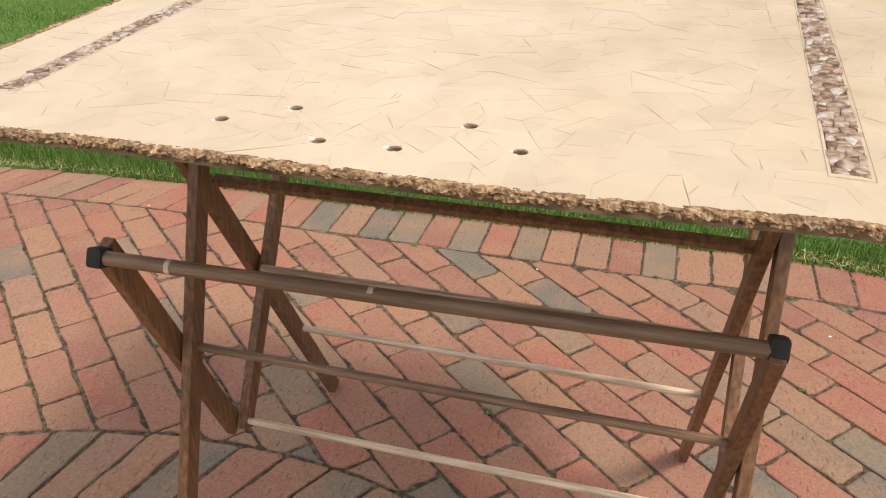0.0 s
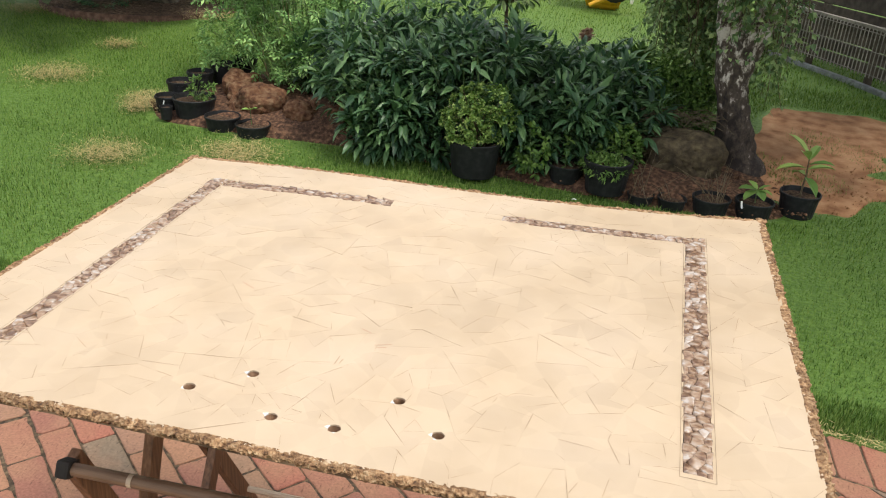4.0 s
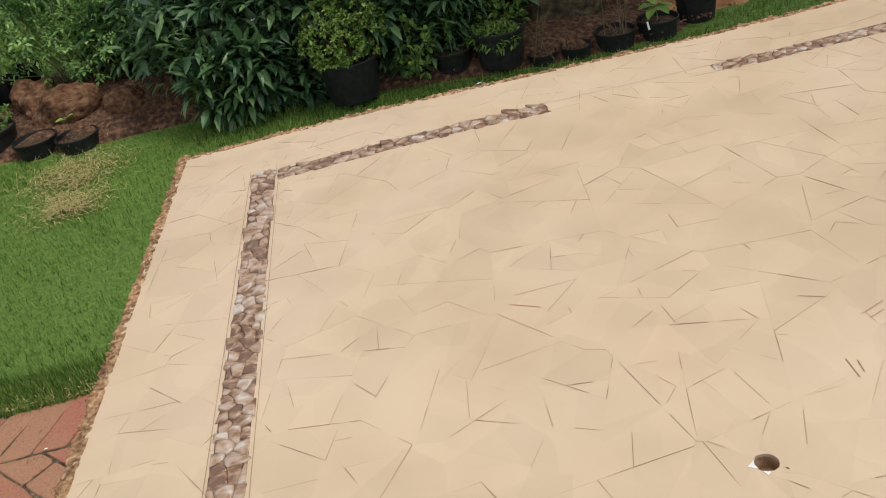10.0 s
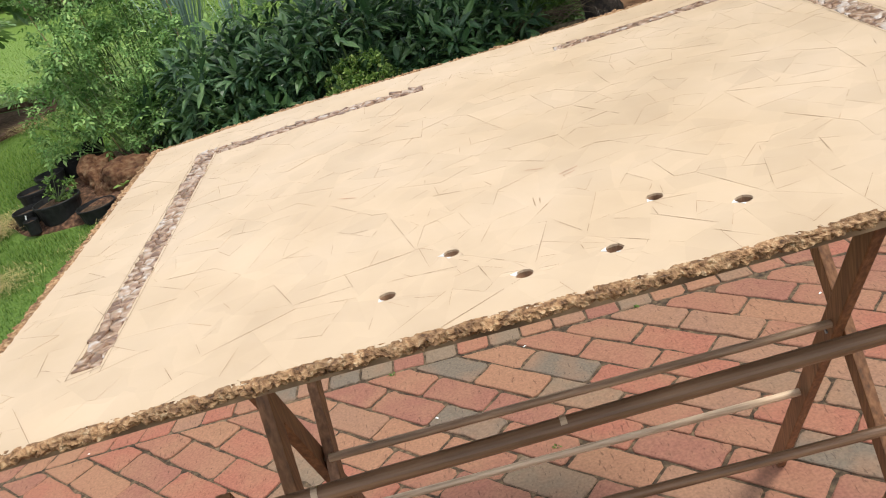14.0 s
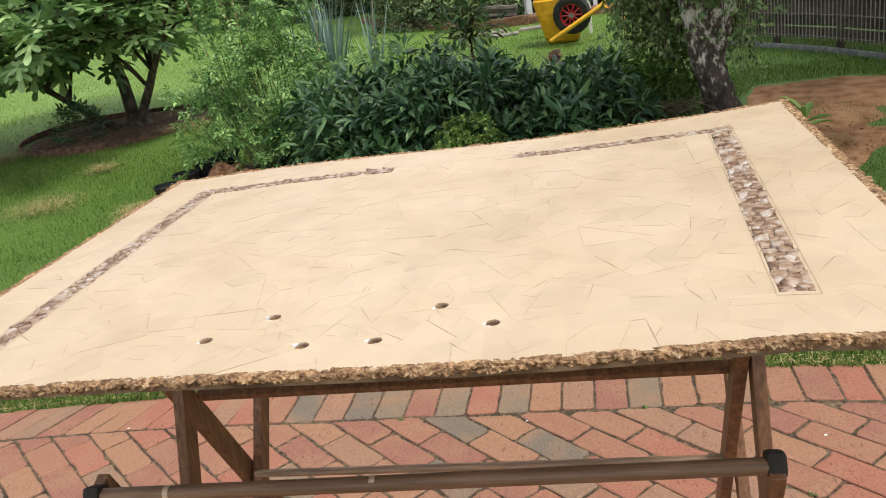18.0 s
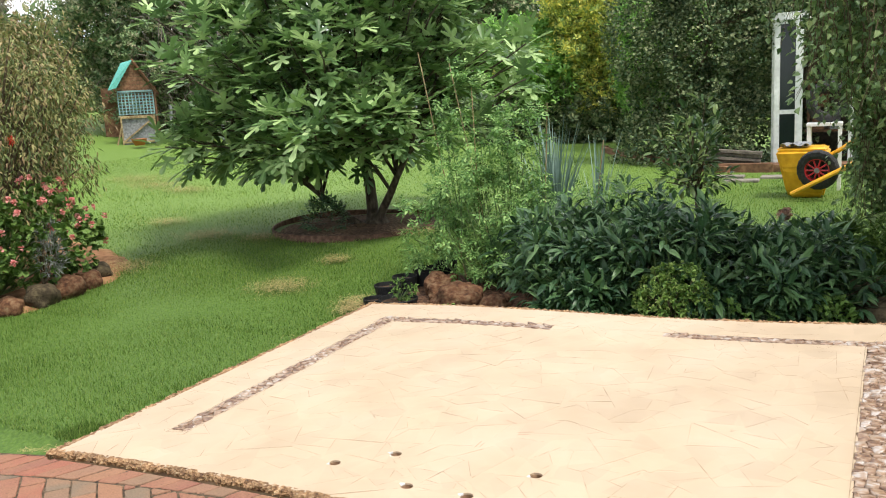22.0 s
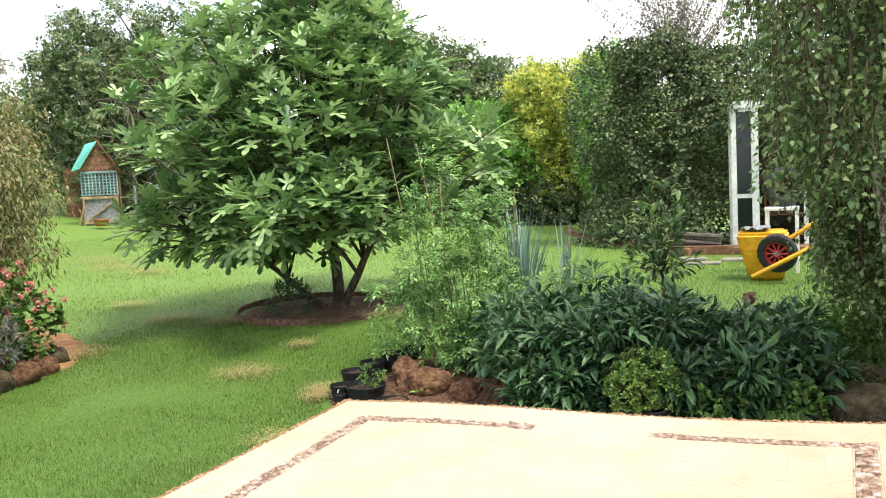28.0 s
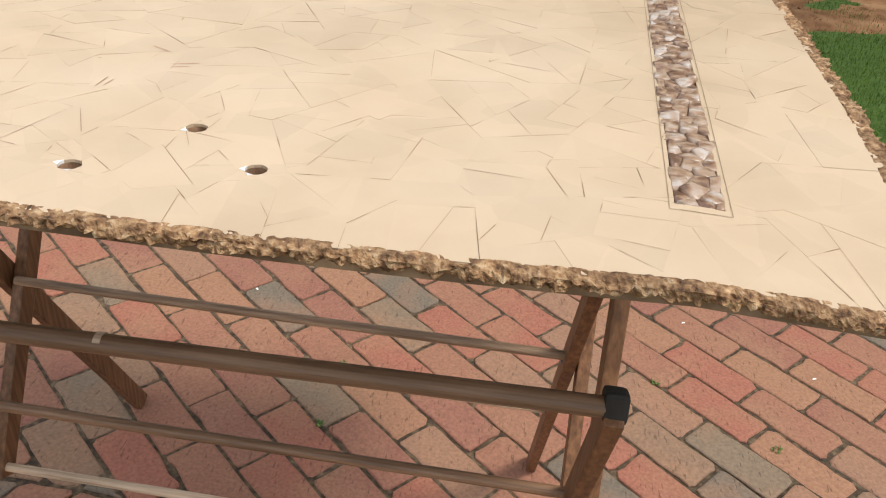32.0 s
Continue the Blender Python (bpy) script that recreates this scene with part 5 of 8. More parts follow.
        np_part("ruled_line", V, F, M_LINE, board)
    # stray pencil marks
    for a, b, m in MARKS:
        a, b = Vector(a), Vector(b)
        d = (b - a).normalized()
        q = Vector((-d.y, d.x)) * 0.0004
        V = [(p.x + sg * q.x, p.y + sg * q.y, board_z(p.x, p.y) + 0.00045) for p in (a, b) for sg in (-1, 1)]
        np_part("pencil_mark", V, [(0, 2, 3, 1)], M_REDMARK if m else M_SEAM, board)
    # bored holes with a bare wooden wall, and splintered corners filled with glossy glue
    for i, h in enumerate(HOLES):
        V, n = [], 22
        for k in range(n):
            t = 6.283 * k / n
            for rr, zz in ((0.0140, -0.0026), (0.0084, -0.0024), (0.0081, -0.0140), (0.0140, -0.0144)):
                x, y = h[0] + rr * math.cos(t), h[1] + rr * math.sin(t)
                V.append((x, y, board_z(x, y) + zz))
        F = [(4 * k + j, 4 * k + j + 1, (4 * k + 5 + j) % (4 * n), (4 * k + 4 + j) % (4 * n)) for k in range(n) for j in range(3)]
        np_part("hole_wall", V, F, M_BORE, board, "bare brown wood inside a screw hole", smooth=False)
        q = random.Random(70 + i)
        for t, w, out_ in ((q.uniform(2.7, 3.9), 0.5, q.uniform(0.002, 0.007)), (q.uniform(4.3, 5.4), 0.32, q.uniform(0.001, 0.003)))[: 1 + i % 2]:
            pts = [(0.0083, t - w), (0.0083, t), (0.0083, t + w), (0.0083 + out_, t + 0.15 * w)]
            V = []
            for zz in (0.0005, -0.002):
                for rr, a_ in pts:
                    x, y = h[0] + rr * math.cos(a_), h[1] + rr * math.sin(a_)
                    V.append((x, y, board_z(x, y) + zz))
            np_part("glue_fleck", V, [(0, 3, 2, 1), (4, 5, 6, 7), (0, 1, 5, 4), (1, 2, 6, 5), (2, 3, 7, 6), (3, 0, 4, 7)], M_GLUE, board, "pale glossy glue at a screw hole")
    return board


def thing_part(name, parent):
    """A part that only holds finer pieces: a thin bed under them."""
    return np_part(name, *STRIP_BEDS.pop(0), M_BED, parent, "inlay of broken brown and pearly shell")


STRIP_BEDS = []
for q_ in STRIPES:
    z_ = [board_z(*p) - 0.0012 for p in q_]
    STRIP_BEDS.append((np.array([(p[0], p[1], z) for p, z in zip(q_, z_)] + [(p[0], p[1], z - 0.0004) for p, z in zip(q_, z_)]), np.array([(0, 1, 2, 3), (7, 6, 5, 4), (0, 4, 5, 1), (1, 5, 6, 2), (2, 6, 7, 3), (3, 7, 4, 0)])))


def build_rack():
    rack = thing("drying_rack", (-0.25, 1.2, 0), "folding wooden clothes-drying rack in dark stain with round rods", "drying rack")
    W, T = 0.040, 0.020

    def leg(x, a, b, name="leg"):
        part(name, bar_bm((x, *a), (x, *b), T, W, up=(0, 1, 0.01), bevel=0.0025), M_WOOD, rack)

    RACK_BARS = (((0.842, 0.0), (1.236, 1.112)), ((1.690, 0.0), (1.050, 1.112)), ((1.180, 0.300), (0.915, 0.878)), ((1.180, 0.300), (1.545, 0.905)))
    for xo, xi in ((-0.738, -0.715), (0.206, 0.229)):
        inner, outer = (xi, xo) if xo < 0 else (xi, xo)
        lean1, lean3, arm2, leg4 = (tuple((y - (0.02 if xo > 0 else 0), z + (0.014 if xo > 0 and 0 < z < 1.1 else 0.0)) for y, z in pts) for pts in RACK_BARS)
        leg(inner, *lean1)
        leg(inner, *leg4, "scissor_arm")
        leg(outer, *lean3)
        leg(outer, *arm2, "scissor_arm")
        for y, z in ((1.165, 0.91), (1.055, 0.60), (1.345, 0.592), (1.185, 0.315)):
            x0 = min(inner, outer) - 0.013
            rod("pivot_pin", (x0, y - (0.02 if xo > 0 else 0), z), (x0 + 0.049, y - (0.02 if xo > 0 else 0), z), 0.004, M_GREY, rack)
    for x in (-0.738, 0.207):
        cap = box_bm(x, 0.903, 0.868 if x < 0 else 0.889, 0.025, 0.033, 0.031, Matrix.Rotation(radians(-24), 4, "X"), 0.006)
        part("end_cap", cap, M_CAP, rack, "black rubber end cap")
    V, F = tube_np([(-0.735, 0.903, 0.868), (0.205, 0.898, 0.889)], 0.0112, 18)
    front = np_part("front_bar", V, F, M_DOWEL_D, rack, "thick grey-brown front bar")
    for x in (-0.62, -0.312):
        Vc, Fc = tube_np([(x - 0.004, 0.9015, 0.8778 + 0.0223 * (x + 0.312)), (x + 0.004, 0.9015, 0.8779 + 0.0223 * (x + 0.312))], 0.0116, 18)
        np_part("worn_spot", Vc, Fc, M_DOWEL, front)
    rod("back_bar", (-0.725, 1.54, 0.895), (0.215, 1.54, 0.895), 0.0125, M_DOWEL_D, rack)
    for y, z, m in ((1.058, 0.60, M_DOWEL_D), (1.185, 0.318, M_DOWEL), (1.332, 0.602, M_DOWEL_M), (1.495, 0.338, M_DOWEL)):
        rod("hanging_rod", (-0.715, y, z), (0.212, y - 0.026, z + 0.018), 0.0078, m, rack)
    for y, z in ((1.236, 1.112), (1.050, 1.112)):
        rod("top_rod", (-0.73, y, z), (0.225, y, z), 0.010, M_WOOD, rack)
    part("cross_rail", bar_bm((-0.715, 1.205, 0.860), (0.205, 1.200, 0.864), 0.018, 0.016, up=(0, 0.5, -0.85), bevel=0.002), M_WOOD, rack)
    return rack
# ---- plants ----
def crown(name, kind, P, D, L, mat, parent, rng, label="", roll=0.9, widen=1.0):
    V, F = leaves_np(kind, P, D, L, rng, roll, widen)
    return np_part(name, V, F, mat, parent, label, kind="stuff")


def fig_tree():
    rng = np.random.default_rng(21)
    x0, y0 = -4.80, 8.22
    z0 = ground_z(x0, y0) + 0.05
    tree = thing("fig_tree", (x0, y0, z0), "broad fig tree with lobed green leaves and several low stems", "tree")
    stems = [((-4.84, 8.2), (-4.83, 8.15, 1.3), (-5.2, 8.2, 2.6), 0.085), ((-4.79, 8.19), (-4.55, 8.1, 0.65), (-3.85, 8.1, 1.9), 0.065), ((-4.92, 8.1), (-5.4, 7.9, 0.75), (-6.4, 7.7, 1.45), 0.05),
             ((-4.80, 8.2), (-4.9, 8.2, 1.8), (-5.2, 8.25, 3.7), 0.06)]
    tips = []
    for (bx, by), m, t, r in stems:
        s = np.linspace(0, 1, 9)[:, None]
        Q = (1 - s) ** 2 * np.array([bx, by, z0 - 0.05]) + 2 * s * (1 - s) * np.array(m) + s ** 2 * np.array(t)
        Q[1:-1] += rng.normal(0, 0.015, (7, 3))
        np_part("stem", *tube_np(Q, np.linspace(r * 0.88, r * 0.3, 9), 10), M_BARK_FIG, tree, smooth=True)
        tips.append(Q)
    V, F = lathe_np([(0.0, 0.12), (0.07, 0.11), (0.12, 0.04), (0.18, -0.04)], (x0, y0, z0))
    np_part("trunk_base", V, F, M_BARK_FIG, tree, smooth=True)
    lobes = [(-5.08, 8.25, 2.05, 1.70, 1.8, 0.95), (-4.85, 8.25, 2.8, 1.20, 1.3, 0.78), (-4.85, 8.25, 3.45, 0.66, 0.7, 0.45, 0.5), (-4.98, 8.2, 3.85, 0.28, 0.25, 0.34, 0.2), (-5.12, 8.15, 4.12, 0.14, 0.14, 0.2, 0.08), (-5.75, 8.1, 3.55, 0.2, 0.2, 0.25, 0.09), (-4.25, 8.2, 3.25, 0.46, 0.4, 0.36, 0.22), (-5.9, 7.7, 1.52, 0.98, 0.95, 0.50), (-4.1, 8.3, 2.15, 0.62, 1.0, 0.70), (-4.3, 8.3, 2.75, 0.5, 0.7, 0.50), (-4.95, 7.1, 1.84, 1.3, 0.7, 0.75)]
    P, D = lobe_points(lobes, 860, rng, 0.16, 0.40, 1.7, floor=0.72)
    P = P[~((P[:, 0] > -4.75) & (P[:, 2] < 1.28))]
    P = P[P[:, 2] > 1.02 + 0.10 * np.sin(3.0 * P[:, 0])]
    P = P[P[:, 0] > -6.5]
    # shoots stand clear of one another
    kept = []
    for p in P:
        if all(((p - q) ** 2).sum() > 0.18 ** 2 for q in kept):
            kept.append(p)
    P = np.array(kept)
    D = unit(P - np.array([-5.1, 8.2, 1.45]))
    twigs = []
    for p, d in zip(P, D):
        q = p - d * rng.uniform(0.25, 0.55) - np.array([0, 0, 0.10])
        twigs.append(tube_np([q, (p + q) / 2 + rng.normal(0, 0.02, 3), p], [0.011, 0.009, 0.007], 5))
    for i in range(80):
        Q = tips[rng.integers(len(tips))]
        k = rng.integers(3, 9)
        p = P[np.argmin(((P - Q[k]) ** 2).sum(1) + rng.uniform(0, 1.2, len(P)))]
        twigs.append(tube_np([Q[k], (Q[k] + p) / 2 + np.array([0, 0, 0.08]), p], [0.022, 0.014, 0.007], 6))
    np_part("branchwork", *merge_np(twigs), M_BARK_FIG, tree, kind="stuff")
    low = P[:, 2:3] < 1.35
    B, d = rosettes(P, D * np.where(low, 0.9, 1.0), 11, rng, lift=0.75, open_=0.95, droop=0.16)
    d[np.tile(low[:, 0], 11), 2] -= 0.42
    B = B + d * rng.uniform(0.0, 0.07, (len(B), 1))
    crown("crown", "fig", B, d, rng.uniform(0.17, 0.29, len(B)), M_FIG, tree, rng, roll=0.25, widen=0.95)
    # shrub at the foot of the stems
    P, D = lobe_points([(-5.20, 7.75, 0.42, 0.27, 0.24, 0.24)], 210, rng, 0.5)
    crown("undergrowth", "tomato", P, D + [0, 0, 0.4], rng.uniform(0.09, 0.15, len(P)), M_LANCE, tree, rng, "dark seedlings at the foot of the stems")


fig_tree()


def tree_ring():
    rng = np.random.default_rng(4)
    ring = thing("tree_ring", (*RING_C, ground_z(*RING_C)), "rusty steel edging ring set in the lawn round the tree", "edging")
    n, V, F = 72, [], []
    for k in range(n):
        a = 2 * math.pi * k / n
        for r, h in ((1.035, -0.03), (1.035, 0.062), (1.018, 0.064), (1.018, -0.02)):
            x, y = RING_C[0] + r * math.cos(a), RING_C[1] + r * math.sin(a)
            V.append((x, y, ground_z(x, y) + h + (0.012 * math.sin(3 * a) if h > 0 else 0)))
    for k in range(n):
        for j in range(4):
            m, i = (k + 1) % n, (j + 1) % 4
            F.append((k * 4 + j, m * 4 + j, m * 4 + i, k * 4 + i))
    np_part("band", V, F, M_RUST, ring, smooth=False)


tree_ring()


def lance_bush():
    rng = np.random.default_rng(31)
    lobes = [(-1.42, 5.28, 0.48, 0.42, 0.40, 0.40), (-1.05, 5.2, 0.50, 0.55, 0.42, 0.40), (-0.45, 5.3, 0.42, 0.50, 0.42, 0.32), (-0.12, 5.40, 0.46, 0.34, 0.36, 0.33), (-1.3, 5.65, 0.56, 0.5, 0.40, 0.34), (-0.40, 5.62, 0.44, 0.45, 0.32, 0.28), (-0.22, 6.0, 0.46, 0.30, 0.34, 0.20), (0.02, 5.66, 0.42, 0.22, 0.26, 0.20), (-1.25, 4.98, 0.26, 0.40, 0.22, 0.22), (-0.38, 5.05, 0.28, 0.30, 0.22, 0.24), (-1.95, 5.75, 0.42, 0.34, 0.22, 0.28)]
    bush = thing("lance_leaf_bush", (-0.8, 5.4, ground_z(-0.8, 5.4) + 0.1), "dense dark green shrub with drooping lance-shaped leaves", "shrub")
    P, D = lobe_points(lobes, 1230, rng, 0.25, 0.40, 3.4, floor=0.10)
    stems = []
    for p in P[::6]:
        b = np.array([p[0] * 0.75 - 0.2, 5.35 + 0.4 * (p[1] - 5.35), 0.12])
        stems.append(tube_np([b, (b + p) / 2 + [0, 0, 0.08], p], [0.009, 0.007, 0.004], 5))
    np_part("stalk", *merge_np(stems), M_STEM, bush, kind="stuff")
    B, d = rosettes(P, D, 11, rng, lift=0.55, open_=0.9, droop=0.2)
    crown("foliage", "lance", B, d, rng.uniform(0.075, 0.142, len(B)), M_LANCE, bush, rng, roll=0.8, widen=1.12)
    W, Dw = lobe_points(lobes, 70, rng, 0.0, 0.16, 2.6, floor=0.2)
    crown("flower_scatter", "tuft", W + Dw * 0.03, Dw, rng.uniform(0.010, 0.016, len(W)), M_WHITE, bush, rng, "tiny white flowers")


lance_bush()


def faded_flower(x, y, z, r, seed):
    rng = np.random.default_rng(seed)
    f = thing("faded_flower_head", (x, y, ground_z(x, y)), "brownish-white faded flower head behind the bush", "flower")
    np_part("stem", *tube_np([(x + 0.03, y + 0.05, 0.15), (x + 0.01, y + 0.02, z * 0.6), (x, y, z)], [0.005, 0.004, 0.003], 6), M_STEM, f)
    d = ball_dirs(110, rng) * [1, 1, 0.8]
    crown("petal_head", "round", np.array([x, y, z]) + d * r * rng.uniform(0.2, 0.75, (110, 1)), d + [0, -0.4, 0.3], rng.uniform(0.02, 0.032, 110), M_DUSTPINK, f, rng)


faded_flower(-0.256, 6.5, 0.69, 0.06, 1)


def tomato_patch():
    rng = np.random.default_rng(41)
    lobes = [(-2.35, 5.9, 0.80, 0.46, 0.32, 0.45), (-1.85, 5.9, 0.70, 0.45, 0.32, 0.34), (-2.15, 5.85, 0.5, 0.40, 0.22, 0.32), (-1.5, 6.0, 0.68, 0.35, 0.25, 0.28), (-2.65, 5.85, 1.0, 0.30, 0.2, 0.45), (-2.2, 5.95, 1.25, 0.24, 0.2, 0.45), (-2.5, 5.95, 1.5, 0.22, 0.15, 0.30, 0.04), (-2.9, 5.8, 0.7, 0.2, 0.2, 0.4, 0.06), (-2.3, 5.62, 0.46, 0.28, 0.14, 0.14)]
    bush = thing("tomato_plants", (-2.1, 5.8, ground_z(-2.1, 5.8) + 0.08), "tangle of light green tomato plants tied to bamboo canes", "plant")
    P, D = lobe_points(lobes, 720, rng, 0.6, 0.6, 3.2, floor=0.14)
    stems = []
    for p in P[::8]:
        b = np.array([-2.1 + 0.5 * (p[0] + 2.1), 5.8 + 0.4 * (p[1] - 5.8), 0.15])
        stems.append(tube_np([b, (b + p) / 2 + rng.normal(0, 0.06, 3), p], [0.006, 0.005, 0.003], 5))
    np_part("stalk", *merge_np(stems), M_STEM, bush, kind="stuff")
    B, d = sprays(P, D, 6, 0.9, rng, droop=0.3, lift=0.2)
    B = B + rng.normal(0, 0.03, B.shape)
    crown("foliage", "tomato", B, d, rng.uniform(0.055, 0.118, len(B)), M_TOMATO, bush, rng)
    for a, b in (((-2.55, 5.85, 0.1), (-2.95, 5.95, 2.05)), ((-2.45, 5.9, 0.1), (-2.52, 6.0, 1.75)), ((-2.3, 5.9, 0.1), (-2.75, 6.1, 1.95)), ((-1.95, 5.9, 0.1), (-1.9, 6.0, 1.6)), ((-1.6, 5.9, 0.1), (-1.5, 6.1, 1.3))):
        np_part("cane", *tube_np([a, b], [0.005, 0.004], 6), M_CANE, bush)
    for k in range(7):
        p = P[rng.integers(len(P))]
        bm = bmesh.new()
        bmesh.ops.create_icosphere(bm, subdivisions=2, radius=rng.uniform(0.012, 0.02), matrix=Matrix.Translation(p))
        part("green_tomato", bm, M_SEEDLING, bush, smooth=True)


tomato_patch()


def strap_plant():
    rng = np.random.default_rng(43)
    pl = thing("leek_clump", (-1.95, 6.35, ground_z(-1.95, 6.35) + 0.1), "clump of upright blue-grey strap leaves", "plant")
    for c in range(3):
        V, F = [], []
        cx, cy = (-1.95, 6.3) if c == 0 else (-1.62, 6.35) if c == 1 else (-2.1, 6.45)
        for k in range(84 if c == 0 else 40):
            t = rng.uniform(0, 6.28)
            lean = rng.uniform(0.02, 0.42)
            h = rng.uniform(0.85, 1.38) * (1.0 if c == 0 else 0.9)
            o = len(V)
            w = rng.uniform(0.006, 0.012)
            sx, sy = -math.sin(t) * w, math.cos(t) * w
            for i in range(7):
                s = i / 6
                x, y, z = cx + math.cos(t) * lean * s ** 1.8, cy + math.sin(t) * lean * s ** 1.8, 0.2 + h * s * (1 - 0.12 * lean * s)
                k_ = 1 - 0.9 * s ** 3
                V += [(x - sx * k_, y - sy * k_, z), (x + sx * k_, y + sy * k_, z)]
            F += [(o + 2 * i, o + 2 * i + 1, o + 2 * i + 3, o + 2 * i + 2) for i in range(6)]
        np_part("leaf_clump", V, F, M_LEEK, pl)


strap_plant()


def citrus():
    rng = np.random.default_rng(47)
    x, y = -0.85, 6.22
    t = thing("young_citrus_tree", (x, y, ground_z(x, y)), "young citrus tree with glossy leaves and pale new tips", "tree")
    np_part("trunk", *tube_np([(x, y, 0.1), (x + 0.02, y, 0.6), (x, y, 0.95), (x - 0.02, y, 1.3)], [0.017, 0.015, 0.013, 0.006], 8), M_TWIG, t)
    P, D = lobe_points([(x - 0.02, y, 1.26, 0.20, 0.2, 0.27), (x + 0.07, y, 1.08, 0.17, 0.17, 0.2), (x - 0.08, y, 1.06, 0.15, 0.16, 0.18)], 84, rng, 0.35, 0.36, 5)
    np_part("branchwork", *limbs_np((x, y, 0.9), P[:26], rng, 0.007, 0.003, 5), M_TWIG, t, kind="stuff")
    B, d = rosettes(P, D, 6, rng, 0.6, 0.6, 0.12)
    crown("crown", "oval", B, d, rng.uniform(0.060, 0.105, len(B)), M_CITRUS, t, rng, widen=0.72)


citrus()


def pot(x, y, r, h, label, z=None, soil=0.82, group="black nursery pots", tilt=0.0):
    z = ground_z(x, y) + 0.02 if z is None else z
    p = thing("plant_pot", (x, y, z), label, "plant pot", group)
    prof = [(0.0, 0.0), (r * 0.80, 0.0), (r * 0.82, 0.01), (r * 0.95, h * 0.86), (r * 1.0, h * 0.87), (r * 1.02, h * 0.98), (r * 1.0, h), (r * 0.965, h), (r * 0.93, h * 0.86), (r * 0.88, h * soil - 0.02)]
    np_part("body", *lathe_np(prof, (x, y, z), 26), M_POT, p, smooth=False)
    n, V, F = 20, [(x, y, z + h * soil + 0.006)], []
    for k in range(n):
        for q, rr in enumerate((0.5, 0.94)):
            a = 6.283 * k / n
            V.append((x + r * rr * math.cos(a), y + r * rr * math.sin(a), z + h * soil + 0.008 * noise_at((k, q, x * 7), 1.7)))
    for k in range(n):
        m = (k + 1) % n
        F += [(0, 1 + 2 * k, 1 + 2 * m), (1 + 2 * k, 2 + 2 * k, 2 + 2 * m), (1 + 2 * k, 2 + 2 * m, 1 + 2 * m)]
    np_part("soil", V, F, M_POTSOIL, p, smooth=True)
    return p, z + h * soil


def pots_and_potted():
    rng = np.random.default_rng(51)
    # the cluster by the rocks
    lab = "black plastic nursery pot filled with soil"
    pot(-2.83, 5.17, 0.148, 0.17, "black plastic nursery pot with a small bushy herb", z=0.06)
    P, D = lobe_points([(-2.78, 5.18, 0.27, 0.11, 0.11, 0.09)], 62, rng, 0.6, 0.3, 5, floor=0.2)
    herb = thing("potted_herb", (-2.83, 5.22, 0.26), "small light green herb growing in a black pot", "plant")
    np_part("stalk", *limbs_np((-2.83, 5.18, 0.2), P[::4], rng, 0.003, 0.0015, 4), M_STEM, herb, kind="stuff")
    crown("foliage", "oval", *sprays(P, D, 4, 0.9, rng), rng.uniform(0.018, 0.034, 4 * len(P)), M_GERAN, herb, rng)
    pot(-2.555, 5.04, 0.122, 0.13, lab, z=0.035)
    pot(-2.31, 4.99, 0.118, 0.12, lab, z=0.03)
    s1 = thing("seedling", (-2.34, 5.0, 0.13), "single small seedling with three leaves", "plant")
    np_part("stem", *tube_np([(-2.335, 5.02, 0.12), (-2.34, 5.02, 0.24)], [0.003, 0.002], 5), M_STEM, s1)
    crown("foliage", "oval", np.array([[-2.34, 5.02, 0.23]] * 5), rng.normal(0, 1, (5, 3)) * [1, 1, 0.2] + [0, 0, 0.4], 0.06, M_SEEDLING, s1, rng)
    for x, y, r, rim in ((-3.06, 5.22, 0.092, 0.205), (-3.07, 5.43, 0.104, 0.265), (-3.02, 5.63, 0.100, 0.295), (-2.92, 5.81, 0.104, 0.33), (-2.82, 5.99, 0.092, 0.355)):
        pot(x, y, r, 0.17, lab, z=rim - 0.17)
    pot(-2.97, 5.03, 0.045, 0.09, "small black plastic pot with a white plant tag")
    tagob = thing("plant_tag", (-3.02, 5.08, 0.09), "white plastic plant tag", "plant tag")
    part("tag", box_bm(-3.02, 5.08, 0.17, 0.008, 0.002, 0.07, Matrix.Rotation(0.3, 4, "Y")), M_WHITE, tagob)
    # the row along the front of the bed
    pot(-0.76, 4.80, 0.165, 0.22, "large black plastic pot holding a light green shrub")
    sh = thing("potted_shrub", (-0.74, 4.80, 0.24), "rounded yellow-green shrub in a black pot", "shrub")
    P, D = lobe_points([(-0.78, 4.80, 0.40, 0.19, 0.18, 0.17), (-0.65, 4.80, 0.42, 0.14, 0.15, 0.14), (-0.70, 4.78, 0.52, 0.16, 0.15, 0.14), (-0.86, 4.78, 0.36, 0.12, 0.12, 0.12)], 420, rng, 0.3, 0.22, 6)
    np_part("stalk", *limbs_np((-0.74, 4.80, 0.2), P[::8], rng, 0.006, 0.002, 4), M_TWIG, sh, kind="stuff")
    crown("foliage", "oval", *sprays(P, D, 17, 1.0, rng, 0.0, 0.6), rng.uniform(0.015, 0.032, 17 * len(P)), M_LIME, sh, rng)
    pot(-0.20, 4.88, 0.115, 0.11, lab)
    s2 = thing("seedling", (-0.22, 4.86, 0.15), "upright seedling with small round leaves", "plant")
    np_part("stem", *tube_np([(-0.2, 4.86, 0.13), (-0.21, 4.85, 0.36)], [0.004, 0.002], 5), M_STEM, s2)
    zz = rng.uniform(0.16, 0.36, 20)
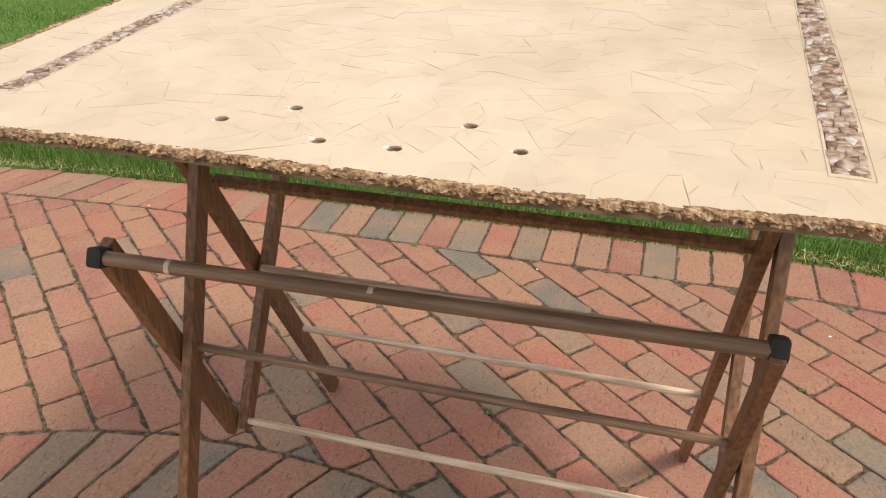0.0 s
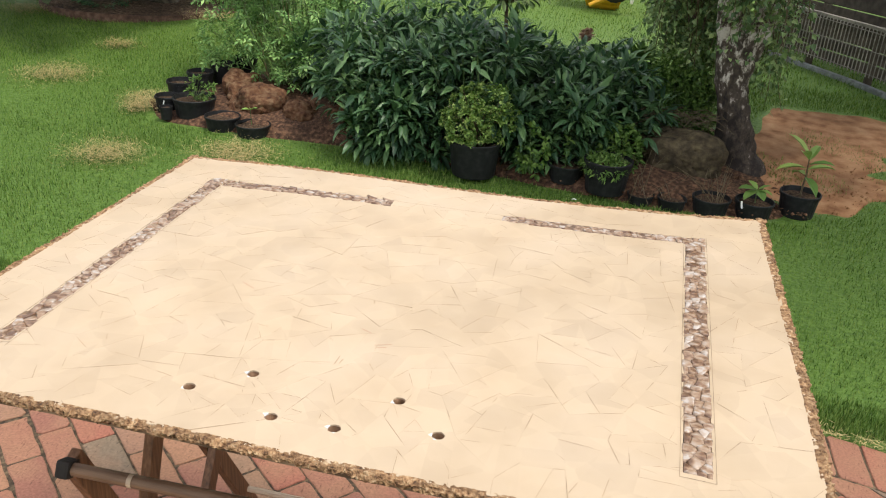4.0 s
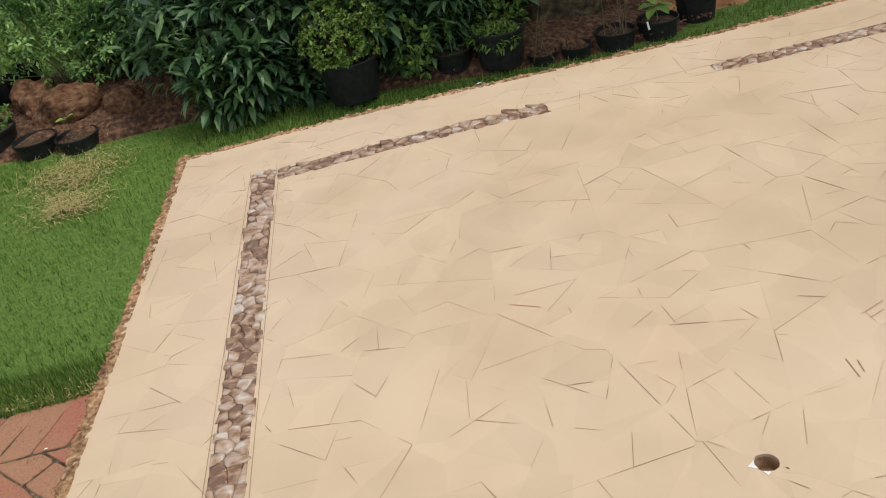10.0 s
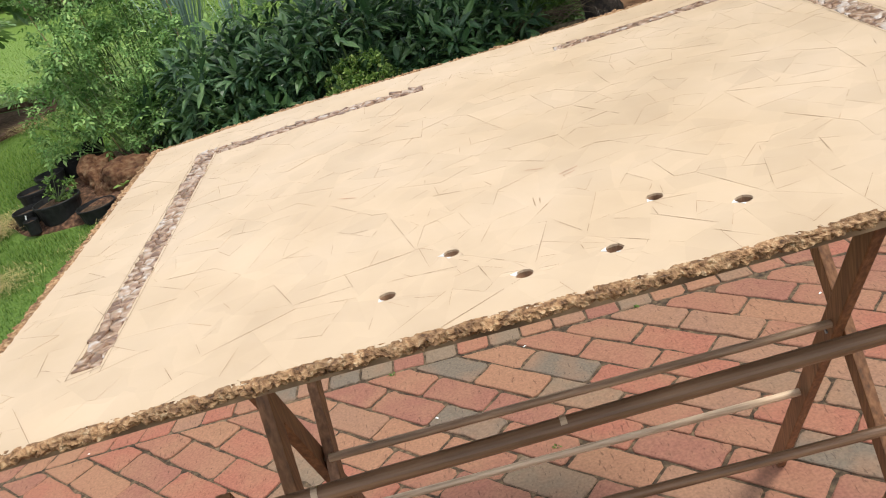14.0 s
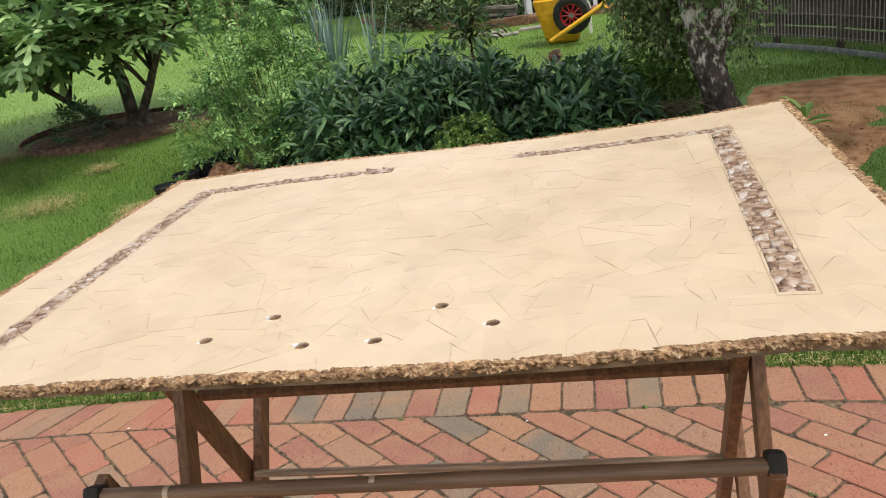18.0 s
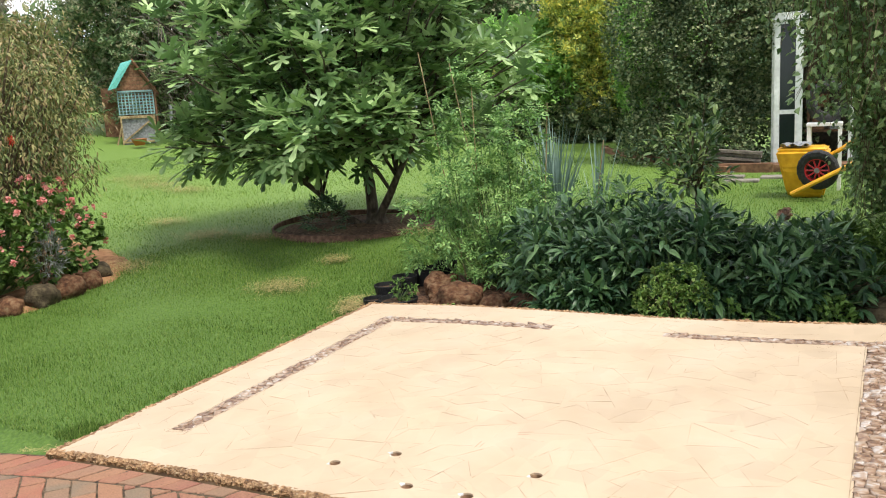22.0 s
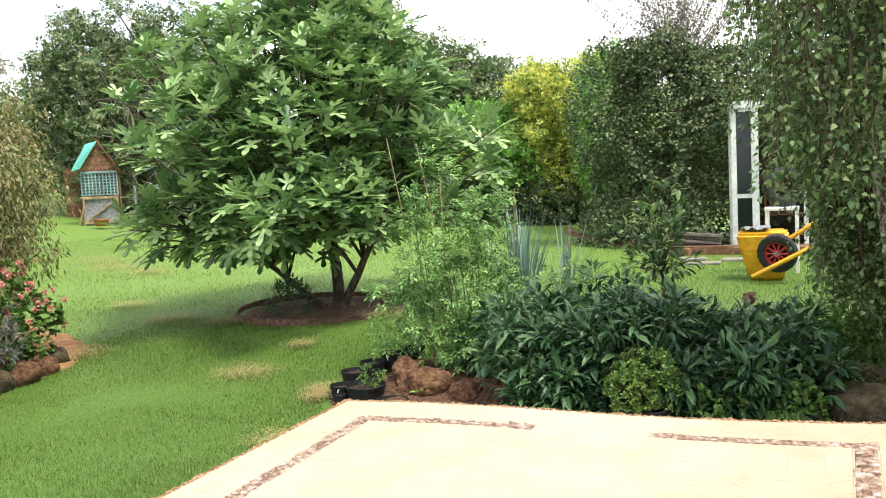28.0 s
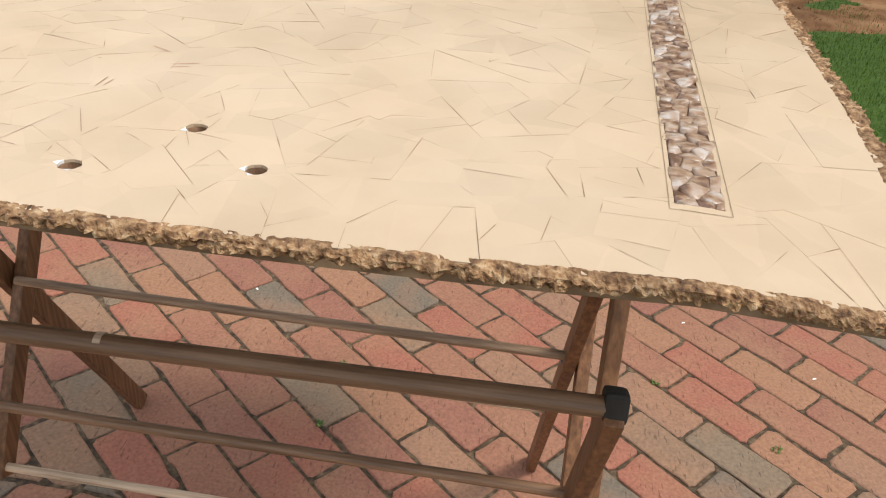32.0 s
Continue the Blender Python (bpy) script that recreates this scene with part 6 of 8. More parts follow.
    crown("foliage", "oval", np.stack([np.full(20, -0.205), np.full(20, 4.855), zz], 1), rng.normal(0, 1, (20, 3)) * [1, 1, 0.3], rng.uniform(0.035, 0.06, 20), M_GERAN, s2, rng)
    pot(0.05, 4.80, 0.145, 0.20, "black plastic pot with a low leafy herb")
    h2 = thing("potted_herb", (0.05, 4.80, 0.22), "low mound of narrow yellow-green leaves in a pot", "plant")
    P, D = lobe_points([(0.03, 4.80, 0.225, 0.12, 0.115, 0.05)], 260, rng, 0.4, 0.25, 6)
    np_part("stalk", *limbs_np((0.05, 4.80, 0.2), P[::6], rng, 0.003, 0.0015, 4), M_STEM, h2, kind="stuff")
    crown("foliage", "lance", *sprays(P, D, 6, 0.9, rng, 0, 0.5), rng.uniform(0.025, 0.05, 6 * len(P)), M_GERAN, h2, rng)
    for x, y, r, h, l in ((0.30, 4.76, 0.08, 0.10, "small black pot with dried stalks"), (0.48, 4.74, 0.085, 0.11, "small black pot with bare soil"), (0.70, 4.75, 0.11, 0.14, "dark plastic pot with dead twigs"), (0.94, 4.76, 0.11, 0.15, "black pot with drooping leaves and a white tag"), (1.20, 4.88, 0.115, 0.165, "black plastic pot with a pale seedling")):
        pot(x - 0.035, y, r, h, l, z=ground_z(x, y) - (0.03 if x > 1 else 0.05))
    dry = thing("dead_twigs", (0.70, 4.75, 0.17), "dry brown twigs standing in a pot", "twigs")
    tw = []
    for cx, cy, n, hh in ((0.70, 4.75, 16, 0.26), (0.30, 4.76, 7, 0.30), (0.47, 4.74, 5, 0.15)):
        for k in range(n):
            a, b = rng.normal(0, 0.04, 2), rng.normal(0, 0.11, 2)
            tw.append(tube_np([(cx + a[0], cy + a[1], 0.12), (cx + (a[0] + b[0]) / 2, cy + (a[1] + b[1]) / 2, 0.12 + hh * 0.6), (cx + b[0], cy + b[1], 0.12 + hh * rng.uniform(0.7, 1.1))], [0.0022, 0.0018, 0.001], 4))
    tv, tf = merge_np(tw)
    np_part("stick", np.array(tv) + [-0.035, 0, -0.05], tf, M_TWIG, dry, kind="stuff")
    tg = thing("plant_tag", (0.88, 4.70, 0.17), "white plastic plant tag", "plant tag")
    part("tag", box_bm(0.825, 4.68, 0.14, 0.010, 0.002, 0.045, Matrix.Rotation(-0.2, 4, "Y")), M_WHITE, tg)
    s3 = thing("pale_seedling", (1.165, 4.88, 0.22), "seedling with large pale green leaves in a pot", "plant")
    np_part("stem", *tube_np([(1.165, 4.88, 0.17), (1.17, 4.88, 0.30), (1.165, 4.88, 0.40)], [0.006, 0.005, 0.003], 6), M_TWIG, s3)
    a = np.linspace(0, 6.28, 9)[:-1] + 0.3
    d = np.stack([np.cos(a), np.sin(a), np.array([0.1, 0.5, -0.2, 0.9, 0.0, 0.6, -0.3, 0.3])], 1)
    crown("foliage", "oval", np.array([[1.165, 4.88, z] for z in (0.33, 0.38, 0.30, 0.40, 0.34, 0.39, 0.29, 0.36)]), d, rng.uniform(0.13, 0.19, 8), M_SEEDLING, s3, rng, roll=0.3, widen=0.58)
    s4 = thing("drooping_seedling", (0.915, 4.78, 0.16), "seedling with a few drooping broad leaves", "plant")
    np_part("stem", *tube_np([(0.915, 4.78, 0.09), (0.905, 4.78, 0.21)], [0.004, 0.003], 5), M_STEM, s4)
    crown("foliage", "oval", np.array([[0.91, 4.78, 0.205]] * 6), np.array([[1, 0.2, 0.5], [-0.9, -0.2, 0.1], [0.3, -1, -0.2], [-0.5, 0.5, 0.4], [0.8, -0.5, 0.0], [-0.7, -0.7, -0.3]]), rng.uniform(0.08, 0.135, 6), M_GERAN, s4, rng, roll=0.4)
    # low green plants between the stones
    for cx, cy, r, n, m in ((0.10, 5.04, 0.14, 130, M_GERAN), (-0.40, 4.80, 0.08, 40, M_GERAN)):
        pl = thing("leafy_plant", (cx, cy, ground_z(cx, cy) + 0.08), "low leafy green plant in the bed", "plant", "low plants in the bed")
        P, D = lobe_points([(cx, cy, 0.26 if cy < 5.3 else 0.5, r, r * 0.8, 0.16 if cy < 5.3 else 0.36)], n, rng, 0.4, 0.25, 5, floor=0.12)
        np_part("stalk", *limbs_np((cx, cy, 0.12), P[::6], rng, 0.004, 0.002, 4), M_STEM, pl, kind="stuff")
        crown("foliage", "oval", *sprays(P, D, 5, 0.9, rng), rng.uniform(0.030, 0.055, 5 * len(P)), m, pl, rng)
    # soft feathery growth at the foot of the birch
    for cx, cy, r, hh, n in ((0.22, 5.70, 0.20, 0.46, 560), (0.44, 5.66, 0.19, 0.50, 600), (0.56, 5.95, 0.24, 0.60, 600), (0.34, 6.00, 0.22, 0.40, 380), (0.05, 6.1, 0.16, 0.30, 200)):
        pl = thing("feathery_plant", (cx, cy, ground_z(cx, cy) + 0.08), "soft feathery green plant at the foot of the birch", "plant", "feathery plants under the birch")
        P, D = lobe_points([(cx, cy, 0.12 + hh * 0.62, r, r * 0.85, hh * 0.62)], n, rng, 0.5, 0.3, 5, floor=0.14)
        np_part("stalk", *limbs_np((cx, cy, 0.12), P[::8], rng, 0.004, 0.0015, 4), M_STEM, pl, kind="stuff")
        crown("foliage", "oval", *sprays(P, D, 9, 1.1, rng, 0.0, 0.5), rng.uniform(0.016, 0.036, 9 * len(P)), M_GERAN, pl, rng)
    # a black pot with a spiky plant behind the bush
    pot(0.17, 6.25, 0.13, 0.22, "black plastic pot with a spiky plant behind the bush", z=ground_z(0.17, 6.25) + 0.16)
    sp = thing("spiky_plant", (0.17, 6.25, 0.60), "spiky plant with arching strap leaves in a black pot", "plant")
    a = np.linspace(0, 25, 34)
    lift = np.linspace(0.1, 1.6, 34)
    crown("foliage", "lance", np.tile([0.17, 6.25, 0.585], (34, 1)), np.stack([np.cos(a), np.sin(a), lift], 1), rng.uniform(0.16, 0.27, 34), M_GERAN, sp, rng, roll=0.4, widen=0.55)
    # dry stalks lying over the boulder
    tw = []
    for k in range(46):
        x, y = rng.uniform(0.22, 0.72), rng.uniform(5.28, 5.52)
        a, ln = rng.normal(0.1, 0.5), rng.uniform(0.08, 0.2)
        z = 0.42 + rng.uniform(0, 0.06)
        tw.append(tube_np([(x - ln * math.cos(a), y - ln * math.sin(a) * 0.6, z - 0.05), (x, y, z), (x + ln * math.cos(a), y + ln * math.sin(a) * 0.6, z - rng.uniform(0.0, 0.09))], [0.002, 0.0026, 0.0016], 4))
    dt = thing("dry_stalks", (0.47, 5.4, 0.40), "tangle of dry brown stalks lying over the boulder", "twigs")
    np_part("stick", *merge_np(tw), M_TWIG, dt, kind="stuff")


pots_and_potted()


def rocks():
    for k, (x, y, z, sx, sy, sz, m, l, rg) in enumerate([(-2.40, 5.31, 0.185, 0.20, 0.16, 0.145, M_SCORIA, "reddish pitted scoria rock at the bed's edge", 0.16), (-2.68, 5.60, 0.195, 0.12, 0.16, 0.14, M_SCORIA, "tall reddish scoria rock at the bed's edge", 0.2), (-2.58, 5.46, 0.17, 0.11, 0.12, 0.125, M_SCORIA, "reddish scoria rock behind the pots", 0.2), (-2.06, 5.24, 0.16, 0.125, 0.12, 0.11, M_SCORIA, "small reddish scoria rock", 0.2), (-1.8, 5.35, 0.16, 0.12, 0.12, 0.1, M_SCORIA, "small scoria rock under the leaves", 0.2),
                                                     (0.485, 5.23, 0.20, 0.272, 0.21, 0.20, M_BASALT, "large rounded brown boulder at the foot of the birch", 0.12)]):
        tagged(part("rock", stone_np((x, y, z), (sx, sy, sz), k + 1, rg, 5, 0.55), m, smooth=True), l, "rock", "rocks of the bed")
    rng = np.random.default_rng(8)
    for k in range(9):
        x, y = [(-6.75, 4.02), (-6.52, 4.28), (-6.35, 4.55), (-6.28, 4.82), (-6.25, 5.1), (-6.3, 5.36), (-6.45, 5.6), (-6.9, 3.85), (-7.1, 3.7)][k]
        s = rng.uniform(0.10, 0.16)
        tagged(part("rock", stone_np((x, y, ground_z(x, y) + s * 0.45), (s, s * 0.9, s * 0.8), 20 + k, 0.2, 3), M_SCORIA if k % 3 else M_BASALT, smooth=True), "dark red rock edging the flower hedge", "rock", "rocks edging the hedge")


rocks()


def birch():
    rng = np.random.default_rng(61)
    b = thing("birch_tree", (0.85, 5.45, ground_z(0.85, 5.45)), "birch tree with black and white bark and drooping leafy twigs", "tree")
    def limb(name, pts, r, s=14):
        P = np.array(pts, float)
        k = np.concatenate([[0], np.cumsum(np.linalg.norm(np.diff(P, axis=0), axis=1))])
        t = k[-1] * np.linspace(0, 1, 110) ** 1.25
        Q = np.stack([np.interp(t, k, P[:, i]) for i in range(3)], 1)
        for _ in range(3):
            Q[1:-1] = (Q[:-2] + 2 * Q[1:-1] + Q[2:]) / 4
        R = np.interp(t, k, r)
        V, F = tube_np(Q, R, s)
        for i in range(len(V) - 2):
            c = Q[i // s]
            V[i] += (V[i] - c) * (0.16 * noise_at(V[i] * [1, 1, 0.6], 9.0) + 0.13 * noise_at(V[i] * [1, 1, 0.55], 30.0))
        np_part(name, V, F, M_BIRCHBARK, b, smooth=True)
    limb("trunk", [(0.88, 5.47, 0.05), (0.845, 5.46, 0.2), (0.80, 5.45, 0.38), (0.755, 5.44, 0.56), (0.715, 5.44, 0.74), (0.67, 5.44, 0.92), (0.62, 5.43, 1.2), (0.56, 5.41, 1.7), (0.50, 5.3, 2.8), (0.55, 5.2, 4.2)], [0.180, 0.130, 0.108, 0.099, 0.098, 0.084, 0.070, 0.062, 0.05, 0.02], 24)
    limb("fork_limb", [(0.735, 5.43, 0.62), (0.755, 5.42, 0.76), (0.80, 5.42, 0.92), (0.90, 5.44, 1.2), (1.0, 5.48, 1.75), (1.1, 5.5, 2.9), (1.2, 5.5, 4.4)], [0.070, 0.074, 0.072, 0.066, 0.058, 0.05, 0.02], 20)
    tw, LP, LD = [], [], []
    for k in range(2500):
        # hanging twigs: the crown's outline swings out to the left the higher they start
        zt = rng.uniform(1.35, 4.6)
        left = 0.22 - 0.30 * (zt - 1.4) + 0.12 * (zt - 3.0) ** 2 * (zt > 3.0)
        left = max(left, -0.22)
        x, y = rng.uniform(left, 2.3 if k % 5 < 3 else 1.1), rng.uniform(4.35, 6.6)
        if (x - 0.90) ** 2 / 2.2 + (y - 5.4) ** 2 / 1.35 > 1.0:
            continue
        length = rng.uniform(0.4, 1.0)
        zb = max(zt - length, (0.85 if y > 5.6 else 1.28) + (0.72 if y > 5.6 else 0.42) * max(0.0, 0.6 - x) + rng.uniform(0, 0.35) + (0.45 if x > 1.0 else 0.0))
        if 0.5 < x < 1.1 and y < 5.45:
            zb = max(zb, 1.62 + rng.uniform(0, 0.3))
        if zb > zt - 0.15:
            continue
        s = np.linspace(0, 1, 6)[:, None]
        sway = rng.normal(0, 0.09, 2)
        Q = np.array([x, y, zt]) + s * np.array([sway[0], sway[1], zb - zt]) + np.sin(s * 3) * rng.normal(0, 0.04, 3) * [1, 1, 0]
        tw.append(tube_np(Q, np.linspace(0.0035, 0.0015, 6), 3, cap=False))
        m = int(38 * (zt - zb)) + 5
        t = rng.random(m)
        base = np.stack([np.interp(t, s[:, 0], Q[:, i]) for i in range(3)], 1)
        dd = rng.normal(0, 1, (m, 3)) * [1, 1, 0.4] + [0, 0, -0.8]
        LP.append(base + unit(dd) * rng.uniform(0.005, 0.09, (m, 1)))
        LD.append(dd)
    # unseen foliage high over the fence, added to shade the grass behind
    for k in range(420):
        x, y, zt = 3.7 + rng.normal(0, 0.55), 7.0 + rng.normal(0, 0.75), rng.uniform(3.0, 4.7)
        if x < 2.5 + 0.12 * (y - 5.5):
            continue
        Q = np.array([x, y, zt]) + np.linspace(0, 1, 4)[:, None] * np.array([rng.normal(0, 0.06), rng.normal(0, 0.06), -rng.uniform(0.4, 0.9)])
        tw.append(tube_np(Q, np.linspace(0.004, 0.0015, 4), 3, cap=False))
        t = rng.random(34)
        base = np.stack([np.interp(t, np.linspace(0, 1, 4), Q[:, i]) for i in range(3)], 1)
        dd = rng.normal(0, 1, (34, 3)) * [1, 1, 0.4] + [0, 0, -0.8]
        LP.append(base + unit(dd) * rng.uniform(0.005, 0.09, (34, 1)))
        LD.append(dd)
    # more unseen crown over the lawn and the fence, added to cast shade there
    for k in range(900):
        a, q = rng.uniform(0, 6.283), math.sqrt(rng.random())
        x, y, zt = 3.3 + 2.1 * q * math.cos(a), 4.75 + 2.2 * q * math.sin(a), rng.uniform(3.7, 5.6)
        Q = np.array([x, y, zt]) + np.linspace(0, 1, 4)[:, None] * np.array([rng.normal(0, 0.06), rng.normal(0, 0.06), -rng.uniform(0.3, 0.7)])
        tw.append(tube_np(Q, np.linspace(0.004, 0.0015, 4), 3, cap=False))
        t = rng.random(26)
        base = np.stack([np.interp(t, np.linspace(0, 1, 4), Q[:, i]) for i in range(3)], 1)
        dd = rng.normal(0, 1, (26, 3)) * [1, 1, 0.4] + [0, 0, -0.5]
        LP.append(base + unit(dd) * rng.uniform(0.005, 0.12, (26, 1)))
        LD.append(dd)
    # low twigs hanging round the trunk
    for k in range(245):
        if k < 190:
            x, y = rng.uniform(0.20, 0.75), rng.uniform(5.62, 6.4)
            zt = rng.uniform(1.15, 2.1)
            zb = rng.uniform(0.58, 1.1) + 0.8 * max(0.0, 0.40 - x)
        elif k < 230:
            x, y, zt, zb = rng.uniform(0.60, 1.0), rng.uniform(5.12, 5.28), rng.uniform(1.25, 1.9), rng.uniform(0.86, 1.25)
        else:
            x, y, zt, zb = rng.uniform(0.88, 1.02), rng.uniform(5.3, 5.6), rng.uniform(1.0, 1.4), rng.uniform(0.5, 0.9)
        if zb > zt - 0.12:
            continue
        Q = np.array([x, y, zt]) + np.linspace(0, 1, 5)[:, None] * np.array([rng.normal(0, 0.08), rng.normal(0, 0.08), zb - zt])
        tw.append(tube_np(Q, np.linspace(0.0035, 0.0015, 5), 3, cap=False))
        m = int(46 * (zt - zb)) + 6
        t = rng.random(m)
        base = np.stack([np.interp(t, np.linspace(0, 1, 5), Q[:, i]) for i in range(3)], 1)
        dd = rng.normal(0, 1, (m, 3)) * [1, 1, 0.4] + [0, 0, -0.8]
        LP.append(base + unit(dd) * rng.uniform(0.005, 0.09, (m, 1)))
        LD.append(dd)
    # the first limbs carry the added foliage out of view
    arch = [limbs_np((1.15, 5.5, 3.4), [(3.2, 6.6, 4.4), (3.6, 7.4, 4.3), (4.1, 6.9, 4.5), (3.5, 6.2, 4.2), (3.0, 3.6, 4.6), (4.4, 4.2, 4.8), (4.8, 5.6, 4.9), (2.2, 3.2, 4.5)], rng, 0.03, 0.006, 6)]
    for k in range(46):
        a = rng.uniform(0, 6.28)
        h = rng.uniform(1.6, 3.9)
        r = 0.5 + 0.36 * (h - 1.2)
        root = np.array([0.55 if math.cos(a) < 0 else 1.05, 5.42, h - 0.3])
        arch.append(limbs_np(root, [(0.95 + r * math.cos(a), 5.35 + 0.8 * r * math.sin(a), h + 0.25)], rng, 0.016, 0.004, 5))
    np_part("branchwork", *merge_np(tw + arch), M_TWIG, b, kind="stuff")
    LP, LD = np.vstack(LP), np.vstack(LD)
    crown("foliage", "birch", LP, LD, rng.uniform(0.028, 0.050, len(LP)), M_BIRCH, b, rng, roll=1.6)
    return b


birch()


def flower_hedge():
    rng = np.random.default_rng(71)
    h = thing("bottlebrush_hedge", (-7.4, 5.25, ground_z(-7.4, 5.25)), "tall drooping olive-green bottlebrush hedge with a few red flowers", "hedge")
    lobes = [(-7.17, 5.15, 1.72, 0.82, 0.85, 1.0), (-7.05, 5.35, 1.32, 0.62, 0.65, 0.9), (-7.55, 4.7, 1.8, 0.9, 0.9, 1.05), (-8.0, 5.4, 1.9, 1.0, 1.0, 1.1), (-6.9, 5.5, 1.9, 0.38, 0.38, 0.4)]
    P, D = lobe_points(lobes, 3000, rng, 0.3, 0.40, 2.6, floor=0.7)
    np_part("branchwork", *limbs_np((-7.5, 5.2, 0.2), P[::24], rng, 0.02, 0.005, 5), M_TWIG, h, kind="stuff")
    B, d = sprays(P, D, 8, 0.7, rng, 0.75, 0.1)
    crown("foliage", "lance", B + rng.normal(0, 0.05, B.shape), d, rng.uniform(0.04, 0.078, len(B)), M_OLIVE, h, rng)
    for x, y, z in ((-6.52, 4.92, 1.52), (-6.9, 4.58, 1.70)):
        q = np.array([x, y, z]) + rng.normal(0, 0.009, (90, 3)) * [1, 1, 2.4]
        crown("red_flower", "strip", q, rng.normal(0, 1, (90, 3)), 0.03, M_REDFL, h, rng, "red bottlebrush flower", widen=2)
    g = thing("geranium_bush", (-6.75, 4.75, ground_z(-6.75, 4.75)), "bushy geranium with round green leaves and pink flower heads", "shrub")
    lobes = [(-6.75, 4.55, 0.62, 0.45, 0.4, 0.42), (-6.55, 5.0, 0.65, 0.35, 0.4, 0.42), (-6.55, 5.35, 0.62, 0.32, 0.3, 0.40), (-7.0, 4.2, 0.6, 0.5, 0.35, 0.4), (-7.35, 3.9, 0.6, 0.4, 0.35, 0.4)]
    P, D = lobe_points(lobes, 1100, rng, 0.25, 0.26, 4, floor=0.22)
    np_part("stalk", *limbs_np((-6.7, 4.7, 0.15), P[::14], rng, 0.008, 0.003, 4), M_STEM, g, kind="stuff")
    B, d = sprays(P, D, 5, 0.8, rng, 0.1, 0.4)
    crown("foliage", "round", B, d, rng.uniform(0.035, 0.068, len(B)), M_GERAN, g, rng)
    Q, Dq = lobe_points(lobes, 170, rng, 0.0, 0.26, 4, floor=0.45)
    for p, dq in zip(Q, Dq):
        c = p + dq * 0.07 + [0, 0, 0.05]
        dd = ball_dirs(16, rng)
        crown("flower_head", "round", c + dd * 0.010, dd + [0, 0, 0.3], rng.uniform(0.018, 0.030, 16), M_PINK, g, rng)
    l = thing("lavender_clump", (-6.42, 4.85, ground_z(-6.42, 4.85)), "small grey-leaved clump among the geraniums", "plant")
    P, D = lobe_points([(-6.30, 4.97, 0.52, 0.12, 0.12, 0.22)], 130, rng, 0.4, 0.2, 6)
    np_part("stalk", *limbs_np((-6.35, 4.9, 0.2), P[::6], rng, 0.004, 0.002, 4), M_TWIG, l, kind="stuff")
    crown("foliage", "strip", *sprays(P, D, 6, 0.6, rng, 0, 0.8), rng.uniform(0.05, 0.08, 6 * len(P)), M_LAVENDER, l, rng, widen=1.2)


flower_hedge()


def far_tree(name, label, x, y, lobes, n, leaf, mat, trunk_r, seed, per=5, kind="tuft", droop=0.1, inner=0.3, category="tree", bare=0, bumps=0.22, bark=None, freq=0.8):
    rng = np.random.default_rng(seed)
    z = ground_z(x, y)
    t = thing(name, (x, y, z), label, category)
    P, D = lobe_points(lobes, n, rng, inner, bumps, freq)
    top = np.array([x, y, np.mean([l[2] for l in lobes])])
    if trunk_r:
        np_part("trunk", *tube_np([(x, y, z - 0.1), (x + 0.1, y, (z + top[2]) / 2), tuple(top)], [trunk_r, trunk_r * 0.8, trunk_r * 0.4], 10), bark or M_TWIG, t, smooth=True)
        np_part("branchwork", *tree_limbs((x, y, z + 0.4 * (top[2] - z)), P[:: max(1, n // (70 + bare))], rng, trunk_r * 0.5), bark or M_TWIG, t, kind="stuff")
    B, d = sprays(P, D, per, 0.8, rng, droop, 0.2)
    B = B + rng.normal(0, leaf * 0.9, B.shape)
    crown("crown", kind, B, d, rng.uniform(0.6, 1.2, len(B)) * leaf, mat, t, rng, roll=1.3)
    return t


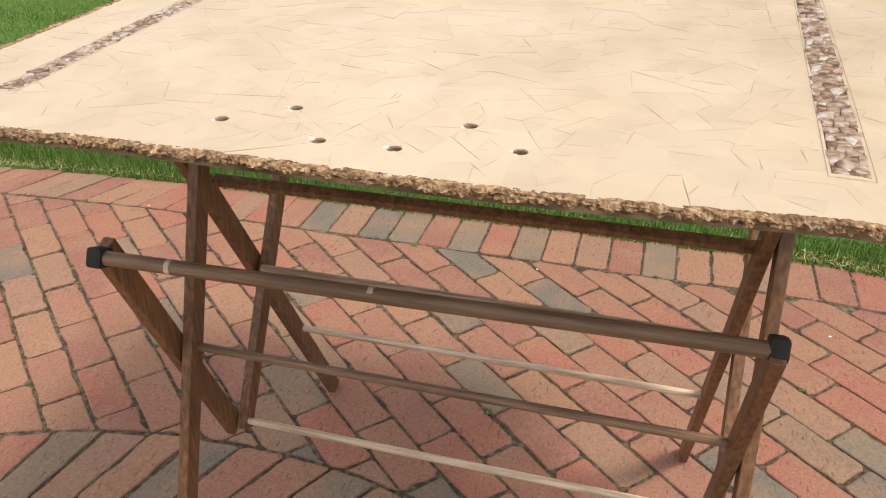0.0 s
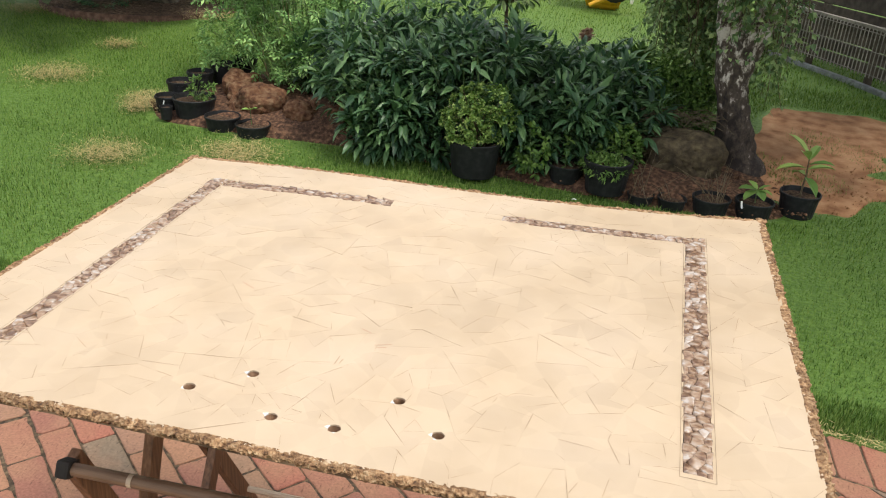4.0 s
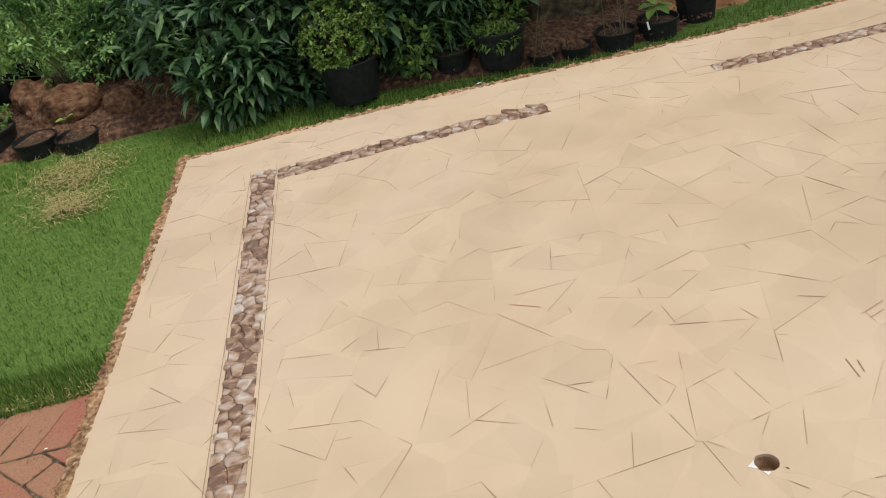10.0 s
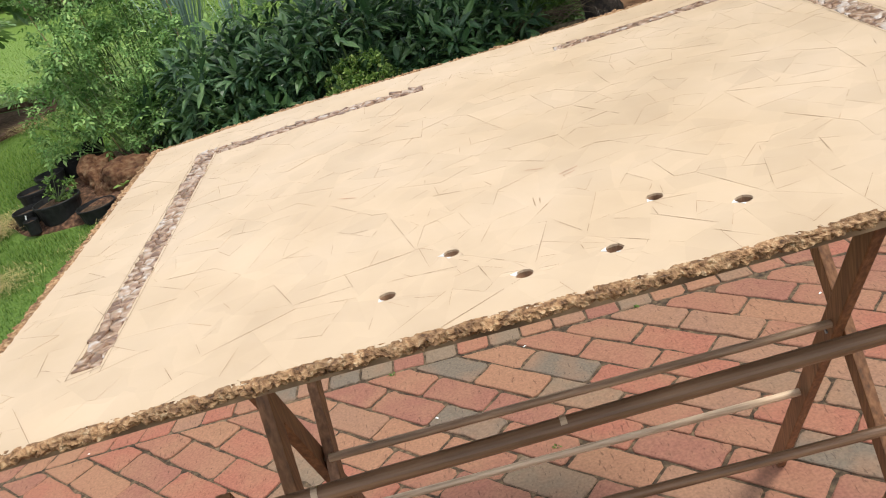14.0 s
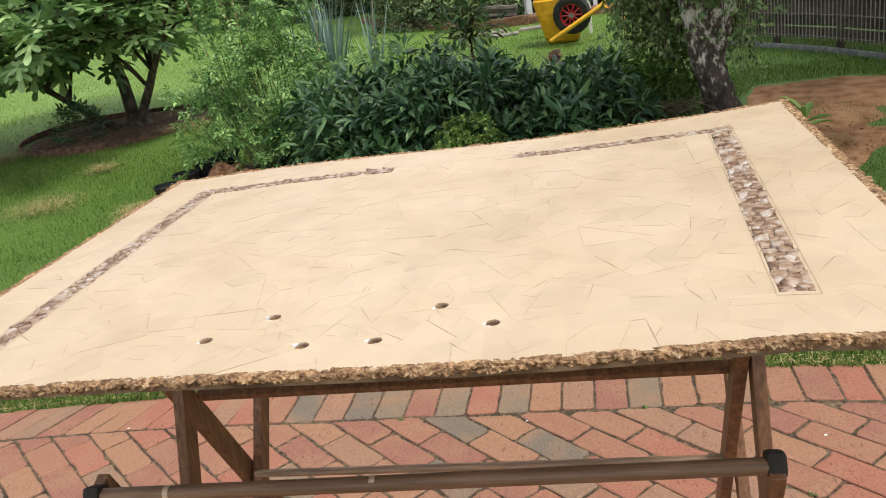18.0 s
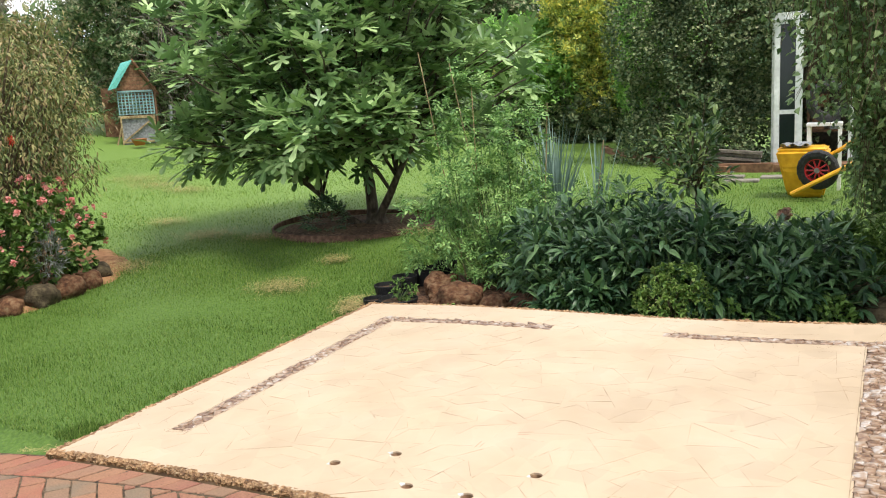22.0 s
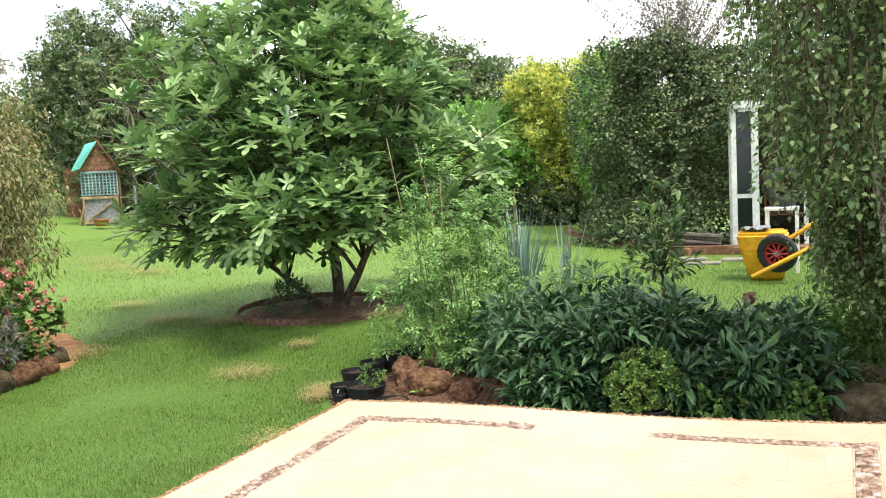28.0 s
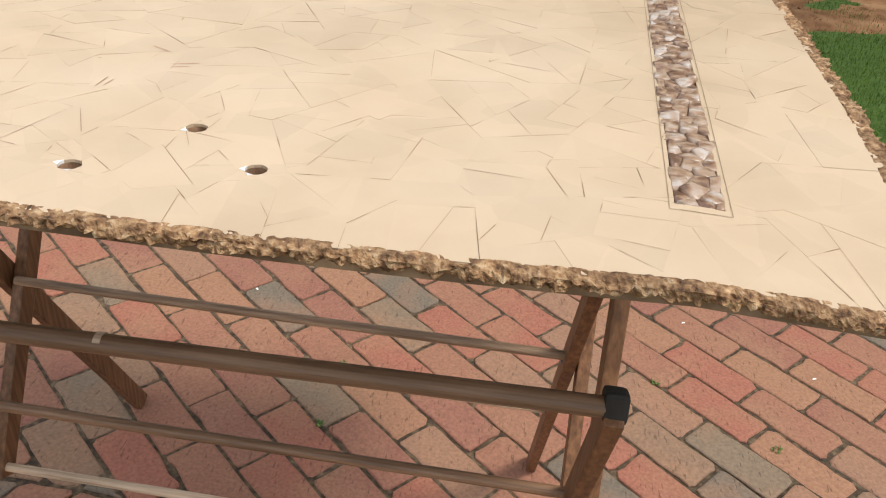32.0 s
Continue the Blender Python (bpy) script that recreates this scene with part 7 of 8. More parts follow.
def gum_tree():
    """A slender gum: pale forking limbs, foliage in loose hanging clumps at their ends."""
    rng = np.random.default_rng(90)
    g = thing("gum_tree", (-17.1, 11.9, ground_z(-17.1, 11.9)), "slender gum tree with pale limbs and loose hanging grey-green foliage", "tree")
    limbs = [([(-17.1, 11.9, 0.8), (-17.2, 11.9, 3.2), (-17.1, 12.0, 5.6), (-16.9, 12.1, 8.4)], 0.11), ([(-17.1, 11.9, 3.4), (-16.8, 12.2, 4.5), (-16.45, 12.6, 5.5), (-15.95, 13.2, 6.4), (-15.6, 13.6, 6.8)], 0.055),
             ([(-16.6, 12.45, 5.0), (-16.5, 12.5, 6.2), (-16.3, 12.8, 7.2)], 0.035), ([(-16.3, 12.8, 5.8), (-16.1, 13.0, 6.7), (-15.95, 13.2, 7.3)], 0.03), ([(-16.9, 12.1, 4.2), (-16.5, 12.6, 4.5), (-16.2, 12.9, 4.8)], 0.025), ([(-17.1, 12.0, 6.0), (-17.5, 11.6, 7.2)], 0.04)]
    for pts, r in limbs:
        P = np.array(pts, float)
        t, k = np.linspace(0, 1, 14), np.linspace(0, 1, len(P))
        Q = np.stack([np.interp(t, k, P[:, i]) for i in range(3)], 1)
        Q[1:-1] = (Q[:-2] + 2 * Q[1:-1] + Q[2:]) / 4 + rng.normal(0, 0.02, (12, 3))
        np_part("limb", *tube_np(Q, np.linspace(r, r * 0.35, 14), 8), M_GUMBARK, g, smooth=True)
    clumps = [(-17.2, 11.7, 8.6, 0.7), (-16.9, 12.1, 8.0, 0.45), (-17.4, 11.6, 7.4, 0.6), (-17.0, 12.0, 7.0, 0.35), (-17.3, 11.7, 6.3, 0.5), (-17.0, 12.0, 5.6, 0.35), (-17.2, 11.9, 4.9, 0.45), (-16.9, 12.1, 4.3, 0.4), (-16.5, 12.55, 7.3, 0.4), (-16.2, 12.95, 7.45, 0.42), (-15.95, 13.25, 7.3, 0.42), (-15.75, 13.5, 6.95, 0.40), (-15.5, 13.75, 6.75, 0.36), (-16.0, 13.1, 6.65, 0.3), (-16.5, 12.5, 6.7, 0.3), (-16.15, 12.95, 4.75, 0.28), (-16.6, 12.5, 4.4, 0.35)]
    sprigs, LP, LD = [], [], []
    for x, y, z, r in clumps:
        for k in range(int(62 * r / 0.4)):
            c = np.array([x, y, z]) + rng.normal(0, 1, 3) * [r * 0.5, r * 0.5, r * 0.36]
            root = np.array([x, y, z - 0.35 * r])
            sprigs.append(tube_np([root, (root + c) / 2 + rng.normal(0, 0.04, 3), c], [0.012, 0.008, 0.004], 4))
            m = 11
            LP.append(c + rng.normal(0, 0.075, (m, 3)))
            LD.append(rng.normal(0, 0.7, (m, 3)) + [0, 0, -0.6])
    np_part("branchwork", *merge_np(sprigs), M_GUMBARK, g, kind="stuff")
    LP, LD = np.vstack(LP), np.vstack(LD)
    crown("crown", "lance", LP, LD, rng.uniform(0.08, 0.15, len(LP)), M_GUM, g, rng, roll=1.4)


def background():
    far_tree("dark_tree", "large dense dark green tree beyond the lawn", -18.6, 20.2, [(-19.2, 19.6, 4.9, 2.2, 2.2, 2.0), (-17.5, 21.2, 5.4, 2.1, 2.0, 1.8), (-18.6, 20.2, 3.2, 3.0, 2.5, 2.3), (-20.2, 18.9, 4.5, 1.5, 1.5, 1.8)], 3600, 0.16, M_DARKTREE, 0.3, 81, bare=40, bumps=0.3, freq=1.0)
    rng = np.random.default_rng(80)
    bt = thing("bare_climber", (-16.2, 19.6, ground_z(-16.2, 19.6)), "tangle of bare grey twigs hanging over the dark tree", "climber")
    tw = []
    for k in range(420):
        c = np.array([-17.2, 18.6, 3.3]) + rng.normal(0, 1, 3) * [1.1, 0.5, 1.0]
        d = unit(rng.normal(0, 1, 3) * [1, 0.5, 1]) * rng.uniform(0.35, 1.0)
        tw.append(tube_np([c, c + d * 0.5 + rng.normal(0, 0.08, 3), c + d + [0, 0, -0.25]], [0.013, 0.010, 0.005], 4))
    np_part("twig_tangle", *merge_np(tw), M_TWIG_GREY, bt, kind="stuff")
    far_tree("tall_conifer", "narrow dark conifer rising behind the fig tree", -14.1, 26.2, [(-14.1, 26.2, 7.2, 0.85, 0.8, 1.9), (-14.15, 26.2, 8.7, 0.5, 0.5, 1.0), (-13.5, 26.5, 7.8, 0.5, 0.5, 0.35), (-14.1, 26.2, 5.0, 1.1, 1.0, 1.8)], 700, 0.2, M_DARKTREE, 0.25, 82)
    far_tree("dark_tree", "dark green tree at the end of the garden", -10.8, 26.0, [(-11.6, 25.6, 4.6, 2.2, 1.8, 1.8), (-9.9, 26.4, 4.2, 1.7, 1.6, 1.5), (-10.8, 26.0, 2.5, 3.0, 2.0, 2.2)], 1900, 0.20, M_DARKTREE, 0.25, 83)
    far_tree("yellow_tree", "yellow-green shrub tree glowing at the back of the lawn", -5.9, 20.9, [(-6.1, 20.6, 3.7, 0.9, 0.9, 0.9), (-5.3, 20.4, 3.0, 1.2, 1.0, 1.2), (-6.8, 20.4, 2.4, 0.9, 0.8, 0.9), (-4.6, 20.6, 3.3, 0.85, 0.9, 1.25), (-5.6, 20.3, 1.9, 1.3, 0.8, 0.7)], 2400, 0.12, M_YELLOWLEAF, 0.10, 84, bumps=0.42, freq=1.3, inner=0.45)
    far_tree("bright_tree", "bright green tree beside the ivy wall", -3.5, 17.6, [(-3.6, 17.9, 3.3, 0.75, 0.9, 0.85), (-3.1, 17.4, 2.5, 0.7, 0.8, 1.2), (-3.8, 17.8, 2.0, 0.5, 0.7, 0.8)], 1300, 0.12, M_MIDTREE, 0.10, 85)
    far_tree("light_shrub", "light green shrub behind the fig tree", -8.3, 20.3, [(-8.3, 20.3, 2.2, 1.2, 1.0, 1.0), (-7.4, 20.2, 2.7, 1.0, 0.8, 0.9), (-6.7, 19.9, 2.0, 0.8, 0.6, 0.7)], 1300, 0.15, M_MIDTREE, 0.08, 86, category="shrub")
    far_tree("dark_shrub", "dark shrub under the yellow tree", -6.6, 20.0, [(-7.2, 20.0, 1.2, 1.4, 0.7, 0.8), (-5.6, 20.2, 1.2, 1.4, 0.7, 0.8)], 800, 0.14, M_IVY, 0.06, 87, category="shrub")
    far_tree("ivy_mass", "tall wall overgrown with dark ivy and creepers", -2.7, 15.3, [(-2.9, 15.4, 2.2, 0.75, 0.7, 1.55), (-2.1, 15.3, 2.7, 0.95, 0.8, 1.45), (-1.5, 15.5, 1.8, 0.65, 0.6, 1.6), (-1.2, 15.4, 3.2, 0.7, 0.6, 0.8), (-2.2, 15.2, 0.9, 1.2, 0.6, 0.7), (-2.5, 15.2, 3.6, 0.5, 0.5, 0.5)], 7000, 0.052, M_IVY, 0.08, 88, per=7, kind="round", category="creeper", inner=0.15, bumps=0.5, droop=0.4, freq=1.0)
    rng = np.random.default_rng(89)
    sp = thing("wispy_shrub", (-1.9, 15.6, ground_z(-1.9, 15.6)), "wispy pale shoots standing above the ivy", "shrub")
    tips = np.array([-2.0, 15.3, 4.5]) + rng.normal(0, 1, (110, 3)) * [0.75, 0.4, 0.45] + [0.2, 0, 0.25]
    np_part("shoot", *limbs_np((-2.0, 15.4, 3.2), tips, rng, 0.007, 0.0025, 4, sag=0.05), M_TWIG_GREY, sp, kind="stuff")
    P = np.vstack([np.array([-2.0, 15.4, 3.2]) + (t - [-2.0, 15.4, 3.2]) * s for t in tips for s in rng.uniform(0.4, 1.02, (44, 1))])
    crown("foliage", "oval", P + rng.normal(0, 0.03, P.shape), ball_dirs(len(P), rng), rng.uniform(0.045, 0.075, len(P)), M_GUM, sp, rng)
    gum_tree()
    far_tree("olive_shrub", "green shrub between the hedge and the shed", -15.2, 11.0, [(-14.5, 11.4, 1.6, 0.6, 0.6, 0.9), (-15.5, 10.8, 2.2, 1.1, 1.0, 1.4)], 1100, 0.11, M_OLIVE, 0.06, 91, category="shrub")
    far_tree("green_shrub", "olive shrub above the flowering hedge", -15.6, 12.2, [(-15.6, 12.2, 2.9, 0.9, 0.9, 0.8)], 500, 0.11, M_OLIVE, 0.06, 92, category="shrub")
    # woods that close the view all round
    rng = np.random.default_rng(95)
    Ps, Ds = [], []
    for k in range(150):
        a = radians(rng.uniform(-60, 240))
        r = rng.uniform(33, 48)
        x, y = r * math.cos(a), r * math.sin(a) + 2
        h = rng.uniform(3.0, 5.5)
        p, d = lobe_points([(x, y, h * 0.5, rng.uniform(2.5, 4), rng.uniform(2.5, 4), h * 0.62)], 110, rng, 0.1, 0.2, 0.4)
        Ps.append(p)
        Ds.append(d)
    P, D = np.vstack(Ps), np.vstack(Ds)
    B, d = sprays(P, D, 4, 0.8, rng)
    V, F = leaves_np("tuft", B + rng.normal(0, 0.3, B.shape), d, rng.uniform(0.4, 0.8, len(B)), rng, 1.3)
    tagged(np_part("far_woods", V, F, M_DARKTREE, kind="stuff"), "far belt of dark trees closing the garden", "woods", kind="stuff")


background()


# ---- grass ----
def inside(poly, X, Y):
    c = np.zeros(len(X), bool)
    n = len(poly)
    for i in range(n):
        x1, y1 = poly[i]
        x2, y2 = poly[(i + 1) % n]
        c ^= ((y1 > Y) != (y2 > Y)) & (X < (x2 - x1) * (Y - y1) / (y2 - y1 + 1e-12) + x1)
    return c


def blades(n, xr, yr, h, w, rng, free=True, lean=0.5, fall=None):
    X, Y = rng.uniform(*xr, n), rng.uniform(*yr, n)
    if fall:
        Y = yr[0] + (yr[1] - yr[0]) * rng.random(n) ** fall
    keep = Y > np.array([edge_y(x) for x in X]) - 0.02
    if free:
        worn = np.array([noise.noise(Vector((x * 1.9, y * 1.9, 8.0))) for x, y in zip(X, Y)])
        keep &= ~inside(BED, X, Y) & ~(inside(SOIL_CORE, X, Y) & (worn < 0.0 + 0.30 * rng.random(len(X)))) & (np.hypot(X - RING_C[0], Y - RING_C[1]) > 1.02)
    X, Y = X[keep], Y[keep]
    n = len(X)
    Z = np.array([ground_z(x, y) for x, y in zip(X, Y)])
    t = rng.uniform(0, 6.283, n)
    patch = np.array([noise.noise(Vector((x * 1.3, y * 1.3, 3.0))) for x, y in zip(X, Y)])
    H = h * rng.uniform(0.5, 1.25, n) * (1 + 0.45 * patch)
    l = lean * rng.uniform(0.1, 1.2, n) * H
    a = rng.uniform(0, 6.283, n)
    W = w * rng.uniform(0.6, 1.3, n)
    base = np.stack([X, Y, Z - 0.004], 1)
    s = np.stack([np.cos(t) * W, np.sin(t) * W, 0 * W], 1)
    tip = base + np.stack([np.cos(a) * l, np.sin(a) * l, H], 1)
    V = np.stack([base - s, base + s, tip], 1).reshape(-1, 3)
    return V, np.arange(3 * n).reshape(-1, 3)


def fallen_petals():
    rng = np.random.default_rng(12)
    for x, y in ((-1.85, 2.52), (-0.30, 2.45), (-0.13, 4.61), (-0.62, 2.2), (0.62, 2.3), (0.95, 2.12)):
        z = 0.06 if y > 3 else 0.004
        ob = np_part("fallen_petal", *leaves_np("oval", np.array([[x, y, z]]), np.array([[1, rng.normal(0, 0.5), 0.15]]), 0.03 if y > 3 else 0.013, rng, 0.2), M_WHITE)
        tagged(ob, "small white petal fallen on the ground", "petal", "fallen petals")


fallen_petals()


def lawn_grass():
    rng = np.random.default_rng(97)
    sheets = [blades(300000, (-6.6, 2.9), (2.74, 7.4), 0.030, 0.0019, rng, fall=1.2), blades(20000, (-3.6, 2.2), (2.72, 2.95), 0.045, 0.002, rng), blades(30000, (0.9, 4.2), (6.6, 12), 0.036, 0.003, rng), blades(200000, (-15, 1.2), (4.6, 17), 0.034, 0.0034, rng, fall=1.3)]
    tagged(np_part("lawn_grass", *merge_np(sheets), M_GRASS, kind="stuff"), "short green lawn grass, drier and yellower farther off, sunlight painted in there", "grass", kind="stuff")
    rows = [(-10.9, 10.9, 0.5), (-11.9, 11.5, 0.6), (-9.9, 10.6, 0.4), (-4.25, 5.6, 0.24), (-7.67, 7.85, 0.25), (-6.49, 7.2, 0.30), (-4.23, 6.45, 0.12), (-2.25, 4.6, 0.22), (-3.0, 4.35, 0.2), (-2.2, 4.25, 0.15), (-5.7, 7.2, 0.2), (-4.0, 7.7, 0.2), (-6.4, 5.9, 0.25), (-3.30, 5.34, 0.13), (-3.26, 5.16, 0.10)]
    out = []
    for x, y, r in rows:
        n = int(1050 * (r / 0.22))
        p = rng.normal(0, r * 0.62, (n, 2))
        X, Y = x + p[:, 0], y + p[:, 1] * 0.8
        Z = np.array([ground_z(a, b) for a, b in zip(X, Y)]) + rng.uniform(0.025, 0.065, n)
        d = rng.normal(0, 1, (n, 3)) * [1, 1, 0.25]
        d = unit(d) * rng.uniform(0.03, 0.09, (n, 1))
        b = np.stack([X, Y, Z], 1)
        s = np.cross(unit(d), [0, 0, 1.0]) * 0.0018
        V = np.stack([b - s, b + s, b + d], 1).reshape(-1, 3)
        out.append((V, np.arange(3 * n).reshape(-1, 3)))
    tagged(np_part("dry_clippings", *merge_np(out), M_STRAW, kind="stuff"), "loose heaps of dry straw-coloured grass clippings on the lawn", "clippings", kind="stuff")
    # weeds in the joints and dry litter along the patio's edge
    q = []
    for x, y in ((-0.296, 1.926), (-0.30, 1.70), (0.52, 2.02), (0.80, 1.83), (-0.75, 2.5), (0.1, 2.51)):
        n = 18
        b = np.stack([x + rng.normal(0, 0.005, n), y + rng.normal(0, 0.005, n), np.full(n, 0.0)], 1)
        q.append(leaves_np("oval", b, rng.normal(0, 1, (n, 3)) * [1, 1, 0.2] + [0, 0, 0.9], rng.uniform(0.006, 0.012, n), rng))
    tagged(np_part("joint_weeds", *merge_np(q), M_GERAN, kind="stuff"), "tiny green weeds growing in the brick joints", "weeds", kind="stuff")
    n = 2600
    X = rng.uniform(-3.6, 2.0, n)
    Y = np.array([edge_y(x) for x in X]) + np.abs(rng.normal(0, 0.035, n)) - 0.01
    b = np.stack([X, Y, rng.uniform(0.004, 0.02, n)], 1)
    d = unit(rng.normal(0, 1, (n, 3)) * [1, 1, 0.15]) * rng.uniform(0.015, 0.05, (n, 1))
    s = np.cross(unit(d), [0, 0, 1.0]) * 0.0016
    tagged(np_part("edge_litter", np.stack([b - s, b + s, b + d], 1).reshape(-1, 3), np.arange(3 * n).reshape(-1, 3), M_STRAW, kind="stuff"), "dry straw and litter along the edge of the patio", "litter", kind="stuff")


lawn_grass()


def soil_clods():
    """Crumbs and clods strewn over the bare soil and along the front of the bed."""
    rng = np.random.default_rng(77)
    shape = np.array([(1, 0, 0), (-1, 0, 0), (0, 1, 0), (0, -1, 0), (0, 0, 1), (0, 0, -1)], float)
    faces = np.array([(0, 2, 4), (2, 1, 4), (1, 3, 4), (3, 0, 4), (2, 0, 5), (1, 2, 5), (3, 1, 5), (0, 3, 5)])
    for region, xr, yr, n, mat, label in ((SOIL_CORE, (0.9, 1.75), (4.7, 5.7), 420, M_SOIL, "reddish clods strewn over the bare soil"), (BED, (-0.9, 1.2), (4.65, 5.2), 900, M_MULCH, "dark crumbs of soil and bark at the front of the bed")):
        X, Y = rng.uniform(*xr, n), rng.uniform(*yr, n)
        ok = inside(region, X, Y)
        out = []
        for x, y in zip(X[ok], Y[ok]):
            k = 0.004 + 0.011 * rng.random() ** 3
            z = ground_z(x, y) + (0.012 if mat is M_SOIL else 0.05)
            out.append((shape * rng.uniform(0.6, 1.4, (6, 1)) * k * [1, 1, 0.7] + [x, y, z], faces))
        tagged(np_part("soil_clods", *merge_np(out), mat, kind="stuff"), label, "soil", kind="stuff")


soil_clods()
# ---- built things round the lawn ----
def raised_bed_fence():
    a, b = Vector((1.28, 9.15)), Vector((4.3, 3.55))
    d = (b - a).normalized()
    n = Vector((d.y, -d.x))
    if n.x < 0:
        n = -n
    L = (b - a).length
    fence = thing("garden_fence", (*((a + b) / 2), ground_z(*((a + b) / 2))), "low brown slatted fence with wire uprights and a pale top rail", "fence")

    def at(s, off=0.0):
        p = a + d * s + n * off
        return p.x, p.y, ground_z(p.x, p.y)
    segs = 8
    for k in range(segs):
        s0, s1 = L * k / segs, L * (k + 1) / segs - 0.004
        p, q = at(s0), at(s1)
        part("kerb", bar_bm((p[0], p[1], p[2] + 0.02), (q[0], q[1], q[2] + 0.02), 0.05, 0.045, bevel=0.006), M_GREY, fence, "grey steel kerb strip")
        p, q = at(s0, 0.03), at(s1, 0.03)
        part("top_rail", bar_bm((p[0], p[1], p[2] + 0.50), (q[0], q[1], q[2] + 0.50), 0.045, 0.028, bevel=0.004), M_CONCRETE, fence, "pale weathered top rail")
        for h in (0.15, 0.255, 0.36, 0.45):
            p, q = at(s0, 0.06), at(s1, 0.06)
            part("board", bar_bm((p[0], p[1], p[2] + h), (q[0], q[1], q[2] + h), 0.02, 0.092, bevel=0.003), M_FENCE, fence)
        p = at(s0, 0.11)
        part("post", bar_bm((p[0], p[1], p[2] - 0.05), (p[0], p[1], p[2] + 0.5), 0.06, 0.06, up=(0, 1, 0), bevel=0.004), M_FENCE, fence)
    for k in range(int(L / 0.045)):
        p = at(0.045 * k)
        me = "upright_wire"
        V, F = tube_np([(p[0], p[1], p[2] + 0.10), (p[0], p[1], p[2] + 0.49)], 0.005, 5)
        np_part(me, V, F, M_WIRE_L, fence)
    for h in (0.13, 0.32, 0.47):
        V, F = tube_np([(x, y, z + h) for x, y, z in (at(L * k / 10, -0.006) for k in range(11))], 0.004, 5)
        np_part("cross_wire", V, F, M_WIRE, fence)
    back = thing("timber_screen", (*((a + b) / 2 + n * 0.8), ground_z(*((a + b) / 2 + n * 0.8))), "dark timber screen of horizontal boards behind the fence", "screen")
    for k in range(10):
        p, q = at(-1.0, 0.8), at(L + 1.0, 0.8)
        part("board", bar_bm((p[0], p[1], 0.50 + 0.155 * k), (q[0], q[1], 0.50 + 0.155 * k), 0.02, 0.145, bevel=0.004), M_FENCE, back)
    for k in range(4):
        p = at(L * k / 3, 0.84)
        part("post", bar_bm((p[0], p[1], p[2]), (p[0], p[1], 1.95), 0.08, 0.08, up=(0, 1, 0), bevel=0.004), M_FENCE, back)


raised_bed_fence()


def house():
    y0 = 14.62
    h = thing("house", (2.5, 16.5, 0.27), "white weatherboard house with a glazed door frame and tiled roof", "house")
    wall = part("wall", box_bm(3.6, y0 + 0.16, 1.45, 6.2, 0.14, 2.5), M_WHITE, h)
    part("side_wall", box_bm(-0.98, y0 + 2.5, 1.45, 0.14, 4.6, 2.5), M_WHITE, h)
    part("roof", bar_bm((-0.2, y0 + 0.9, 3.05), (7.0, y0 + 0.9, 3.05), 2.9, 0.09, up=(0, -0.42, 1), bevel=0.01), M_TILE, h, "dull red tiled roof")
    part("interior_back_wall", box_bm(0.0, y0 + 1.6, 1.45, 1.7, 0.1, 2.5), M_FENCE, h)
    part("step", box_bm(-0.2, y0 - 0.25, 0.33, 1.7, 0.5, 0.12, None, 0.01), M_BOARDS, h)
    dframe = part("door_frame", box_bm(-0.95, y0, 1.50, 0.085, 0.10, 2.45, None, 0.006), M_WHITE, h)
    for x, w in ((-0.62, 0.11), (0.14, 0.07), (0.55, 0.09)):
        part("jamb", box_bm(x, y0, 1.50, w, 0.10, 2.45, None, 0.006), M_WHITE, dframe)
    part("head", box_bm(-0.15, y0, 2.70, 1.6, 0.11, 0.12, None, 0.006), M_WHITE, dframe)
    for z in (0.36, 1.20, 2.62):
        part("rail", box_bm(-0.79, y0, z, 0.24, 0.06, 0.07, None, 0.004), M_WHITE, dframe)
    part("pane", box_bm(-0.79, y0, 0.78, 0.23, 0.012, 0.78), M_GLASS, dframe)
    part("pane", box_bm(-0.79, y0, 1.91, 0.23, 0.012, 1.35), M_GLASS, dframe)
    sh = thing("shelf_unit", (-0.1, y0 + 0.7, 0.4), "dark wooden shelves stacked with things inside the doorway", "shelf")
    for z in (0.45, 0.85, 1.25, 1.65):
        part("shelf", box_bm(-0.1, y0 + 0.7, z, 0.9, 0.35, 0.03), M_BOARDS, sh)
    for x in (-0.5, 0.3):
        part("upright", box_bm(x, y0 + 0.7, 1.1, 0.04, 0.35, 1.5), M_BOARDS, sh)
    for k, (x, z, w, hh, m) in enumerate(((-0.35, 0.97, 0.18, 0.2, M_BOARDS), (-0.1, 0.96, 0.16, 0.17, M_GREY), (0.12, 1.37, 0.2, 0.2, M_TYRE), (-0.3, 1.36, 0.22, 0.18, M_BOARDS), (0.05, 0.55, 0.25, 0.16, M_TYRE))):
        tagged(part("storage_box", box_bm(x, y0 + 0.6, z, w, 0.2, hh, None, 0.01), m), "small storage box on the doorway shelf", "box", "boxes on the shelf")


house()


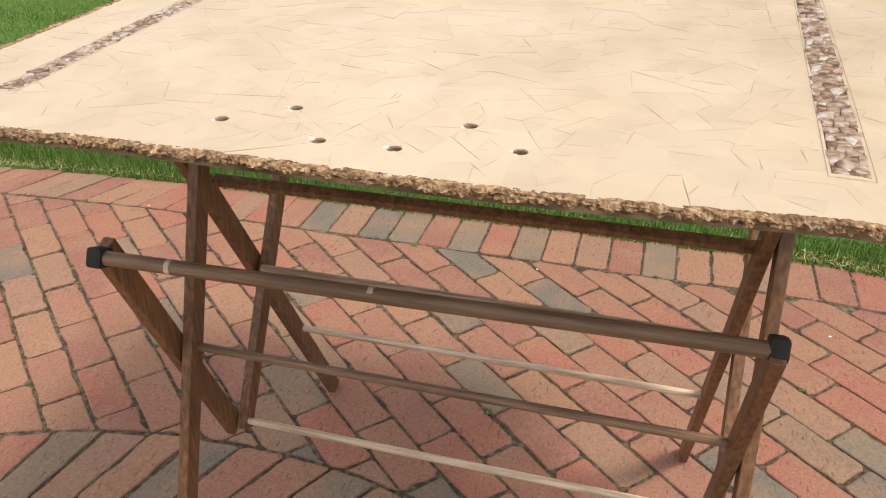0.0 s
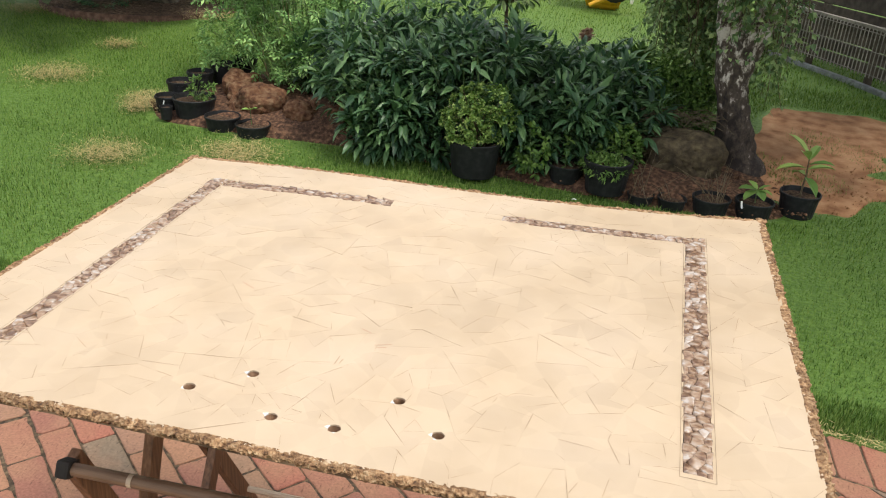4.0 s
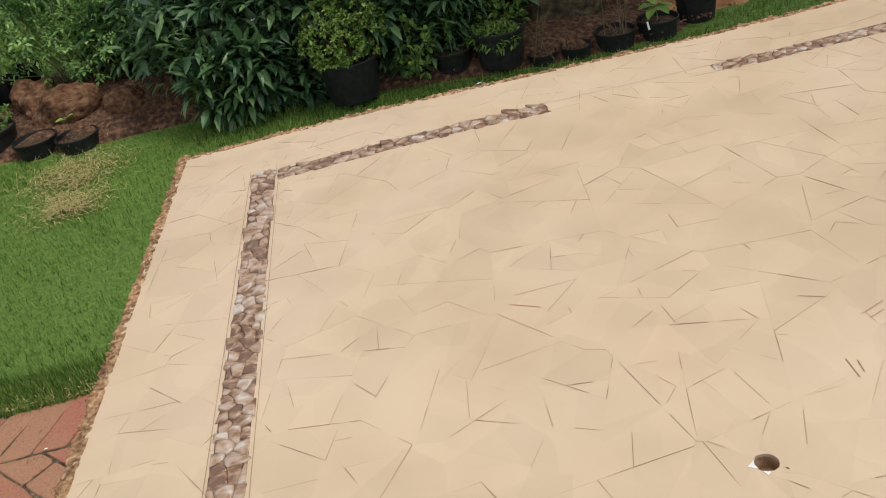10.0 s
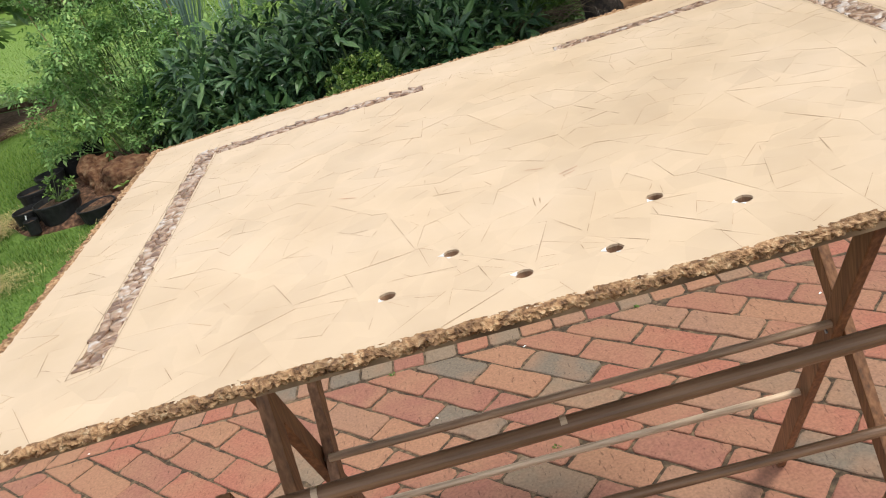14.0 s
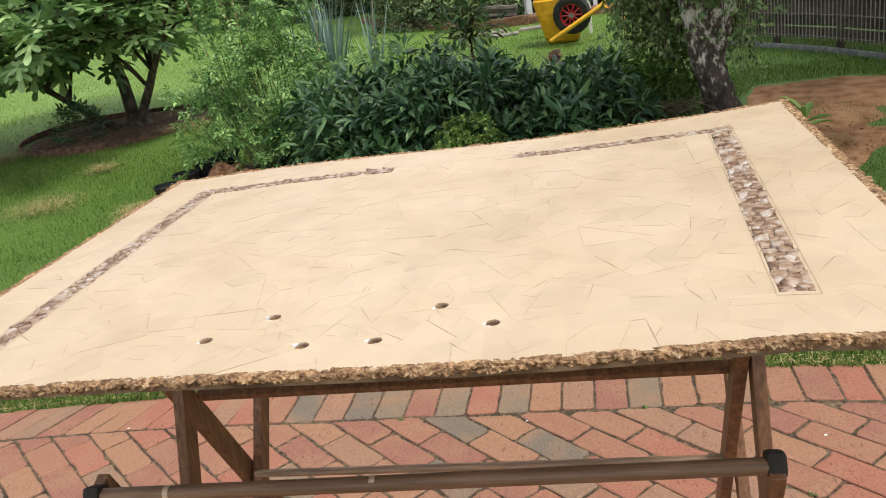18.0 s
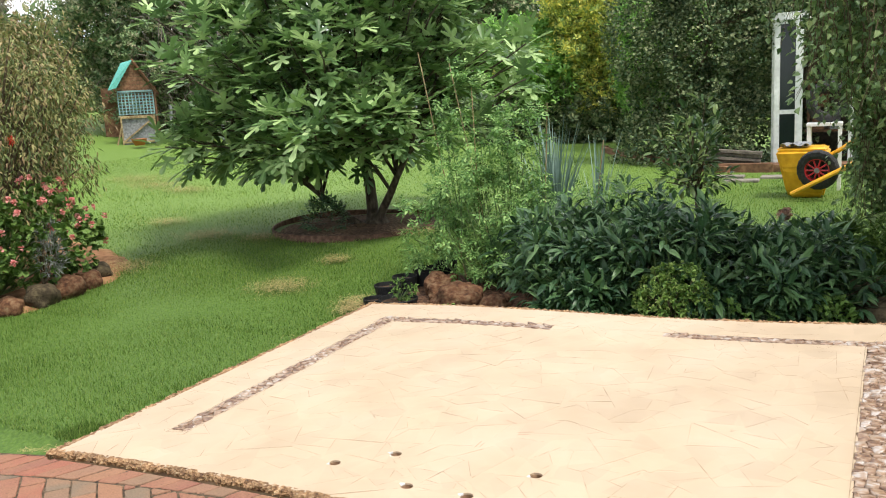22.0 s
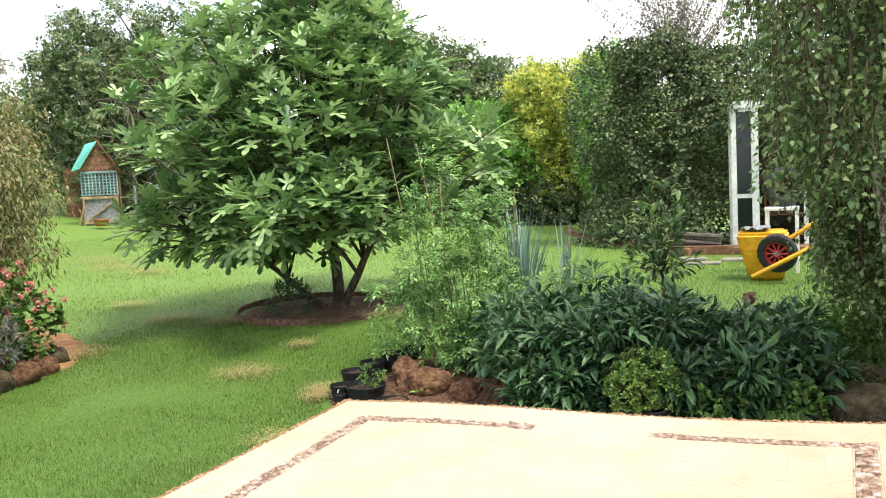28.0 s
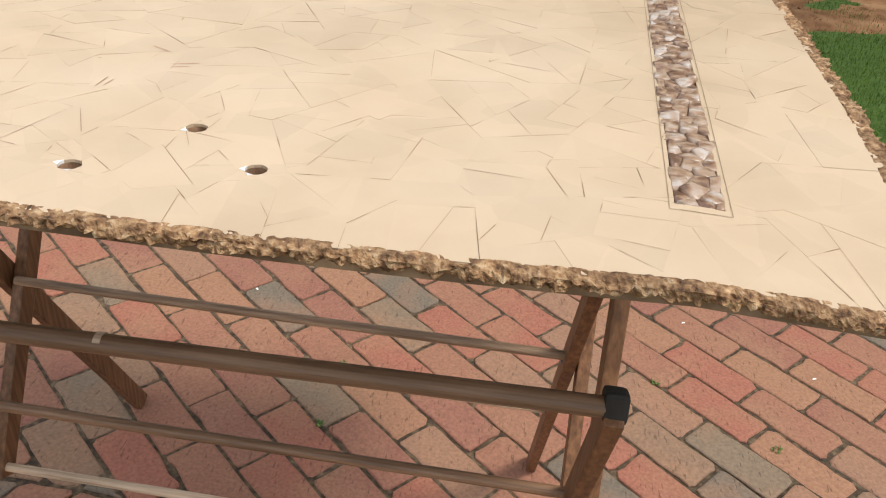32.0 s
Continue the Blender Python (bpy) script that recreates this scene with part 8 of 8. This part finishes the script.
def wheelbarrow():
    x, y = -0.25, 11.15
    z = ground_z(x, y)
    w = thing("wheelbarrow", (x, y, z), "yellow wheelbarrow tipped up on its nose, black tyre on red rim", "wheelbarrow")
    bm = bmesh.new()
    vs = []
    # tipped up on its nose: narrow at the ground, wide at the top
    for x0, x1, y0, y1, zz in ((-0.50, -0.13, 10.85, 11.2, 0.0), (-0.53, -0.10, 10.78, 11.25, 0.07), (-0.60, -0.08, 10.72, 11.32, 0.36), (-0.66, -0.06, 10.70, 11.36, 0.58), (-0.62, -0.10, 10.76, 11.3, 0.61)):
        vs.append([bm.verts.new((a, b, z + zz)) for a, b in ((x0, y0), (x1, y0), (x1, y1), (x0, y1))])
    for r in range(4):
        for i in range(4):
            j = (i + 1) % 4
            bm.faces.new((vs[r][i], vs[r][j], vs[r + 1][j], vs[r + 1][i]))
    bm.faces.new(vs[4])
    bm.faces.new(list(reversed(vs[0])))
    bmesh.ops.bevel(bm, geom=bm.edges[:], offset=0.03, segments=2, affect="EDGES")
    part("tub", bm, M_YELLOW, w)
    cx, cy, cz, R = -0.18, 10.60, 0.63, 0.235
    n = 40
    prof = [(0.13, -0.045), (0.165, -0.055), (0.20, -0.048), (0.213, -0.028), (0.215, 0.0), (0.213, 0.028), (0.20, 0.048), (0.165, 0.055), (0.13, 0.045)]
    axis = Matrix.Rotation(radians(-14), 3, "Z") @ Matrix.Rotation(radians(8), 3, "X")
    def turned(prof_, bumps=0.0):
        V, F = [], []
        for k in range(n):
            t = 2 * math.pi * k / n
            for r, o in prof_:
                rr = 1.08 * r + (bumps * (k % 2) if r > 0.195 else 0)
                v = axis @ Vector((rr * math.cos(t), o, rr * math.sin(t)))
                V.append((cx + v.x, cy + v.y, cz + v.z))
        m = len(prof_)
        for k in range(n):
            for i in range(m - 1):
                q = (k + 1) % n
                F.append((k * m + i, q * m + i, q * m + i + 1, k * m + i + 1))
        return V, F
    wheel = np_part("tyre", *turned(prof, 0.005), M_TYRE, w, "black rubber tyre")
    np_part("rim", *turned([(0.135, -0.045), (0.125, -0.03), (0.118, -0.03), (0.118, 0.03), (0.135, 0.045)]), M_RED, wheel, "red steel rim")
    np_part("dish", *turned([(0.02, 0.012), (0.125, 0.02)]), M_TYRE, wheel)
    np_part("hub", *turned([(0.001, -0.05), (0.028, -0.05), (0.03, 0.05), (0.001, 0.05)]), M_GREY, wheel)
    for k in range(10):
        t = 2 * math.pi * k / 10
        p, q = axis @ Vector((0.025 * math.cos(t), -0.03, 0.025 * math.sin(t))), axis @ Vector((0.122 * math.cos(t), -0.028, 0.122 * math.sin(t)))
        np_part("spoke", *tube_np([(cx + p.x, cy + p.y, cz + p.z), (cx + q.x, cy + q.y, cz + q.z)], 0.0105, 6), M_RED, wheel)
    for pts in ([(-0.46, 10.47, 0.36), (0.12, 10.47, 0.67), (0.55, 10.5, 0.92), (0.95, 10.55, 1.15)], [(-0.12, 11.22, 0.72), (0.05, 11.22, 0.82), (0.40, 11.22, 1.06), (0.72, 11.22, 1.29)]):
        np_part("handle", *tube_np(pts, 0.027, 8), M_YELLOW, w)
    np_part("leg", *tube_np([(0.2, 10.75, 0.68), (0.42, 10.7, 0.48), (0.5, 11.3, 0.48), (0.25, 11.3, 0.68)], 0.015, 8), M_YELLOW, w)
    tp = thing("tarpaulin", (-0.45, 11.0, z + 0.60), "crumpled grey plastic sheet lying on the tipped barrow", "sheet")
    bm = bmesh.new()
    bmesh.ops.create_grid(bm, x_segments=14, y_segments=10, size=0.5)
    for v in bm.verts:
        v.co = Vector((-0.44 + 0.34 * v.co.x, 10.98 + 0.45 * v.co.y, z + 0.645 + 0.045 * noise_at(v.co, 5) + 0.02 * noise_at(v.co, 14)))
    part("sheet", bm, M_GREY, tp)
    # white frame behind, with a black tyre lying on it
    fr = thing("white_stand", (-0.15, 11.75, ground_z(-0.15, 11.75)), "small white-painted stand holding a spare tyre", "stand")
    zt = 1.13
    part("top", box_bm(-0.15, 11.75, zt - 0.02, 0.42, 0.36, 0.04, None, 0.006), M_WHITE, fr)
    for dx in (-0.18, 0.18):
        for dy in (-0.15, 0.15):
            part("leg", box_bm(-0.15 + dx, 11.75 + dy, (zt + ground_z(-0.15, 11.75)) / 2 - 0.02, 0.045, 0.045, zt - ground_z(-0.15, 11.75) - 0.04, None, 0.004), M_WHITE, fr)
    ty = thing("spare_tyre", (-0.12, 11.75, zt), "black rubber tyre standing on a white stand", "tyre")
    rr = 0.20
    ring = [(-0.12 + rr * 0.94 * math.cos(6.2832 * k / 28), 11.75 + rr * 0.35 * math.cos(6.2832 * k / 28), zt + rr + 0.065 + rr * math.sin(6.2832 * k / 28)) for k in range(29)]
    np_part("tread", *tube_np(ring, 0.068, 12), M_TYRE, ty, smooth=True)


wheelbarrow()


def timber_and_stones():
    for k, (x, y, w, d) in enumerate(((-1.50, 13.3, 0.42, 0.26), (-1.28, 12.75, 0.5, 0.24), (-0.85, 13.25, 0.4, 0.3))):
        z = ground_z(x, y)
        s = box_bm(x, y, z + 0.012, w, d, 0.045, None, 0.015)
        tagged(part("stepping_stone", s, M_CONCRETE), "pale worn stepping stone set in the lawn", "stepping stone", "stepping stones")
    st = thing("timber_stack", (-1.75, 14.4, ground_z(-1.75, 14.4)), "small stack of weathered grey planks against the ivy", "timber")
    for k in range(5):
        part("plank", box_bm(-1.72 + 0.05 * k, 14.25 + 0.07 * (k % 2), ground_z(-1.7, 14.3) + 0.10 + 0.055 * k, 1.1 - 0.08 * k, 0.14, 0.045, Matrix.Rotation(radians(4 * (k % 3) - 3), 4, "Z") @ Matrix.Rotation(radians(5), 4, "Y"), 0.004), M_TWIG_GREY, st)
    part("sleeper", box_bm(-1.6, 14.15, ground_z(-1.6, 14.1) + 0.06, 1.3, 0.16, 0.16, None, 0.01), M_BOARDS, st)
    ed = thing("brick_edging", (-3.6, 15.5, 0.3), "low curved brick edging along the ivy bed", "edging")
    for k in range(22):
        t = k / 21
        x, y = -4.6 + 2.9 * t, 17.6 - 3.6 * t ** 0.7
        part("brick", box_bm(x, y, ground_z(x, y) + 0.05, 0.2, 0.11, 0.12, Matrix.Rotation(radians(-55 + 30 * t), 4, "Z"), 0.008), M_BOARDS, ed)


timber_and_stones()


def chook_shed():
    c = Vector((-17.0, 16.56))
    tdir, back = Vector((0.70, 0.714)), Vector((-0.714, 0.70))
    z0 = ground_z(c.x, c.y)
    shed = thing("garden_shed", (c.x, c.y, z0), "small garden shed with timber gable, green lattice and a gate", "shed")

    def P(s, z, b=0.0):
        q = c + tdir * s + back * b
        return Vector((q.x, q.y, z))
    # gable of horizontal boards
    for k in range(7):
        z = 2.42 + 0.105 * k
        f = (z - 2.40) / 0.78
        s0, s1 = -0.42 + 0.42 * f * 0.9, 0.46 - 0.46 * f
        part("gable_board", bar_bm(P(s0, z), P(s1, z), 0.02, 0.10, bevel=0.003), M_BOARDS, shed)
    part("barge_board", bar_bm(P(0.02, 3.24, -0.03), P(0.56, 2.36, -0.03), 0.03, 0.07, bevel=0.003), M_BOARDS, shed)
    lat = part("lattice_frame", bar_bm(P(-0.42, 2.41, -0.01), P(0.46, 2.41, -0.01), 0.03, 0.05), M_LATTICE, shed, "green painted lattice panel")
    for k in range(11):
        s = -0.42 + 0.088 * k
        part("lath", bar_bm(P(s, 1.80), P(s, 2.38), 0.016, 0.03, up=(0, 1, 0), bevel=0.0), M_LATTICE, lat)
    for k in range(8):
        z = 1.82 + 0.078 * k
        part("lath", bar_bm(P(-0.42, z, 0.02), P(0.46, z, 0.02), 0.016, 0.03, bevel=0.0), M_LATTICE, lat)
    gate = part("gate_frame", bar_bm(P(-0.42, 1.74, -0.02), P(0.46, 1.74, -0.02), 0.05, 0.07), M_CANE, shed, "pale timber gate")
    for a, b in (((-0.40, z0), (-0.40, 1.74)), ((0.44, z0), (0.44, 1.74)), ((-0.38, z0 + 0.1), (0.42, 1.70)), ((-0.42, z0 + 0.08), (0.46, z0 + 0.08)), ((-0.56, z0), (-0.40, 1.5))):
        part("gate_bar", bar_bm(P(*a, -0.03), P(*b, -0.03), 0.04, 0.06, up=(back.x, back.y, 0), bevel=0.003), M_CANE, gate)
    part("gate_sheet", bar_bm(P(-0.40, (z0 + 1.74) / 2, 0.02), P(0.44, (z0 + 1.74) / 2, 0.02), 0.012, 1.70 - z0, bevel=0.0), M_GREY, gate)
    for b, m in ((2.2, M_BOARDS),):
        part("back_wall", bar_bm(P(-0.9, 1.7, b), P(0.6, 1.7, b), 0.05, 1.8), m, shed)
    part("side_wall", bar_bm(P(0.52, 1.6, 0.0), P(0.52, 1.6, 2.2), 0.04, 1.5), M_BOARDS, shed)
    V = [P(0.03, 3.22, -0.1), P(-0.25, 3.16, 0.1), P(-0.62, 2.46, -0.5), P(-0.42, 2.52, -0.4), P(0.03, 3.20, -0.1), P(-0.25, 3.14, 0.1), P(-0.62, 2.44, -0.5), P(-0.42, 2.50, -0.4)]
    np_part("awning", [tuple(v) for v in V], [(0, 1, 2, 3), (7, 6, 5, 4), (0, 4, 5, 1), (1, 5, 6, 2), (2, 6, 7, 3), (3, 7, 4, 0)], M_TEAL, shed, "teal shade cloth awning")
    V = [P(0.03, 3.22, -0.1), P(0.62, 2.34, -0.1), P(0.62, 2.34, 2.3), P(0.03, 3.22, 2.3)]
    V += [v - Vector((0, 0, 0.02)) for v in V]
    np_part("roof", [tuple(v) for v in V], [(0, 1, 2, 3), (7, 6, 5, 4), (0, 4, 5, 1), (1, 5, 6, 2), (2, 6, 7, 3), (3, 7, 4, 0)], M_BOARDS, shed)
    q = P(0.0, z0, -0.9)
    pt = thing("terracotta_bowl", (q.x, q.y, z0), "orange terracotta bowl on the grass by the gate", "bowl")
    np_part("bowl", *lathe_np([(0.0, 0.0), (0.12, 0.0), (0.20, 0.16), (0.215, 0.17), (0.19, 0.165), (0.1, 0.05), (0.0, 0.04)], (q.x, q.y, z0 + 0.01), 18), M_TERRA, pt, smooth=True)
    # wire fence running off beside it
    wf = thing("wire_fence", (-15.0, 18.4, ground_z(-15, 18.4)), "thin wire fence with grey posts beside the shed", "fence")
    for k in range(6):
        x, y = -16.4 + 1.1 * k, 17.2 + 0.75 * k
        part("post", box_bm(x, y, ground_z(x, y) + 0.5, 0.06, 0.06, 1.1), M_GREY, wf)
    for hh in (0.3, 0.6, 0.95):
        np_part("wire", *tube_np([(-16.4 + 1.1 * k, 17.2 + 0.75 * k, ground_z(-16.4 + 1.1 * k, 17.2 + 0.75 * k) + hh) for k in range(6)], 0.006, 4), M_WIRE, wf)


chook_shed()

# ---- pieces laid last ----
build_board()
build_rack()
build_patio()
